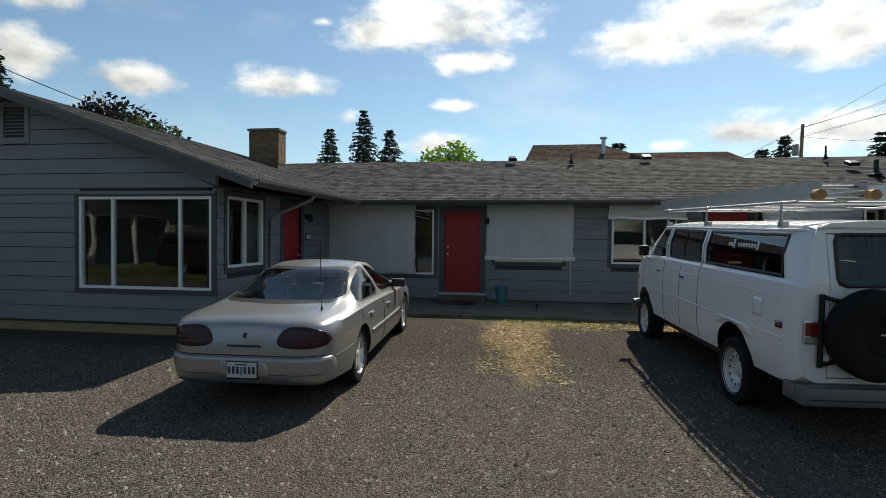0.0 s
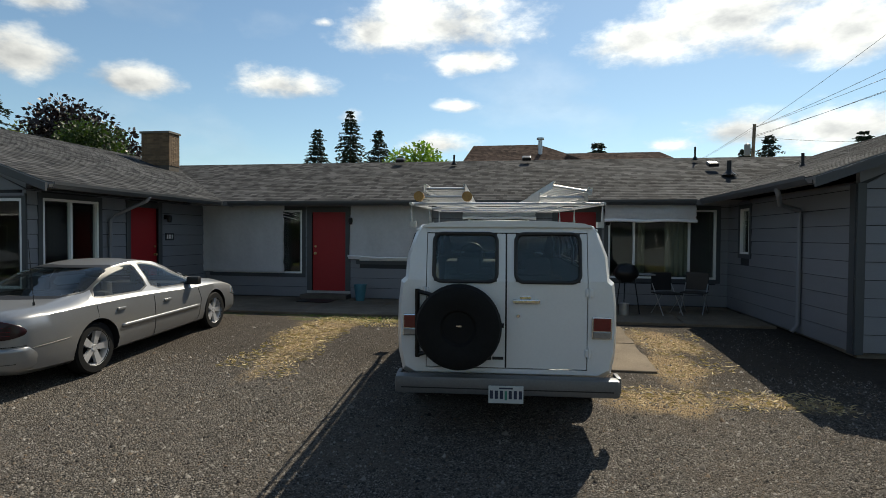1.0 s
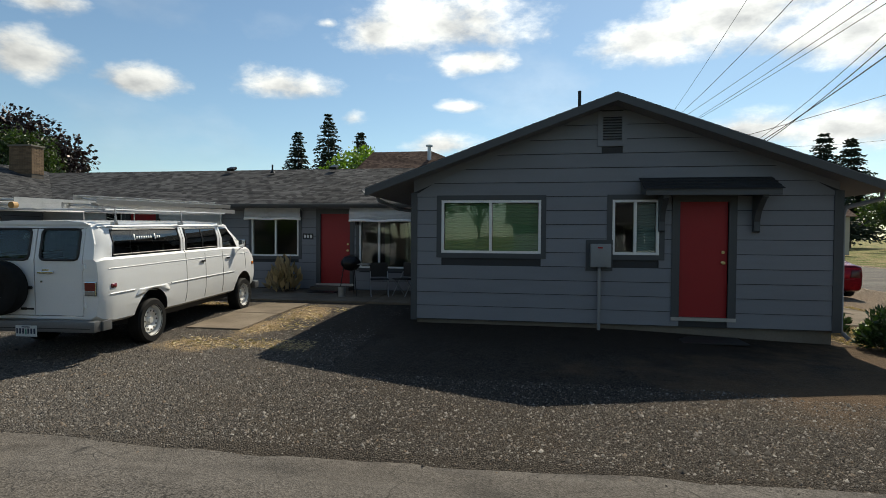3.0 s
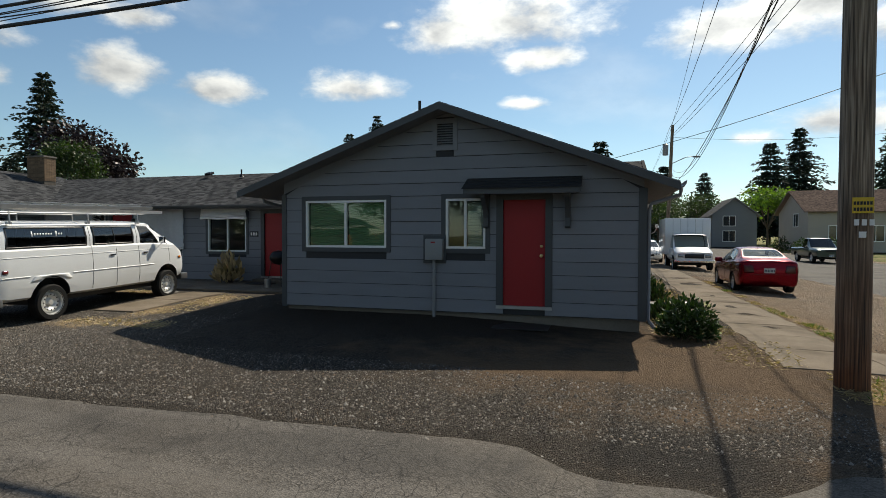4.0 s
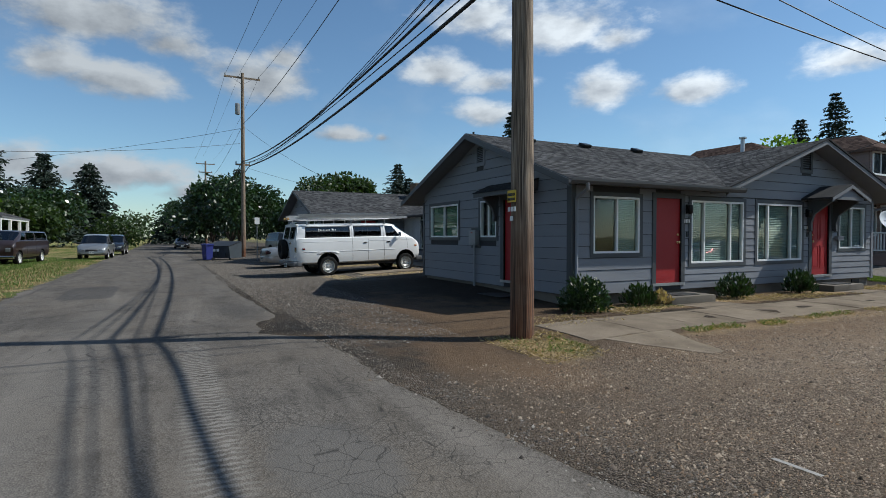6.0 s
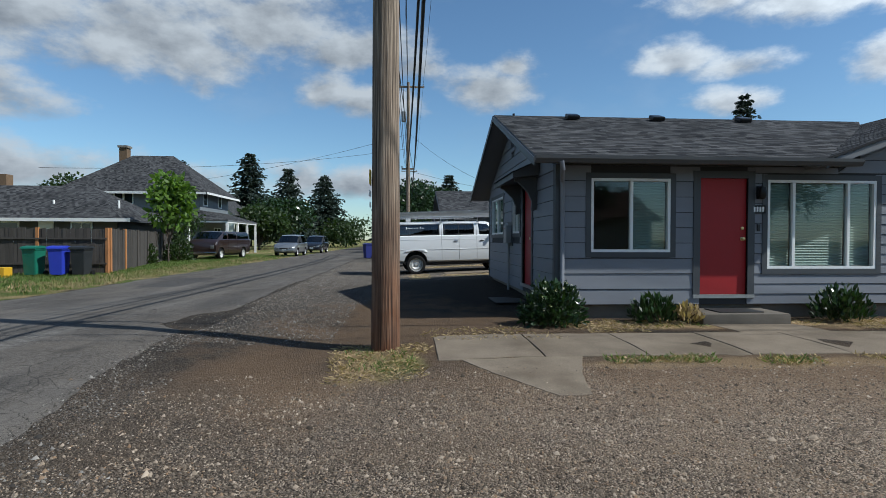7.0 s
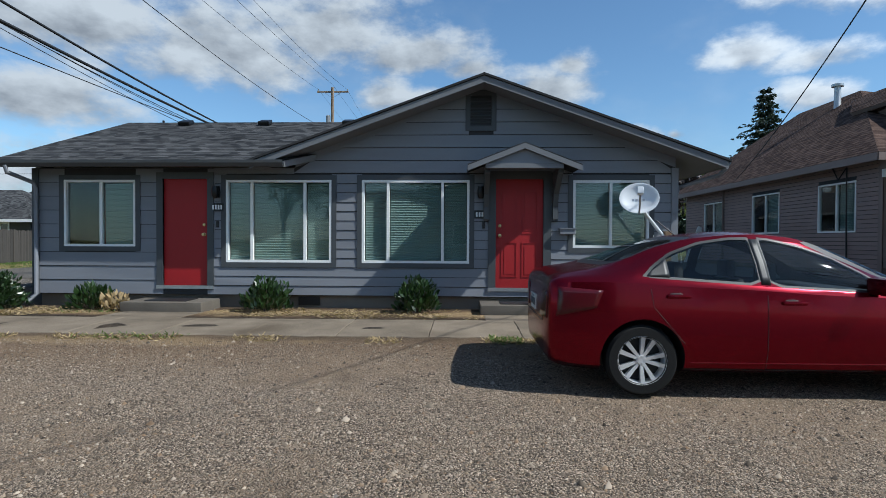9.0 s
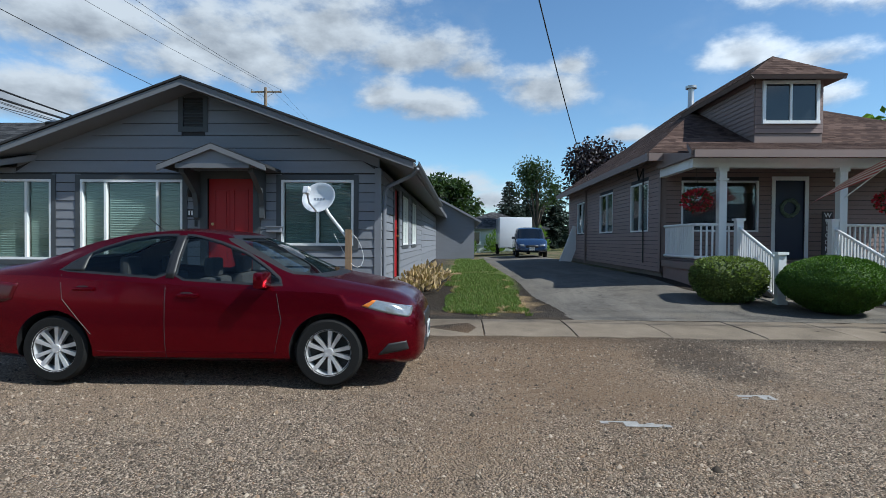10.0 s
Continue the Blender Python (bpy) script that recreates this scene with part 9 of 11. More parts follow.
# houses down the side street
taupe = material("taupe_siding", (0.07, 0.066, 0.06), 0.7, vary=0.06, scale=1)
ranch = plain_house("ranch_house", "low dark ranch house behind a board fence", -13.6, -7.6, -31, -10.2, 0, 2.75, 4.55, "y", taupe, shingle_grey, 0.6, True, windows=((("x", -7.6, 1), -12.6, -11.6, 1.2, 2.2, 1), (("x", -7.6, 1), -17.5, -15.5, 1.2, 2.2, 1), (("x", -7.6, 1), -21.5, -19.5, 1.2, 2.2, 1)))
bm = bmesh.new()
box(bm, -6.98, -6.93, -31.5, -9.2, 2.28, 2.46)
part("gutter", bm, white_wood, ranch)
bm = bmesh.new()
box(bm, -11.8, -11.2, -19.4, -18.6, 4.2, 5.3)
part("chimney", bm, brick_mat, ranch)
for y in (-10.6, -14.2):
    bm = bmesh.new()
    tube(bm, [(-8.6, y, 3.1), (-8.6, y, 3.55)], 0.06, 8)
    part("vent_pipe", bm, white_wood, ranch)
bm = bmesh.new()
box(bm, -7.6, -7.54, -14.4, -13.6, 0.3, 2.3)
part("door", bm, white_wood, ranch)
two = plain_house("two_storey_house", "grey two-storey house with a hipped roof and porch", -31.4, -24, -22.7, -11.7, 0, 5.95, 8.95, "y", town, shingle_grey, 0.9, True,
                  windows=((("x", -24, 1), -20.95, -20.05, 4.2, 5.7, 0), (("x", -24, 1), -18.75, -18.1, 4.35, 5.7, 0), (("x", -24, 1), -17.95, -17.3, 4.35, 5.7, 0), (("x", -24, 1), -14.75, -13.95, 4.35, 5.7, 0), (("x", -24, 1), -19.6, -17.6, 0.9, 2.4, 1), (("y", -11.7, 1), -25.6, -24.8, 4.3, 5.6, 0), (("y", -11.7, 1), -29.3, -28.5, 4.3, 5.6, 0), (("y", -11.7, 1), -29.0, -27.4, 0.9, 2.3, 1)))
bm = bmesh.new()
box(bm, -28.9, -28.2, -20.5, -19.8, 7.0, 9.75)
ch2 = part("chimney", bm, brick_mat, two)
bm = bmesh.new()
box(bm, -29.0, -28.1, -20.6, -19.7, 9.75, 9.95)
part("chimney_cap", bm, concrete_dark, ch2)
# white soffit boards under the eaves, and the porch along the north side
for x0, x1, y0, y1 in ((-23.18, -23.1, -23.6, -10.8), (-32.3, -23.1, -10.88, -10.8)):
    bm = bmesh.new()
    box(bm, x0, x1, y0, y1, 5.12, 5.30)
    part("fascia", bm, white_wood, two)
roof_slope(two, (-31.6, -8.9, 2.95), (-22.6, -8.9, 2.95), (0, -2.8, 0.85), math.hypot(2.8, 0.85), taper=(0.0, 0.5))
roof_slope(two, (-22.6, -15.5, 2.95), (-22.6, -8.9, 2.95), (-1.4, 0, 0.85), math.hypot(1.4, 0.85), taper=(0.0, 1.6))
bm = bmesh.new()
box(bm, -31.5, -22.72, -9.1, -8.98, 2.72, 2.94), box(bm, -22.8, -22.68, -15.4, -9.1, 2.72, 2.94)
part("porch_beam", bm, white_wood, two)
for x, y in ((-22.78, -9.05), (-25.6, -9.05), (-28.5, -9.05), (-31.3, -9.05), (-22.78, -12.2), (-22.78, -15.3)):
    bm = bmesh.new()
    box(bm, x - 0.09, x + 0.09, y - 0.09, y + 0.09, 0, 2.72)
    part("porch_post", bm, white_wood, two)
plain_house("cottage", "pale gabled house behind the porch house", -49, -42, -19.6, -14.5, 0, 4.5, 6.7, "x", pale, shingle_grey, 0.4, windows=((("x", -42, 1), -16.6, -15.6, 3.2, 4.5, 0), (("x", -42, 1), -16.8, -15.4, 0.9, 2.3, 1)))
plain_house("cottage", "white gabled cottage among trees", -52, -44, 14, 24, 0, 3.4, 6.0, "x", pale, shingle_grey, 0.4, windows=((("x", -44, 1), 17, 18.4, 1.3, 2.6, 1), (("x", -44, 1), 18.6, 19.6, 3.4, 4.4, 0)))

# ---- fences, bins, street furniture ----
fence_grey = material("weathered_fence_board", (0.052, 0.045, 0.039), 0.9, vary=0.25, scale=5, fine=60, bump=0.4, bump_scale=30, piece=0.22, stretch=(5, 5, 0.5))
fence_new = material("cedar_fence_board", (0.34, 0.15, 0.055), 0.8, vary=0.2, scale=5, fine=50, bump=0.3, bump_scale=30, piece=0.12, stretch=(5, 5, 0.5))


def fence(label, a, b, h, mat, board=0.14, posts=2.4):
    t = thing("fence", label, "fence")
    a, b = Vector((*a, 0)), Vector((*b, 0))
    d = (b - a)
    ln, d = d.length, d.normalized()
    n = Vector((-d.y, d.x, 0))
    bx_ = bmesh.new()
    box(bx_, 0, board - 0.008, 0, 0.02, 0, h)
    me = bpy.data.meshes.new("board")
    bx_.to_mesh(me), bx_.free()
    me.materials.append(mat)
    ang = math.degrees(math.atan2(d.y, d.x))
    rr = random.Random(int(ln * 100))
    for i in range(int(ln / board)):
        q = a + d * (i * board)
        o = new("board", me)
        o.parent = t
        o.matrix_basis = pose(q.x, q.y, gz(q.x, q.y) + 0.03, rr.uniform(-0.6, 0.6), rr.uniform(-0.5, 0.5), ang) @ Matrix.Diagonal((1, 1, rr.uniform(0.975, 1.02), 1))
    for i in range(int(ln / posts) + 1):
        q = a + d * min(i * posts, ln)
        bm = bmesh.new()
        box(bm, q.x - 0.05, q.x + 0.05, q.y - 0.05, q.y + 0.05, gz(q.x, q.y) - 0.1, gz(q.x, q.y) + h + 0.06)
        part("post", bm, fence_new if i in (0, 1) and mat is fence_grey else mat, t)
    for z in (0.4, h - 0.35):
        bm = bmesh.new()
        q0, q1 = a + n * 0.05, b + n * 0.05
        tube(bm, [(q0.x, q0.y, gz(q0.x, q0.y) + z), (q1.x, q1.y, gz(q1.x, q1.y) + z)], 0.04, 4)
        part("rail", bm, mat, t)
    return t


fence("weathered grey board fence beside the ranch house", (2.9, -5.2), (3.6, -16.0), 1.68, fence_grey)
fence("weathered grey board fence along the grass verge", (2.8, -5.15), (-15.6, -10.0), 1.68, fence_grey)
fence("orange cedar board fence beside the pavement", (13.6, 39.5), (15.6, 39.5), 1.8, fence_new)
fence("orange cedar board fence beside the pavement", (15.6, 39.5), (15.6, 43.5), 1.8, fence_new)


def wheelie_bin(label, mat, x, y, turn=0, s=1.0):
    t = thing("wheelie_bin", label, "bin", "bins by the fence", at=(x, y, gz(x, y)), turn=turn)
    bm = bmesh.new()
    lo = [(-0.24, -0.26), (0.24, -0.26), (0.24, 0.26), (-0.24, 0.26)]
    rings = []
    for k, z in ((0.84, 0.06), (0.92, 0.5), (1.0, 0.92), (1.08, 0.93), (1.08, 0.98)):
        rings.append([bm.verts.new((px * k, py * k, z)) for px, py in lo])
    for p, q in zip(rings, rings[1:]):
        for i in range(4):
            bm.faces.new((p[i], p[(i + 1) % 4], q[(i + 1) % 4], q[i]))
    bm.faces.new(rings[0][::-1]), bm.faces.new(rings[-1])
    bmesh.ops.bevel(bm, geom=bm.edges[:], offset=0.015, segments=2, affect="EDGES")
    part("body", bm, mat, t, smooth_angle=40)
    bm = bmesh.new()
    prism(bm, [(-0.30, 0.98), (0.30, 0.98), (0.27, 1.04), (0.0, 1.08), (-0.27, 1.04)], "x", -0.28, 0.28)
    part("lid", bm, mat, t)
    for sx in (-0.24, 0.24):
        bm = bmesh.new()
        tube(bm, [(sx - 0.03, 0.24, 0.1), (sx + 0.03, 0.24, 0.1)], 0.1, 14)
        part("wheel", bm, tyre_mat, t)


bin_green = material("green_bin_plastic", (0.012, 0.13, 0.085), 0.5, vary=0.1, scale=4, bump=0.05)
bin_blue = material("blue_bin_plastic", (0.025, 0.045, 0.42), 0.5, vary=0.1, scale=4, bump=0.05)
bin_dark = material("dark_bin_plastic", (0.02, 0.022, 0.024), 0.5, vary=0.1, scale=4, bump=0.05)
wheelie_bin("green plastic wheelie bin by the fence", bin_green, 4.1, -7.05, 85)
wheelie_bin("blue plastic wheelie bin by the fence", bin_blue, 4.1, -6.2, 92)
wheelie_bin("dark grey wheelie bin by the fence", bin_dark, 4.0, -5.5, 88)
wheelie_bin("dark blue wheelie bin beside the dumpster", material("navy_bin_plastic", (0.016, 0.024, 0.15), 0.5, vary=0.12, scale=4, bump=0.05), -13.4, 3.35, 30)
bm = bmesh.new()
box(bm, 4.35, 4.75, -8.0, -7.6, 0.0, 0.35, bevel=0.02)
solid("recycling_crate", bm, material("yellow_crate", (0.55, 0.32, 0.02), 0.5, vary=0.1), "yellow recycling crate by the fence", "crate")


def dumpster():
    t = thing("dumpster", "dark steel dumpster with sloped lids by the utility pole", "dumpster", at=(-14.6, 4.35, gz(-14, 4)), turn=-40)
    dk = material("dumpster_steel", (0.035, 0.045, 0.055), 0.6, vary=0.3, scale=3, bump=0.2)
    bm = bmesh.new()
    prism(bm, [(-0.7, 0.12), (0.55, 0.12), (0.7, 0.85), (-0.7, 1.15)], "y", -0.95, 0.95)
    part("body", bm, dk, t)
    for y0, y1 in ((-0.93, -0.01), (0.01, 0.93)):
        bm = bmesh.new()
        prism(bm, [(-0.74, 1.17), (0.74, 0.87), (0.74, 0.91), (-0.74, 1.21)], "y", y0, y1)
        part("lid", bm, black_plastic, t)
    for y in (-0.6, 0.0, 0.6):
        bm = bmesh.new()
        box(bm, 0.58, 0.70, y - 0.04, y + 0.04, 0.2, 0.8)
        part("rib", bm, dk, t)
    bm = bmesh.new()
    box(bm, 0.66, 0.69, -0.25, 0.2, 0.55, 0.72)
    part("sticker", bm, letter_white, t)
    for y in (-0.8, 0.8):
        bm = bmesh.new()
        tube(bm, [(0.4, y - 0.03, 0.07), (0.4, y + 0.03, 0.07)], 0.07, 12)
        part("caster", bm, tyre_mat, t)


dumpster()
sp_ = thing("street_sign", "white parking sign on a thin metal post", "street sign")
bm = bmesh.new()
tube(bm, [(-11.6, 6.1, 0), (-11.6, 6.1, 2.75)], 0.025, 8)
part("post", bm, metal_grey, sp_)
bm = bmesh.new()
box(bm, -11.57, -11.55, 5.95, 6.25, 2.3, 2.72)
part("plate", bm, letter_white, sp_)


# ---- vehicles up and down the streets ----
SUV = [(-0.85, -0.80, 0.80, 0.42, 1.0, 0.66, 1.45), (-0.78, -0.66, 0.88, 0.32, 1.05, 0.70, 1.62), (-0.45, -0.4, 0.9, 0.28, 1.05, 0.70, 1.66), (0.9, 0.9, 0.9, 0.28, 1.02, 0.70, 1.68), (1.0, 1.0, 0.9, 0.28, 1.02, 0.70, 1.68), (1.95, 1.55, 0.9, 0.28, 1.0, 0.68, 1.62), (2.1, 1.7, 0.9, 0.28, 1.0, 0.68, 1.58)]
SUV += [(2.4, 2.3, 0.88, 0.28, 0.98, 0.72, 1.05), (3.0, 3.0, 0.86, 0.28, 0.9, 0.68, 0.97), (3.35, 3.35, 0.78, 0.32, 0.72, 0.6, 0.78), (3.45, 3.45, 0.66, 0.38, 0.6, 0.5, 0.66)]
TRUCK = [(-1.1, -1.1, 0.86, 0.5, 0.92, 0.78, 0.96), (-1.05, -1.05, 0.92, 0.42, 1.0, 0.8, 1.02), (0.9, 0.9, 0.93, 0.42, 1.02, 0.8, 1.04), (0.98, 1.05, 0.93, 0.42, 1.04, 0.66, 1.62), (1.1, 1.15, 0.93, 0.42, 1.04, 0.68, 1.70), (2.05, 1.75, 0.93, 0.42, 1.02, 0.68, 1.68), (2.2, 1.85, 0.93, 0.42, 1.02, 0.68, 1.64)]
TRUCK += [(2.5, 2.45, 0.92, 0.42, 1.0, 0.74, 1.06), (3.6, 3.6, 0.9, 0.42, 0.96, 0.72, 1.0), (3.85, 3.85, 0.86, 0.45, 0.88, 0.66, 0.92)]


SEDAN = [(-0.67, -0.67, 0.70, 0.38, 0.80, 0.60, 0.84), (-0.61, -0.59, 0.80, 0.26, 0.97, 0.66, 1.02), (-0.36, -0.30, 0.855, 0.22, 1.0, 0.70, 1.075), (-0.10, 0.0, 0.875, 0.20, 1.0, 0.67, 1.12), (0.10, 0.50, 0.88, 0.20, 0.985, 0.585, 1.33), (0.24, 0.66, 0.885, 0.20, 0.98, 0.575, 1.36), (1.02, 1.05, 0.89, 0.20, 0.945, 0.575, 1.395), (1.10, 1.10, 0.89, 0.20, 0.94, 0.575, 1.395)]
SEDAN += [(1.78, 1.42, 0.885, 0.20, 0.90, 0.57, 1.355), (2.02, 1.56, 0.88, 0.20, 0.89, 0.585, 1.30), (2.28, 2.26, 0.87, 0.20, 0.885, 0.68, 0.96), (2.65, 2.65, 0.86, 0.20, 0.83, 0.66, 0.905), (2.95, 2.95, 0.82, 0.20, 0.73, 0.60, 0.80), (3.10, 3.10, 0.74, 0.20, 0.60, 0.52, 0.67), (3.18, 3.18, 0.60, 0.26, 0.50, 0.44, 0.55)]


def passenger_car(name, label, category, at, turn, stations, sides, tops, wb, mat, r=0.32, group="", lights=True, plate_x=None):
    c = Car(name, label, category, (at[0], at[1], gz(at[0], at[1]) + 0.02), turn, stations, sides, tops, wb, mat, r, r + 0.05, 0.86, group=group, glass=dark_glass)
    c.wheels("alloy", 5)
    if lights:
        tip, tail = stations[-1][0], stations[0][0]
        zt, zh = stations[1][4] - 0.12, stations[-2][4] - 0.03
        for s in (-1, 1):
            c.patch("headlight", lamp_clear, [(s * 0.40, zh - 0.10), (s * 0.66, zh - 0.08), (s * 0.66, zh + 0.02), (s * 0.42, zh)], "x", 1, nx=3, ny=2)
            c.patch("tail_light", tail_red, [(s * 0.55, zt - 0.16), (s * 0.76, zt - 0.16), (s * 0.76, zt), (s * 0.58, zt)], "x", -1, nx=3, ny=2)
        c.patch("grille", black_plastic, [(-0.34, zh - 0.16), (0.34, zh - 0.16), (0.34, zh - 0.04), (-0.34, zh - 0.04)], "x", 1, nx=3, ny=2)
    c.mirror(stations[len(stations) // 2 + 1][0] * 0.98, stations[3][4] + 0.02, 0.2, 0.14, 0.18, mat=black_plastic)
    c.plate(0, stations[-1][3] + 0.08, 1, x=stations[-1][0] + 0.005, tree=False)
    return c


S_SUV, T_SUV = "bgbgbgpppp", "gppppppgpppp"[:10]
passenger_car("minivan", "dark blue compact minivan parked on the driveway", "minivan", (-7.7, 25.85, 0), -3, SUV, "pgggbgbppp", "ppppppgppp", 2.6, blue_paint, 0.33)
passenger_car("estate_car", "white estate car parked off the street", "car", (11.2, 45.2, 0), 0, SUV, "pgggbgbppp", "ppppppgppp", 2.6, white_paint)
passenger_car("suv", "silver compact SUV parked on the side street", "SUV", (-21.5, -3.2, 0), -2, SUV, "pgggbgbppp", "ppppppgppp", 2.6, grey_paint)
passenger_car("suv", "dark SUV parked on the side street", "SUV", (-31.2, -2.8, 0), -2, SUV, "pgggbgbppp", "ppppppgppp", 2.6, black_paint)
passenger_car("minivan", "grey minivan parked behind the apartments", "minivan", (-20.6, 9.2, 0), 20, SUV, "pgggbgbppp", "ppppppgppp", 2.6, grey_paint)
passenger_car("sedan", "black sedan far down the side street", "car", (-56, 3.0, 0), 0, SEDAN, "pppbgbgbpppppp", "pppgpppppgpppp", 2.54, black_paint)
passenger_car("sedan", "white sedan parked behind the box truck", "car", (17.3, 37.5, 0), -90, SEDAN, "pppbgbgbpppppp", "pppgpppppgpppp", 2.54, white_paint)
passenger_car("pickup_truck", "dark green pickup truck parked across the street", "pickup truck", (29.0, 43.5, 0), -90, TRUCK, "ppppgbppp", "pppgppgpp", 2.9, green_paint, 0.36)
passenger_car("sedan", "dark sedan in the distance up the street", "car", (26.3, 80, 0), -90, SEDAN, "pppbgbgbpppppp", "pppgpppppgpppp", 2.54, grey_paint)
passenger_car("suv", "white SUV in the distance up the street", "SUV", (30.5, 92, 0), 180, SUV, "pgggbgbppp", "ppppppgppp", 2.6, white_paint)
dv = Car("van", "dark brown full-size van on the grass verge", "van", (-15.3, -6.45, 0.02), -8, VAN, "ppgpgpgpppp", "ppppppppgpp", 3.24, brown_paint, 0.355, 0.43, 0.985, 0.11, 0.03, dark_glass, arch_z=0.37)
dv.wheels("steel", 0, 0.23, 0.99)
for s in (-1, 1):
    dv.patch("headlight", lamp_clear, [(s * 0.56, 0.70), (s * 0.78, 0.70), (s * 0.78, 0.90), (s * 0.56, 0.90)], "x", 1)
    dv.seam([(0.97, 1.78), (0.97, 0.36)], side=s), dv.seam([(2.29, 1.80), (2.29, 0.40)], side=s)
bm = bmesh.new()
box(bm, 3.86, 3.98, -0.97, 0.97, 0.34, 0.5, bevel=0.03)
part("front_bumper", bm, chrome, dv.ob)


def box_truck():
    c = Car("box_truck", "white box truck parked behind the red sedan", "truck", (19.0, 32.2, gz(19, 32)), -90, [(-0.2, -0.2, 0.9, 0.5, 1.0, 0.8, 1.1)] + [(a, b, w, 0.45, zs, wt, zt) for a, b, w, zs, wt, zt in ((1.55, 1.55, 0.95, 1.15, 0.8, 1.75), (1.7, 1.7, 0.95, 1.15, 0.8, 1.9), (2.6, 2.35, 0.95, 1.12, 0.8, 1.88), (2.75, 2.45, 0.95, 1.12, 0.8, 1.84), (3.1, 3.0, 0.93, 1.1, 0.8, 1.2), (3.75, 3.75, 0.9, 0.98, 0.76, 1.04), (3.9, 3.9, 0.86, 0.9, 0.7, 0.94))], "ppgbppp", "ppppgpp", 3.2, white_paint, 0.36, 0.42, 0.95, glass=car_glass)
    c.wheels("steel", 0, 0.23, 0.95)
    bm = bmesh.new()
    box(bm, -1.6, 1.6, -1.15, 1.15, 0.75, 2.75, bevel=0.03)
    bd = part("cargo_box", bm, white_paint, c.ob, "white ribbed cargo box", 40)
    for y in (-0.75, -0.38, 0.0, 0.38, 0.75):
        bm = bmesh.new()
        box(bm, 1.6, 1.615, y - 0.01, y + 0.01, 1.9, 2.7)
        part("rib", bm, metal_grey, bd)
    for s in (-1, 1):
        c.patch("headlight", lamp_clear, [(s * 0.5, 0.68), (s * 0.78, 0.68), (s * 0.78, 0.84), (s * 0.5, 0.84)], "x", 1, nx=3, ny=2)
    c.patch("grille", black_plastic, [(-0.46, 0.64), (0.46, 0.64), (0.46, 0.86), (-0.46, 0.86)], "x", 1, nx=3, ny=2)
    bm = bmesh.new()
    box(bm, 3.86, 4.0, -0.95, 0.95, 0.42, 0.56, bevel=0.03)
    part("front_bumper", bm, chrome, c.ob)


box_truck()


def trailer():
    t = thing("cargo_trailer", "white enclosed cargo trailer on the driveway", "trailer", at=(-12.5, 25.4, gz(-12, 25.4) + 0.02))
    bm = bmesh.new()
    box(bm, -2.0, 2.0, -1.05, 1.05, 0.45, 2.45, bevel=0.05)
    part("body", bm, white_paint, t, smooth_angle=40)
    for s in (-1, 1):
        bm = bmesh.new()
        tube(bm, [(0, s * 1.05 - 0.1, 0.33), (0, s * 1.05 + 0.1, 0.33)], 0.33, 20)
        part("wheel", bm, tyre_mat, t)
        bm = bmesh.new()
        box(bm, -0.45, 0.45, s * 1.05 - 0.02, s * 1.05 + 0.2 * s, 0.62, 0.70)
        part("mudguard", bm, black_metal, t)
    bm = bmesh.new()
    tube(bm, [(2.0, 0.5, 0.45), (3.0, 0, 0.42)], 0.04, 6), tube(bm, [(2.0, -0.5, 0.45), (3.0, 0, 0.42)], 0.04, 6), tube(bm, [(2.85, 0, 0.5), (2.85, 0, 0.0)], 0.03, 6)
    part("drawbar", bm, black_metal, t)


trailer()
bm = bmesh.new()
vs = box(bm, 0, 0.06, 0, 0.5, 0, 1.7, Matrix.Translation((0.9, 26.2, gz(1, 26.4))) @ Matrix.Rotation(0.0, 4, "Y") @ Matrix.Rotation(-0.36, 4, "X"))
solid("leaning_board", bm, white_wood, "white board leaning against the brown house", "board")

# ---- trees, shrubs and grass ----
def leaf_material(name, color, vary=0.35, trans=0.35, rough=0.5):
    m = bpy.data.materials.new(name)
    m.use_nodes = True
    n, l = m.node_tree.nodes, m.node_tree.links
    b, out = n["Principled BSDF"], n["Material Output"]
    b.inputs["Roughness"].default_value = rough
    geo, rng, sc = n.new("ShaderNodeNewGeometry"), n.new("ShaderNodeMapRange"), n.new("ShaderNodeVectorMath")
    rng.inputs["To Min"].default_value, rng.inputs["To Max"].default_value = 1 - vary, 1 + vary
    l.new(geo.outputs["Random Per Island"], rng.inputs["Value"])
    sc.operation = "SCALE"
    sc.inputs[0].default_value = color
    l.new(rng.outputs[0], sc.inputs["Scale"])
    l.new(sc.outputs[0], b.inputs["Base Color"])
    tr, mx = n.new("ShaderNodeBsdfTranslucent"), n.new("ShaderNodeMixShader")
    br = n.new("ShaderNodeVectorMath")
    br.operation = "MULTIPLY"
    br.inputs[1].default_value = (1.25, 1.35, 0.6)
    l.new(sc.outputs[0], br.inputs[0])
    l.new(br.outputs[0], tr.inputs["Color"])
    mx.inputs[0].default_value = trans
    l.new(b.outputs[0], mx.inputs[1])
    l.new(tr.outputs[0], mx.inputs[2])
    l.new(mx.outputs[0], out.inputs["Surface"])
    return m


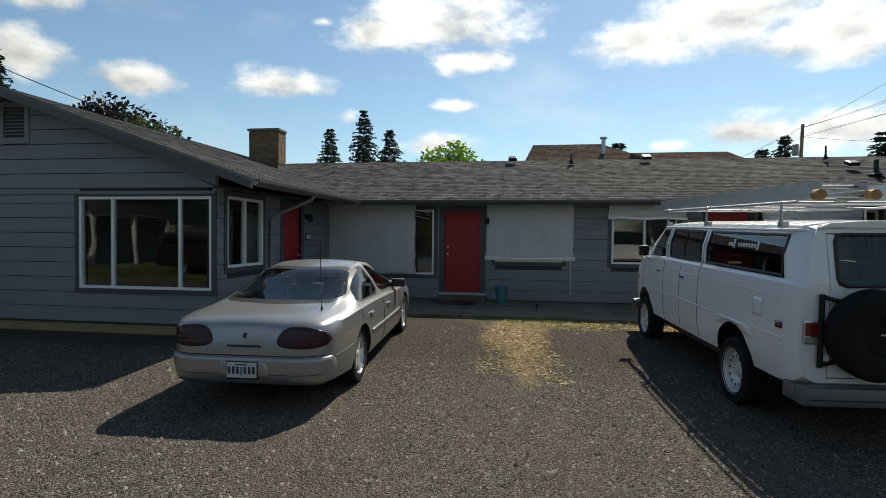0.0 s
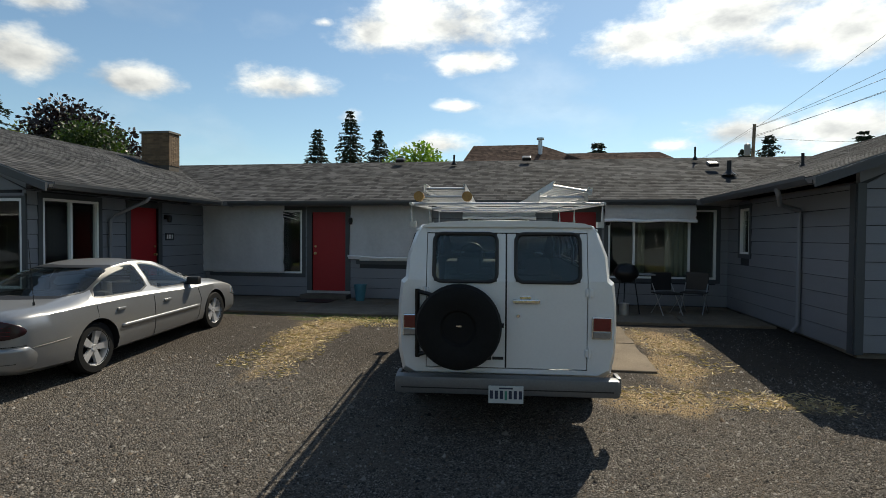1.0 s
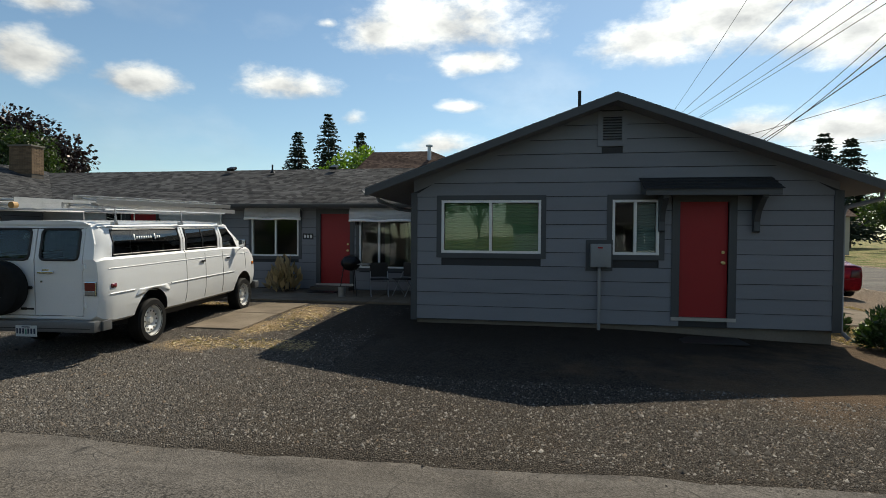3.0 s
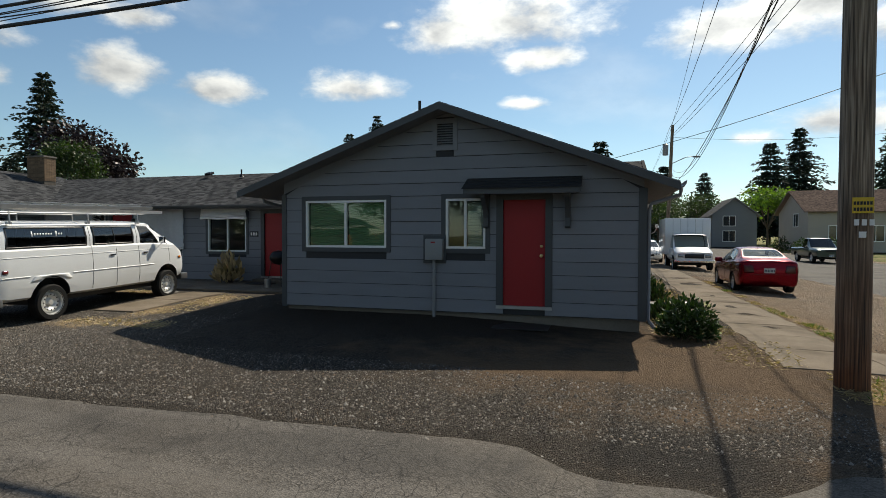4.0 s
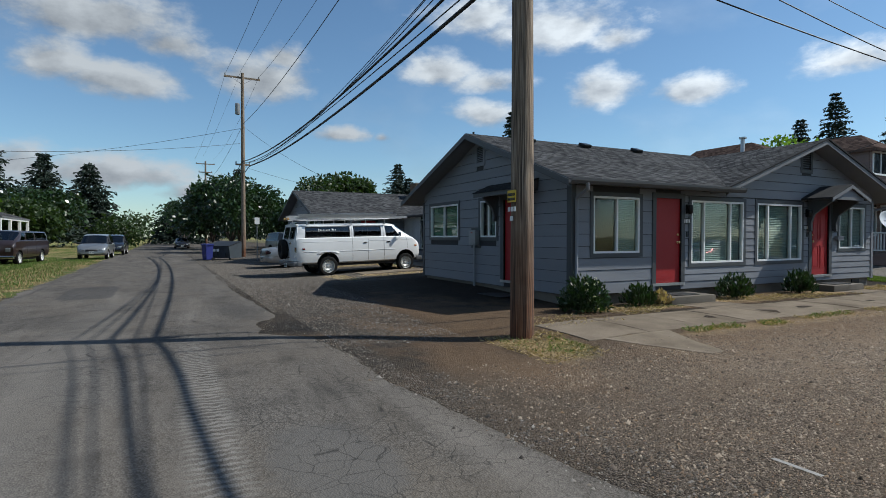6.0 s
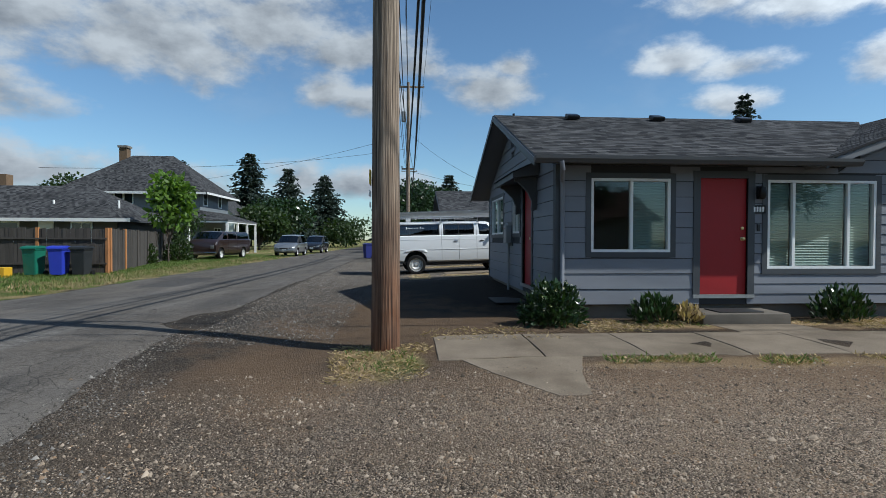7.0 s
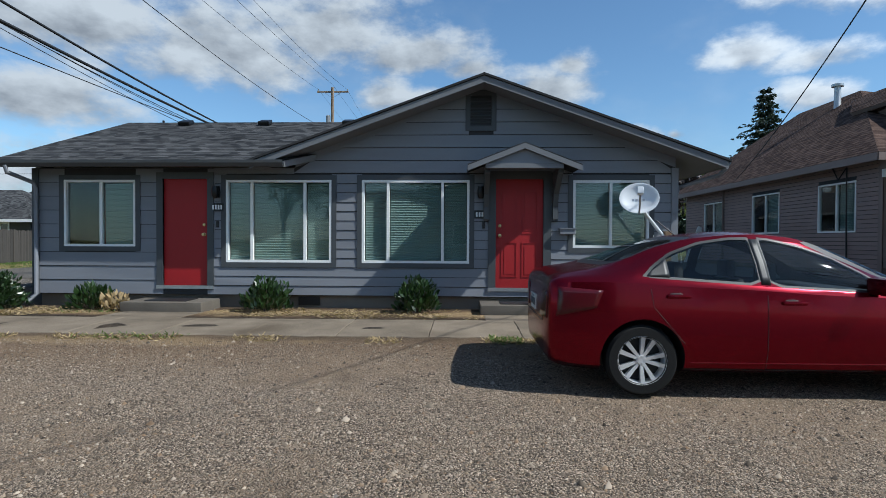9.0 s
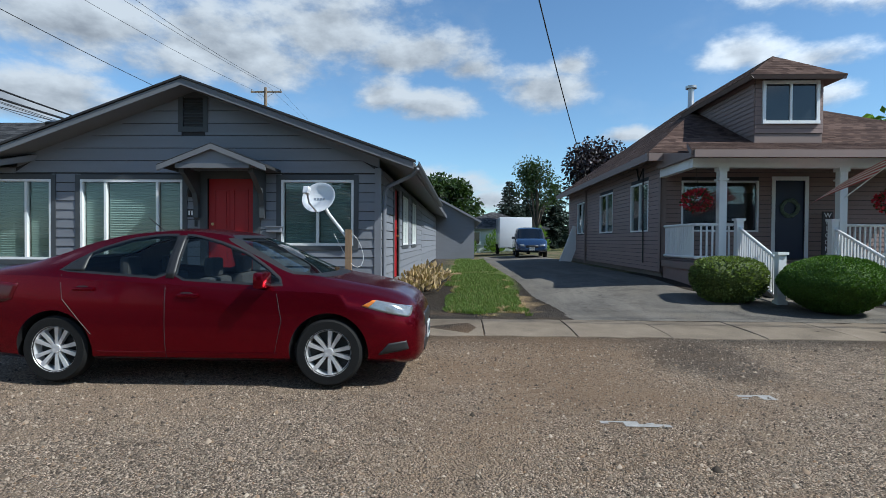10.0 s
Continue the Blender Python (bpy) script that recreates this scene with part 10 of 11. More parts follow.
needle = leaf_material("conifer_needles", (0.014, 0.028, 0.018), 0.45, 0.08, 0.75)
leaf_mid = leaf_material("mid_green_leaves", (0.030, 0.055, 0.013))
leaf_light = leaf_material("light_green_leaves", (0.11, 0.19, 0.03), 0.3, 0.45)
leaf_plum = leaf_material("plum_leaves", (0.014, 0.006, 0.008), 0.4, 0.10)
leaf_dark = leaf_material("dark_glossy_leaves", (0.022, 0.046, 0.014), 0.4, 0.2, 0.3)
leaf_box = leaf_material("boxwood_leaves", (0.062, 0.125, 0.014), 0.3, 0.25, 0.8)
leaf_hedge = leaf_material("variegated_hedge_leaves", (0.11, 0.15, 0.035), 0.55, 0.3, 0.75)
leaf_willow = leaf_material("yellow_green_leaves", (0.12, 0.14, 0.04), 0.35, 0.4)
grass_green = leaf_material("grass_blades", (0.10, 0.155, 0.03), 0.4, 0.35, 0.6)
grass_dry = leaf_material("dry_grass_blades", (0.36, 0.265, 0.145), 0.35, 0.25, 0.7)
straw_leaf = leaf_material("straw_blades", (0.50, 0.385, 0.22), 0.3, 0.15, 0.7)
bloom_white = leaf_material("white_blossom", (0.65, 0.64, 0.58), 0.15, 0.3)
bloom_red = leaf_material("red_blossom", (0.45, 0.015, 0.035), 0.3, 0.3)
bark = material("bark", (0.085, 0.065, 0.05), 0.9, vary=0.3, scale=6, fine=40, bump=0.6, bump_scale=25, stretch=(3, 3, 0.7), depth=0.02)


def leaves(name, pts, dirs, size, mat, parent, seed, aspect=0.55, jitter=0.5, up=0.3, label="", kind=""):
    """Many small folded leaves at points; each four corners in a kite."""
    rg = np.random.default_rng(seed)
    pts, dirs = np.asarray(pts, float), np.asarray(dirs, float)
    k = len(pts)
    d = dirs + rg.normal(0, jitter, (k, 3)) + np.array([0, 0, up * 0.0])
    d /= np.linalg.norm(d, axis=1)[:, None] + 1e-9
    s = np.cross(d, rg.normal(0, 1, (k, 3)))
    s /= np.linalg.norm(s, axis=1)[:, None] + 1e-9
    sz = (np.asarray(size) * rg.uniform(0.65, 1.3, k))[:, None]
    nrm = np.cross(d, s)
    v = np.stack([pts, pts + d * sz * 0.5 + s * sz * aspect * 0.5 + nrm * sz * 0.08, pts + d * sz, pts + d * sz * 0.5 - s * sz * aspect * 0.5 + nrm * sz * 0.08], axis=1).reshape(-1, 3)
    me = bpy.data.meshes.new(name)
    me.vertices.add(4 * k), me.loops.add(4 * k), me.polygons.add(k)
    me.vertices.foreach_set("co", v.ravel())
    me.loops.foreach_set("vertex_index", np.arange(4 * k))
    me.polygons.foreach_set("loop_start", np.arange(0, 4 * k, 4))
    me.polygons.foreach_set("loop_total", np.full(k, 4))
    me.update()
    me.materials.append(mat)
    ob = new(name, me)
    if parent is not None:
        ob.parent = parent
    if label:
        ob["label"] = label
    return ob


def conifer(x, y, h, r, seed, label="tall dark fir tree", n=None):
    t = thing("fir_tree", label, "tree", "fir trees")
    r *= 1.55
    z0 = 0.0
    bm = bmesh.new()
    tube(bm, [(x, y, z0 - 0.2), (x + 0.1, y, z0 + h * 0.5), (x, y, z0 + h * 0.98)], h * 0.014 + 0.06, 8, 0.03)
    part("trunk", bm, bark, t)
    rg = np.random.default_rng(seed)
    P, D, S = [], [], []
    tiers = int(20 + h * 0.5)
    lean = rg.uniform(0, 6.28)
    for i in range(tiers):
        f = (i + rg.uniform(-0.25, 0.25)) / tiers
        z = h * (0.12 + 0.88 * f)
        rad = r * (1.02 - f) ** 0.85 * rg.uniform(0.72, 1.12) + 0.02 * r
        m = int(5 + 4 * (1 - f))
        a0 = rg.uniform(0, 6.28)
        for j in range(m):
            a = a0 + 6.283 * j / m + rg.normal(0, 0.2)
            # some limbs are short or missing, so that the outline is ragged
            ln = rad * rg.choice([0.45, 0.8, 1.0, 1.2], p=[0.15, 0.3, 0.35, 0.2]) * (1 + 0.12 * math.cos(a - lean))
            droop = -0.22 - 0.2 * rg.random() * (1 - f)
            k = int(8 + 9 * (1 - f))
            for q in range(k):
                u = (q + rg.random()) / k
                wide = ln * 0.26 * (1.1 - u)
                for w in range(4):
                    off = rg.uniform(-1, 1) * wide
                    c = np.array([x + math.cos(a) * ln * u - math.sin(a) * off, y + math.sin(a) * ln * u + math.cos(a) * off, z + ln * (0.12 * u + droop * u * u) - abs(off) * 0.25])
                    P.append(c + rg.normal(0, 0.012 * r, 3))
                    b = a + (0.7 if off > 0 else -0.7) * rg.uniform(0.3, 1.2)
                    D.append([math.cos(b), math.sin(b), -0.28 + rg.normal(0, 0.2)])
                    S.append((0.115 * r * (0.55 + 0.45 * (1 - f)) + 0.07) * (1.15 - 0.35 * u))
    leaves("crown", P, D, S, needle, t, seed, 0.42, 0.25)
    return t


def broadleaf(x, y, h, r, mat, seed, name="tree", label="broad-leaved tree", trunk_h=None, leaf=0.22, count=5200, squash=0.8, group="", trunk_r=None, lobes=9):
    t = thing(name, label, "tree", group)
    rg = np.random.default_rng(seed)
    z0 = gz(x, y)
    th = trunk_h or h * 0.3
    bm = bmesh.new()
    tr = trunk_r or (0.05 + h * 0.016)
    tube(bm, [(x, y, z0 - 0.1), (x + 0.05, y, z0 + th * 0.6), (x, y + 0.05, z0 + th), (x + 0.1, y, z0 + h * 0.75)], tr, 10, tr * 0.35)
    cz = z0 + (h + th) / 2
    hz = (h - th) / 2 * 1.05
    C = []
    for i in range(lobes):
        a, e = rg.uniform(0, 6.28), rg.uniform(-0.6, 1.0)
        c = np.array([x + math.cos(a) * math.cos(e) * r * 0.58, y + math.sin(a) * math.cos(e) * r * 0.58, cz + math.sin(e) * hz * 0.62])
        C.append((c, r * rg.uniform(0.34, 0.56)))
        mid = Vector((x, y, z0 + th)).lerp(Vector(c), 0.5) + Vector((0, 0, 0.1 * r))
        tube(bm, [(x, y, z0 + th * rg.uniform(0.75, 1.1)), mid, Vector(c)], tr * 0.45, 6, 0.012)
    C.append((np.array([x, y, cz + hz * 0.35]), r * 0.55))
    part("trunk", bm, bark, t, smooth_angle=60)
    P, D = [], []
    w = np.array([q[1] ** 2 for q in C])
    for _ in range(count):
        c, rad = C[rg.choice(len(C), p=w / w.sum())]
        d = rg.normal(0, 1, 3)
        d /= np.linalg.norm(d)
        # thicker near the outside, gaps between the clumps
        q = c + d * rad * (rg.random() ** 0.45) * np.array([1, 1, squash])
        P.append(q)
        D.append(d * 0.7 + np.array([0, 0, -0.35]))
    leaves("crown", P, D, leaf, mat, t, seed, 0.6, 0.55)
    return t


def shrub(x, y, h, r, mat, seed, name="shrub", label="green leafy garden shrub", leaf=0.09, count=900, upward=0.5, group="", blossoms=0, spread=1.0):
    t = thing(name, label, "shrub", group)
    rg = np.random.default_rng(seed)
    z0 = gz(x, y)
    bm = bmesh.new()
    tips = []
    for i in range(14):
        a, e = rg.uniform(0, 6.28), rg.uniform(0.35, 1.4)
        q = (x + math.cos(a) * math.cos(e) * r * 0.9, y + math.sin(a) * math.cos(e) * r * 0.9 * spread, z0 + math.sin(e) * h * 0.85)
        tube(bm, [(x + rg.normal(0, r * 0.12), y + rg.normal(0, r * 0.12), z0 - 0.02), ((x + q[0]) / 2, (y + q[1]) / 2, (z0 + q[2]) / 2 + 0.03), q], 0.010, 5, 0.004)
    part("stems", bm, bark, t)
    P, D = [], []
    for _ in range(count):
        a, e = rg.uniform(0, 6.28), math.asin(rg.uniform(0.02, 1))
        k = rg.random() ** 0.4 * (1 + 0.22 * noise.noise((math.cos(a) * 2 + seed, math.sin(a) * 2, e * 2)))
        d = np.array([math.cos(a) * math.cos(e), math.sin(a) * math.cos(e) * spread, math.sin(e)])
        P.append(np.array([x, y, z0 + 0.03]) + d * k * np.array([r, r, h]) * 0.92)
        D.append(d * 0.6 + np.array([0, 0, upward]))
    leaves("foliage", P, D, leaf, mat, t, seed, 0.42, 0.4)
    if blossoms:
        Q, E_ = [], []
        for _ in range(blossoms):
            a, e = rg.uniform(0, 6.28), math.asin(rg.uniform(0.1, 1))
            d = np.array([math.cos(a) * math.cos(e), math.sin(a) * math.cos(e), math.sin(e)])
            c = np.array([x, y, z0 + 0.03]) + d * np.array([r, r, h]) * 0.97
            for _ in range(5):
                Q.append(c + rg.normal(0, 0.012, 3))
                E_.append(d + rg.normal(0, 0.6, 3))
        leaves("blossoms", Q, E_, 0.026, bloom_white, t, seed + 1, 0.8, 0.5, label="small white blossoms")
    return t


# skyline
for x, y, h, r, s in ((-47.8, 127, 28.0, 5.2, 1), (-37.2, 120, 30.5, 5.0, 2), (-38.2, 147, 31.5, 6.0, 3), (-92.3, 49, 18.6, 4.4, 5), (-58, 50, 11.5, 3.6, 6), (14.2, 92, 17.5, 4.6, 7), (21, 105, 14, 4.0, 8), (46, 118, 20, 5.0, 9), (53, 125, 24, 5.2, 10), (64, 112, 22, 5.0, 11), (30, 150, 20, 5, 12),
                      (17, 130, 18, 4.2, 13), (-87.35, 77.2, 32.4, 6.6, 14), (-70, -14, 13.5, 4.0, 15), (-76, -22, 17, 5.0, 16), (-84, -10, 14, 4.6, 17), (-100, 3, 9, 4.4, 18), (-66, -30, 14, 4.2, 19), (-105, 16, 17, 5, 20), (78, 130, 24, 5.5, 22), (-12, 150, 17, 4, 23), (38, 140, 17, 4, 24)):
    conifer(x, y, h, r, s)
for x, y, h, r, s in ((-40, 27.5, 8.5, 2.2, 25), (-44, 30.5, 9.6, 2.6, 26), (-38, 32.5, 8.0, 2.4, 27)):
    conifer(x, y, h, r, s)
broadleaf(-29.0, 36.0, 11.6, 4.2, leaf_plum, 31, "plum_tree", "dark purple-leaved plum tree", 2.6, 0.36, 9500, 0.95, lobes=14)
broadleaf(-21.5, 28.2, 8.4, 2.3, leaf_mid, 32, "tree", "slender green tree behind the garage", 1.6, 0.2, 4200, 1.1)
broadleaf(-7.3, 52, 11.4, 3.6, leaf_light, 33, "maple_tree", "light green maple beyond the roofs", 4, 0.42, 2600)
broadleaf(-41, 44, 12.0, 3.6, leaf_willow, 34, "tree", "yellow-green tree beyond the roofs", 3, 0.3, 3200, 1.1)
broadleaf(4.5, 62, 9.8, 4.2, leaf_mid, 35, "tree", "green tree beyond the brown house", 4, 0.4, 2200)
broadleaf(3.0, 41.5, 8.0, 3.0, leaf_light, 36, "tree", "light green tree behind the brown house", 2.5, 0.34, 2600)
for x, y, h, r, mt, s in ((-32, 7.6, 7.8, 4.0, leaf_dark, 41), (-25.5, 12.5, 5.2, 2.7, leaf_dark, 42), (-33, 15.0, 8.2, 3.8, leaf_mid, 43), (-37, 20, 9.0, 4.0, leaf_mid, 44), (-46, 8.2, 9.0, 5.0, leaf_dark, 45), (-58, 7, 9, 5.2, leaf_dark, 46), (-55, -12, 6.8, 5.0, leaf_dark, 47), (-44, -12, 5.2, 3.6, leaf_mid, 48), (-66, -4, 4.6, 4.5, leaf_mid, 49),
                          (20.5, 78, 8.5, 4.6, leaf_mid, 50), (24.0, 100, 9.5, 5.5, leaf_mid, 51), (14, 84, 8.5, 4.4, leaf_dark, 52), (41, 100, 10, 5.0, leaf_light, 53), (50, 92, 9, 4.6, leaf_mid, 54), (33, 112, 10, 5.5, leaf_mid, 55), (60, 84, 9, 5, leaf_mid, 56), (-80, 4, 8, 6, leaf_dark, 57), (-37, 13, 5, 3, leaf_dark, 58), (-17, -30, 9, 4, leaf_mid, 59), (-52, -38, 10, 5, leaf_mid, 60), (70, 100, 9, 5, leaf_mid, 61)):
    broadleaf(x, y, h, r, mt, s, "tree", "green broad-leaved tree along the street", 0.7 if x < -25 else None, 0.34 if abs(x) < 35 else 0.5, 6000 if -60 < x < -25 else 3600 if abs(x) < 35 else 1900)
for x, y, h, r, s in ((16.6, 51, 1.6, 1.0, 62), (15.4, 55, 2.6, 1.2, 63), (33.8, 60, 1.6, 1.2, 64), (35, 54, 2.0, 1.5, 65), (34.5, 70, 1.8, 1.4, 66), (-9.0, -7.4, 1.5, 0.9, 67), (-4.5, -7.3, 1.2, 0.7, 68), (14.9, 47.8, 1.8, 1.0, 69)):
    shrub(x, y, h, r, leaf_mid, s, "shrub", "green leafy garden shrub", 0.2, 900)
# young tree on the verge
broadleaf(-7.1, -7.2, 5.4, 1.3, leaf_light, 71, "young_tree", "young tree with large light green leaves on the verge", 1.1, 0.36, 1300, 1.15, trunk_r=0.05, lobes=15)
broadleaf(-12.5, -8.2, 3.2, 1.2, leaf_mid, 72, "young_tree", "small green tree by the fence", 0.6, 0.2, 700, 1.0, trunk_r=0.04)
# bed along the east wall
shrub(15.85, 8.25, 0.72, 0.52, leaf_dark, 81, "shrub", "dense shrub with small white blossoms at the house corner", 0.10, 1900, 0.3, blossoms=26)
for y, h, r, s, c in ((9.95, 0.42, 0.40, 82, 420), (13.1, 0.58, 0.46, 83, 620), (15.75, 0.62, 0.42, 84, 620)):
    shrub(15.68, y, h, r, leaf_dark, s, "shrub", "low evergreen shrub in the dry bed", 0.12, c, 0.9, "shrubs in the bed")
shrub(15.8, 10.45, 0.28, 0.24, grass_dry, 85, "weed", "dry weed tuft by the step", 0.12, 160, 1.1)
shrub(13.2, 20.95, 0.5, 0.55, grass_dry, 86, "shrub", "withered yellow shrub along the north wall", 0.14, 500, 0.9)
shrub(11.4, 21.1, 0.45, 0.6, grass_dry, 87, "shrub", "withered yellow shrub along the north wall", 0.14, 450, 0.9)
for y, z, s in ((22.3, 1.2, 88), (24.6, 1.0, 89), (26.8, 1.3, 90), (28.3, 1.4, 91)):
    shrub(-20.6 + (y - 22) * 0.1, y, z + 0.8, 0.9, leaf_light, s, "shrub", "ivy and shrubs before the garage", 0.22, 800, 0.6)
shrub(3.4, 12.6, 0.9, 0.45, grass_dry, 93, "potted_grass", "tuft of pale ornamental grass by the window", 0.3, 160, 1.4)


def clipped(x, y, rx, ry, h, mat, seed, label, count, leaf=0.035, boxy=0.0):
    """A sheared bush: a dense rounded body of tiny leaves."""
    t = thing("clipped_bush", label, "bush", "clipped bushes")
    rg = np.random.default_rng(seed)
    z0 = gz(x, y)
    bm = bmesh.new()
    bmesh.ops.create_icosphere(bm, subdivisions=4, radius=1.0)

    def place(d):
        e = 2.0 + boxy * 4
        k = (abs(d[0]) ** e + abs(d[1]) ** e + abs(d[2]) ** e) ** (-1 / e)
        n = 1 + 0.05 * noise.noise((d[0] * 2.2 + seed, d[1] * 2.2, d[2] * 2.2))
        low = 0.82 + 0.18 * smooth(-0.9, 0.1, d[2])
        return np.array([x + d[0] * k * rx * n * low, y + d[1] * k * ry * n * low, z0 + h * 0.5 + d[2] * k * h * 0.5 * n])
    for v in bm.verts:
        v.co = Vector(place(np.array(v.co) / v.co.length) * 1.0) * 1.0
        v.co = Vector((x, y, z0 + h * 0.5)).lerp(v.co, 0.955)
    part("core", bm, mat, t, smooth_angle=80)
    P, D = [], []
    for _ in range(count):
        d = rg.normal(0, 1, 3)
        d /= np.linalg.norm(d)
        p = place(d)
        c = np.array([x, y, z0 + h * 0.5])
        P.append(c + (p - c) * rg.uniform(0.93, 1.0))
        D.append(d + np.array([0, 0, 0.2]))
    leaves("foliage", P, D, leaf, mat, t, seed, 0.6, 0.55)


clipped(15.75, 28.25, 0.82, 0.86, 0.98, leaf_box, 101, "round clipped box bush beside the pavement", 22000)
clipped(15.6, 31.2, 0.7, 0.75, 0.85, leaf_box, 102, "round clipped box bush beside the steps", 6000)
clipped(14.75, 26.95, 0.5, 0.62, 0.82, leaf_hedge, 103, "squarish variegated bush before the porch", 7000, 0.05, 0.35)


def basket(x, y, z, seed, label):
    t = thing("hanging_basket", label, "hanging basket", "porch baskets")
    rg = np.random.default_rng(seed)
    bm = bmesh.new()
    lathe(bm, [(0, -0.12), (0.10, -0.11), (0.16, 0.0), (0.15, 0.0), (0.09, -0.09), (0, -0.1)], 16, Matrix.Translation((x, y, z)))
    part("pot", bm, bark, t)
    bm = bmesh.new()
    for k in range(3):
        a = k * 2.09
        tube(bm, [(x + 0.15 * math.cos(a), y + 0.15 * math.sin(a), z), (x, y, z + 0.55)], 0.004, 4)
    tube(bm, [(x, y, z + 0.55), (x, y, 3.1)], 0.004, 4)
    part("hanger", bm, black_metal, t)
    d = rg.normal(0, 1, (900, 3))
    d /= np.linalg.norm(d, axis=1)[:, None]
    P = np.array([x, y, z + 0.05]) + d * np.array([0.30, 0.30, 0.24]) * rg.uniform(0.6, 1, (900, 1))
    leaves("flowers", P[:620], d[:620], 0.06, bloom_red, t, seed, 0.8, 0.5, label="red flowers")
    leaves("foliage", P[620:], d[620:], 0.08, leaf_mid, t, seed + 1, 0.5, 0.5)


basket(13.05, 27.05, 2.15, 111, "hanging basket of dark red flowers under the porch")
basket(13.5, 30.9, 2.1, 112, "hanging basket of red flowers beside the porch post")


# grass, straw and loose stones
def blades(name, label, spots, count, size, mat, seed, flat=0.0, category="grass", inside=None):
    """Upright or lying blades strewn over rectangles (x0, x1, y0, y1, share)."""
    rg = np.random.default_rng(seed)
    tot = sum(s[4] for s in spots)
    P, D = [], []
    for x0, x1, y0, y1, sh in spots:
        for _ in range(int(count * sh / tot)):
            x, y = rg.uniform(x0, x1), rg.uniform(y0, y1)
            cx, cy = abs(2 * (x - x0) / (x1 - x0) - 1), abs(2 * (y - y0) / (y1 - y0) - 1)
            if max(cx, cy) + 0.55 * noise.noise((x * 1.3, y * 1.3, seed)) > 0.85:
                continue
            P.append((x, y, gz(x, y) + 0.004))
            a = rg.uniform(0, 6.28)
            D.append((math.cos(a) * (0.5 + flat), math.sin(a) * (0.5 + flat), 1.0 - flat))
    ob = leaves(name, P, D, size, mat, None, seed, 0.16, 0.25)
    return tagged(ob, label, category, "", "stuff")


blades("grass", "green grass strip beside the driveway", [(-6, 8, 21.5, 23.15, 0.5), (8, 16.5, 21.5, 23.15, 1)], 70000, 0.075, grass_green, 201)
blades("grass", "dry grass patch in the strip", [(9, 16.4, 21.6, 23.1, 1)], 16000, 0.07, grass_dry, 202, 0.4)
blades("grass", "green and dry grass verge by the fence", [(-22, 14, -8.6, -2.6, 1)], 42000, 0.10, grass_green, 203)
blades("grass", "dry grass on the verge", [(-16, 13, -5.0, -2.5, 1)], 7000, 0.10, grass_dry, 204)
blades("straw", "dry straw strewn on the gravel", [(-0.75, 0.5, 6.4, 10.2, 1.2), (-0.8, 2.0, 9.6, 10.7, 0.9), (5.1, 6.2, 7.0, 10.3, 0.5), (4.4, 6.9, 6.1, 6.8, 0.5), (2.0, 3.6, 9.7, 10.4, 0.25)], 6000, 0.08, straw_leaf, 205, 0.92, "straw")
blades("dry_grass", "dry flattened grass under the windows and round the pole", [(17.0, 18.8, 5.1, 6.3, 0.9), (15.25, 16.7, 8.3, 10.4, 0.8), (15.3, 16.7, 12.2, 16.8, 1.3), (15.3, 16.7, 18.4, 20.6, 0.8), (16.0, 17.2, 6.2, 8.2, 0.3)], 9000, 0.075, grass_dry, 206, 0.7)
verge = [(18.12 + 0.25 * q, 18.42 + 0.3 * q, y0, y0 + d, w) for q, y0, d, w in ((0, 8.2, 1.3, 0.7), (0.3, 9.9, 0.8, 0.4), (0, 11.2, 1.8, 0.35), (0, 13.6, 0.7, 0.2), (0.2, 15.3, 0.5, 0.2), (0, 16.7, 0.9, 0.5), (0, 18.2, 0.5, 0.3), (0.2, 19.4, 1.6, 0.5))]
blades("dry_grass", "thin dry grass along the pavement edge", verge, 2600, 0.07, grass_dry, 208, 0.5)
blades("weeds", "sparse green weeds along the pavement edge", verge[:3] + [(18.1, 18.4, 16.9, 17.3, 0.5), (17.2, 18.4, 5.2, 6.1, 0.5), (15.5, 16.5, 9.3, 10.6, 0.25), (-1.5, 1.0, 10.3, 10.8, 0.35)], 1500, 0.07, grass_green, 207, 0.3)


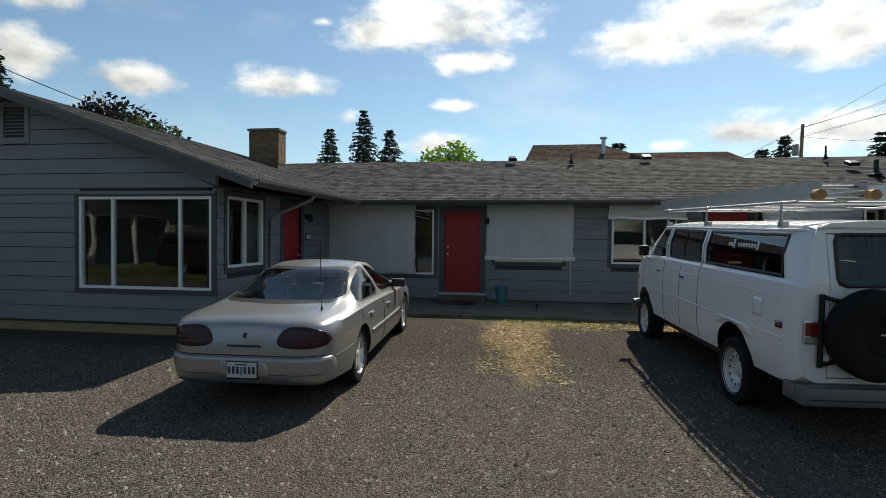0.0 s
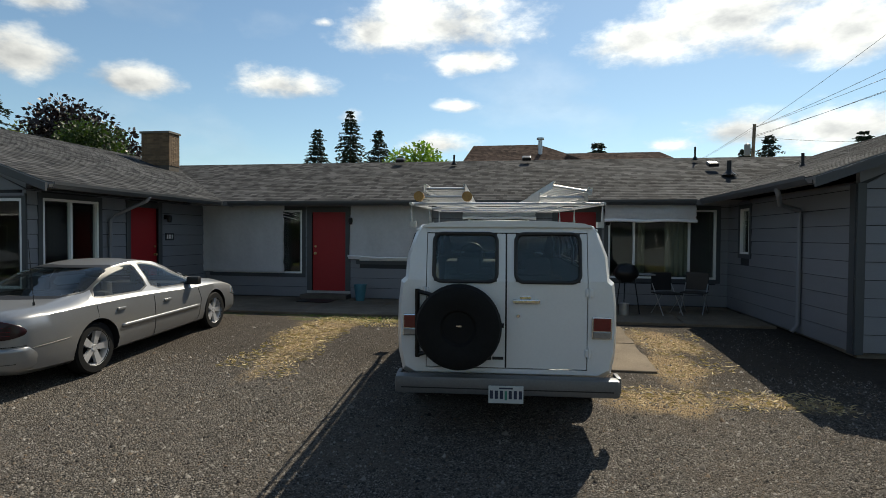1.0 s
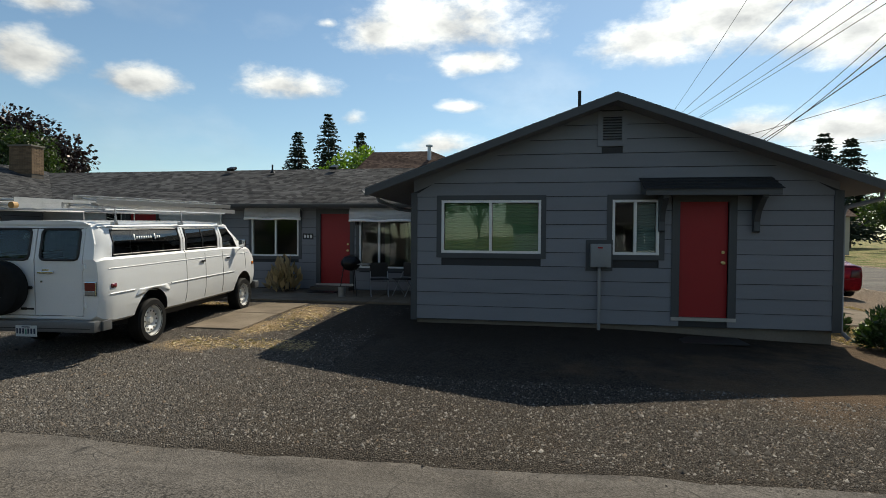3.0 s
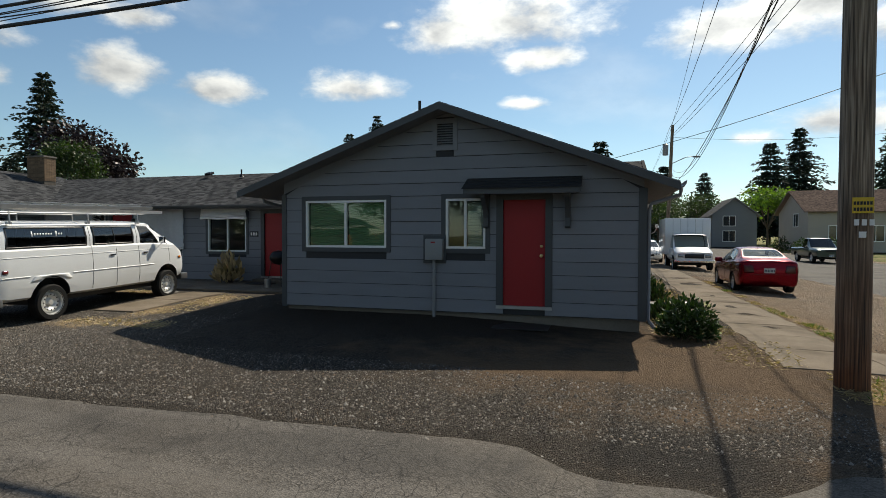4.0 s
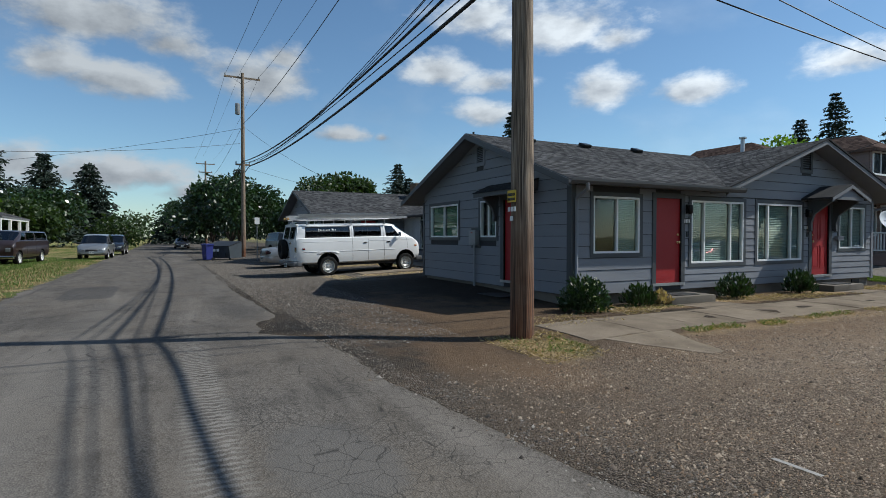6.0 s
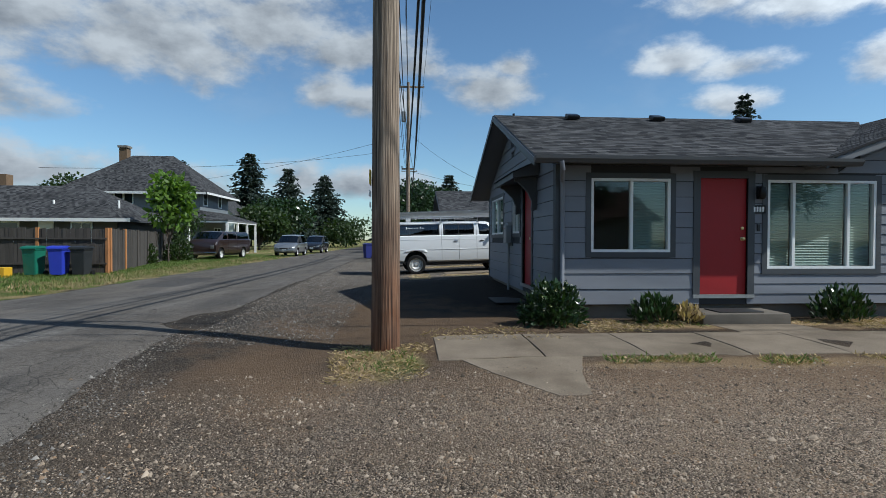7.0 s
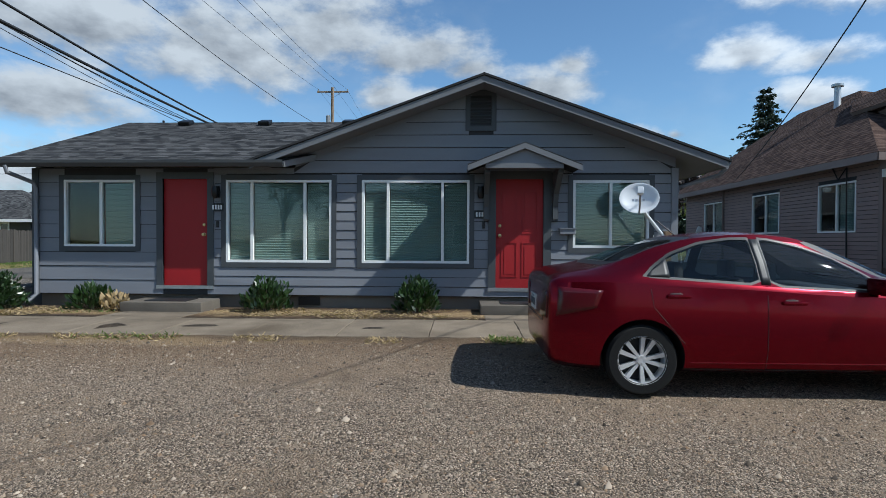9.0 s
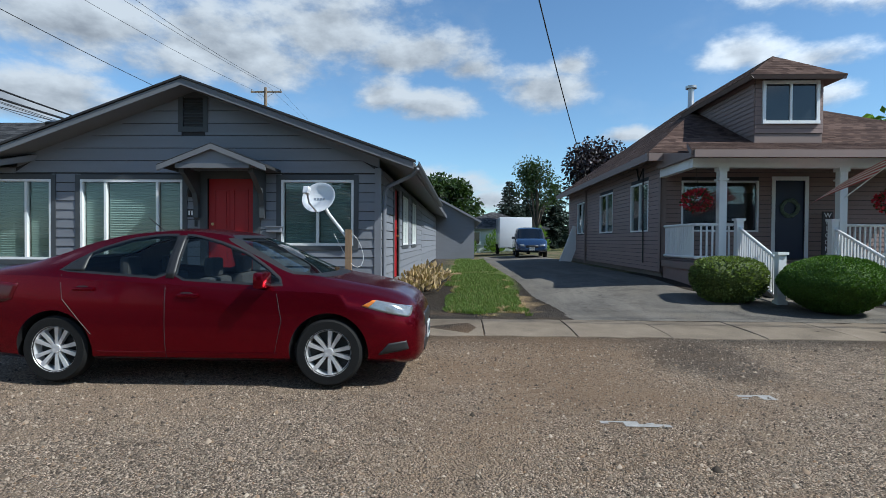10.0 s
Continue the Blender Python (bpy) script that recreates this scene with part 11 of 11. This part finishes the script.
def stones(name, label, spots, count, size, mat, seed):
    """Loose stones: small squashed octahedra joined into one sheet."""
    rg = np.random.default_rng(seed)
    tot = sum(s[4] for s in spots)
    c = []
    for x0, x1, y0, y1, sh in spots:
        q = np.column_stack([rg.uniform(x0, x1, int(count * sh / tot)), rg.uniform(y0, y1, int(count * sh / tot))])
        c.append(q)
    c = np.concatenate(c)
    z = np.array([gz(x, y) for x, y in c])
    k = len(c)
    base = np.array([[1, 0, -0.2], [0, 1, -0.2], [-1, 0, -0.2], [0, -1, -0.2], [0, 0, 0.75]], float)
    s = (size * rg.lognormal(0, 0.48, k))[:, None, None]
    v = base[None] * s * rg.uniform(0.6, 1.35, (k, 5, 1))
    v[:, 4, :2] += s[:, 0] * rg.uniform(-0.4, 0.4, (k, 2))
    a = rg.uniform(0, 6.28, k)
    ca, sa = np.cos(a)[:, None], np.sin(a)[:, None]
    vx, vy = v[..., 0] * ca - v[..., 1] * sa, v[..., 0] * sa + v[..., 1] * ca
    v = np.stack([vx + c[:, :1], vy + c[:, 1:], v[..., 2] + z[:, None] + s[..., 0] * 0.2], axis=-1).reshape(-1, 3)
    tri = np.array([[0, 1, 4], [1, 2, 4], [2, 3, 4], [3, 0, 4]])
    f = (tri[None] + 5 * np.arange(k)[:, None, None]).reshape(-1, 3)
    me = bpy.data.meshes.new(name)
    me.vertices.add(len(v)), me.loops.add(f.size), me.polygons.add(len(f))
    me.vertices.foreach_set("co", v.ravel())
    me.loops.foreach_set("vertex_index", f.ravel())
    me.polygons.foreach_set("loop_start", np.arange(0, f.size, 3))
    me.polygons.foreach_set("loop_total", np.full(len(f), 3))
    me.update()
    me.materials.append(mat)
    return tagged(new(name, me), label, "gravel", "", "stuff")


def stone_material(name, gain):
    """Crushed basalt and river gravel: most stones grey, some dark, some brown, a few nearly white."""
    m = bpy.data.materials.new(name)
    m.use_nodes = True
    n, l = m.node_tree.nodes, m.node_tree.links
    b = n["Principled BSDF"]
    b.inputs["Roughness"].default_value, b.inputs["Specular IOR Level"].default_value = 0.9, 0.15
    geo, r = n.new("ShaderNodeNewGeometry"), n.new("ShaderNodeValToRGB")
    el = r.color_ramp.elements
    tones = [(0.0, (0.030, 0.027, 0.024)), (0.35, (0.080, 0.070, 0.060)), (0.6, (0.14, 0.125, 0.108)), (0.72, (0.14, 0.10, 0.068)), (0.82, (0.20, 0.18, 0.155)), (0.94, (0.22, 0.20, 0.175)), (1.0, (0.30, 0.275, 0.24))]
    el[0].color, el[1].color = [(*[a * g for a, g in zip(tones[k][1], gain)], 1) for k in (0, -1)]
    for q, c in tones[1:-1]:
        e = el.new(q)
        e.color = (*[a * g for a, g in zip(c, gain)], 1)
    l.new(geo.outputs["Random Per Island"], r.inputs[0])
    l.new(r.outputs[0], b.inputs["Base Color"])
    return m


stone_mat = stone_material("yard_stone", (1.0, 1.01, 1.03))
street_stone = stone_material("street_stone", (1.5, 1.34, 1.17))
stones("loose_gravel", "loose grey gravel stones on the yard", [(-8, 13, 2.8, 5.2, 1.0), (-8, 7.5, 5.2, 7.4, 0.55), (-1.5, 7.5, 7.4, 10.5, 0.12), (13, 17, 3.0, 5.0, 0.12)], 150000, 0.0062, stone_mat, 301)
stones("loose_gravel", "loose gravel stones along the street", [(18.4, 22.4, 4.0, 30, 1.0), (19.0, 22.4, 3.6, 10, 0.25)], 150000, 0.0056, street_stone, 302)
stones("loose_gravel", "scattered stones on the worn asphalt", [(22.2, 25.0, 4, 30, 1.0), (4, 22, 2.0, 3.2, 0.9), (18, 21.5, 0.0, 1.2, 0.25), (16.4, 18.6, 2.75, 3.3, 0.35), (18.6, 20.8, 2.95, 3.7, 0.5), (20.6, 22.6, 3.0, 4.3, 0.6)], 15000, 0.006, stone_mat, 303)

# trees and houses added out of view, for windows to mirror and to cut skylight
for x, y, h, r, mt, sd in ((6, -22, 8, 4, leaf_mid, 401), (16, -24, 9, 4.5, leaf_dark, 402), (27, -20, 8, 4, leaf_mid, 403), (43, 4, 9, 4.6, leaf_mid, 404), (44, 17, 8, 4.2, leaf_dark, 405), (45, 32, 9, 4.6, leaf_mid, 406), (-4, -28, 9, 4, leaf_mid, 408)):
    broadleaf(x, y, h, r, mt, sd, "tree", "added green broad-leaved tree across the street, out of view", None, 0.45, 2000)
plain_house("cottage", "added grey house across the side street, out of view", 9, 20, -20, -12, 0, 2.8, 4.8, "x", town, shingle_grey, 0.5, windows=((("y", -12, 1), 11, 12.6, 1.1, 2.3, 1), (("y", -12, 1), 15, 17, 1.1, 2.3, 1)))
plain_house("cottage", "added tan house across the street, out of view", 41, 50, 8, 22, 0, 2.9, 5.0, "y", beige, shingle_brown, 0.5, windows=((("x", 41, -1), 10, 12, 1.1, 2.3, 1), (("x", 41, -1), 16, 18, 1.1, 2.3, 1)))
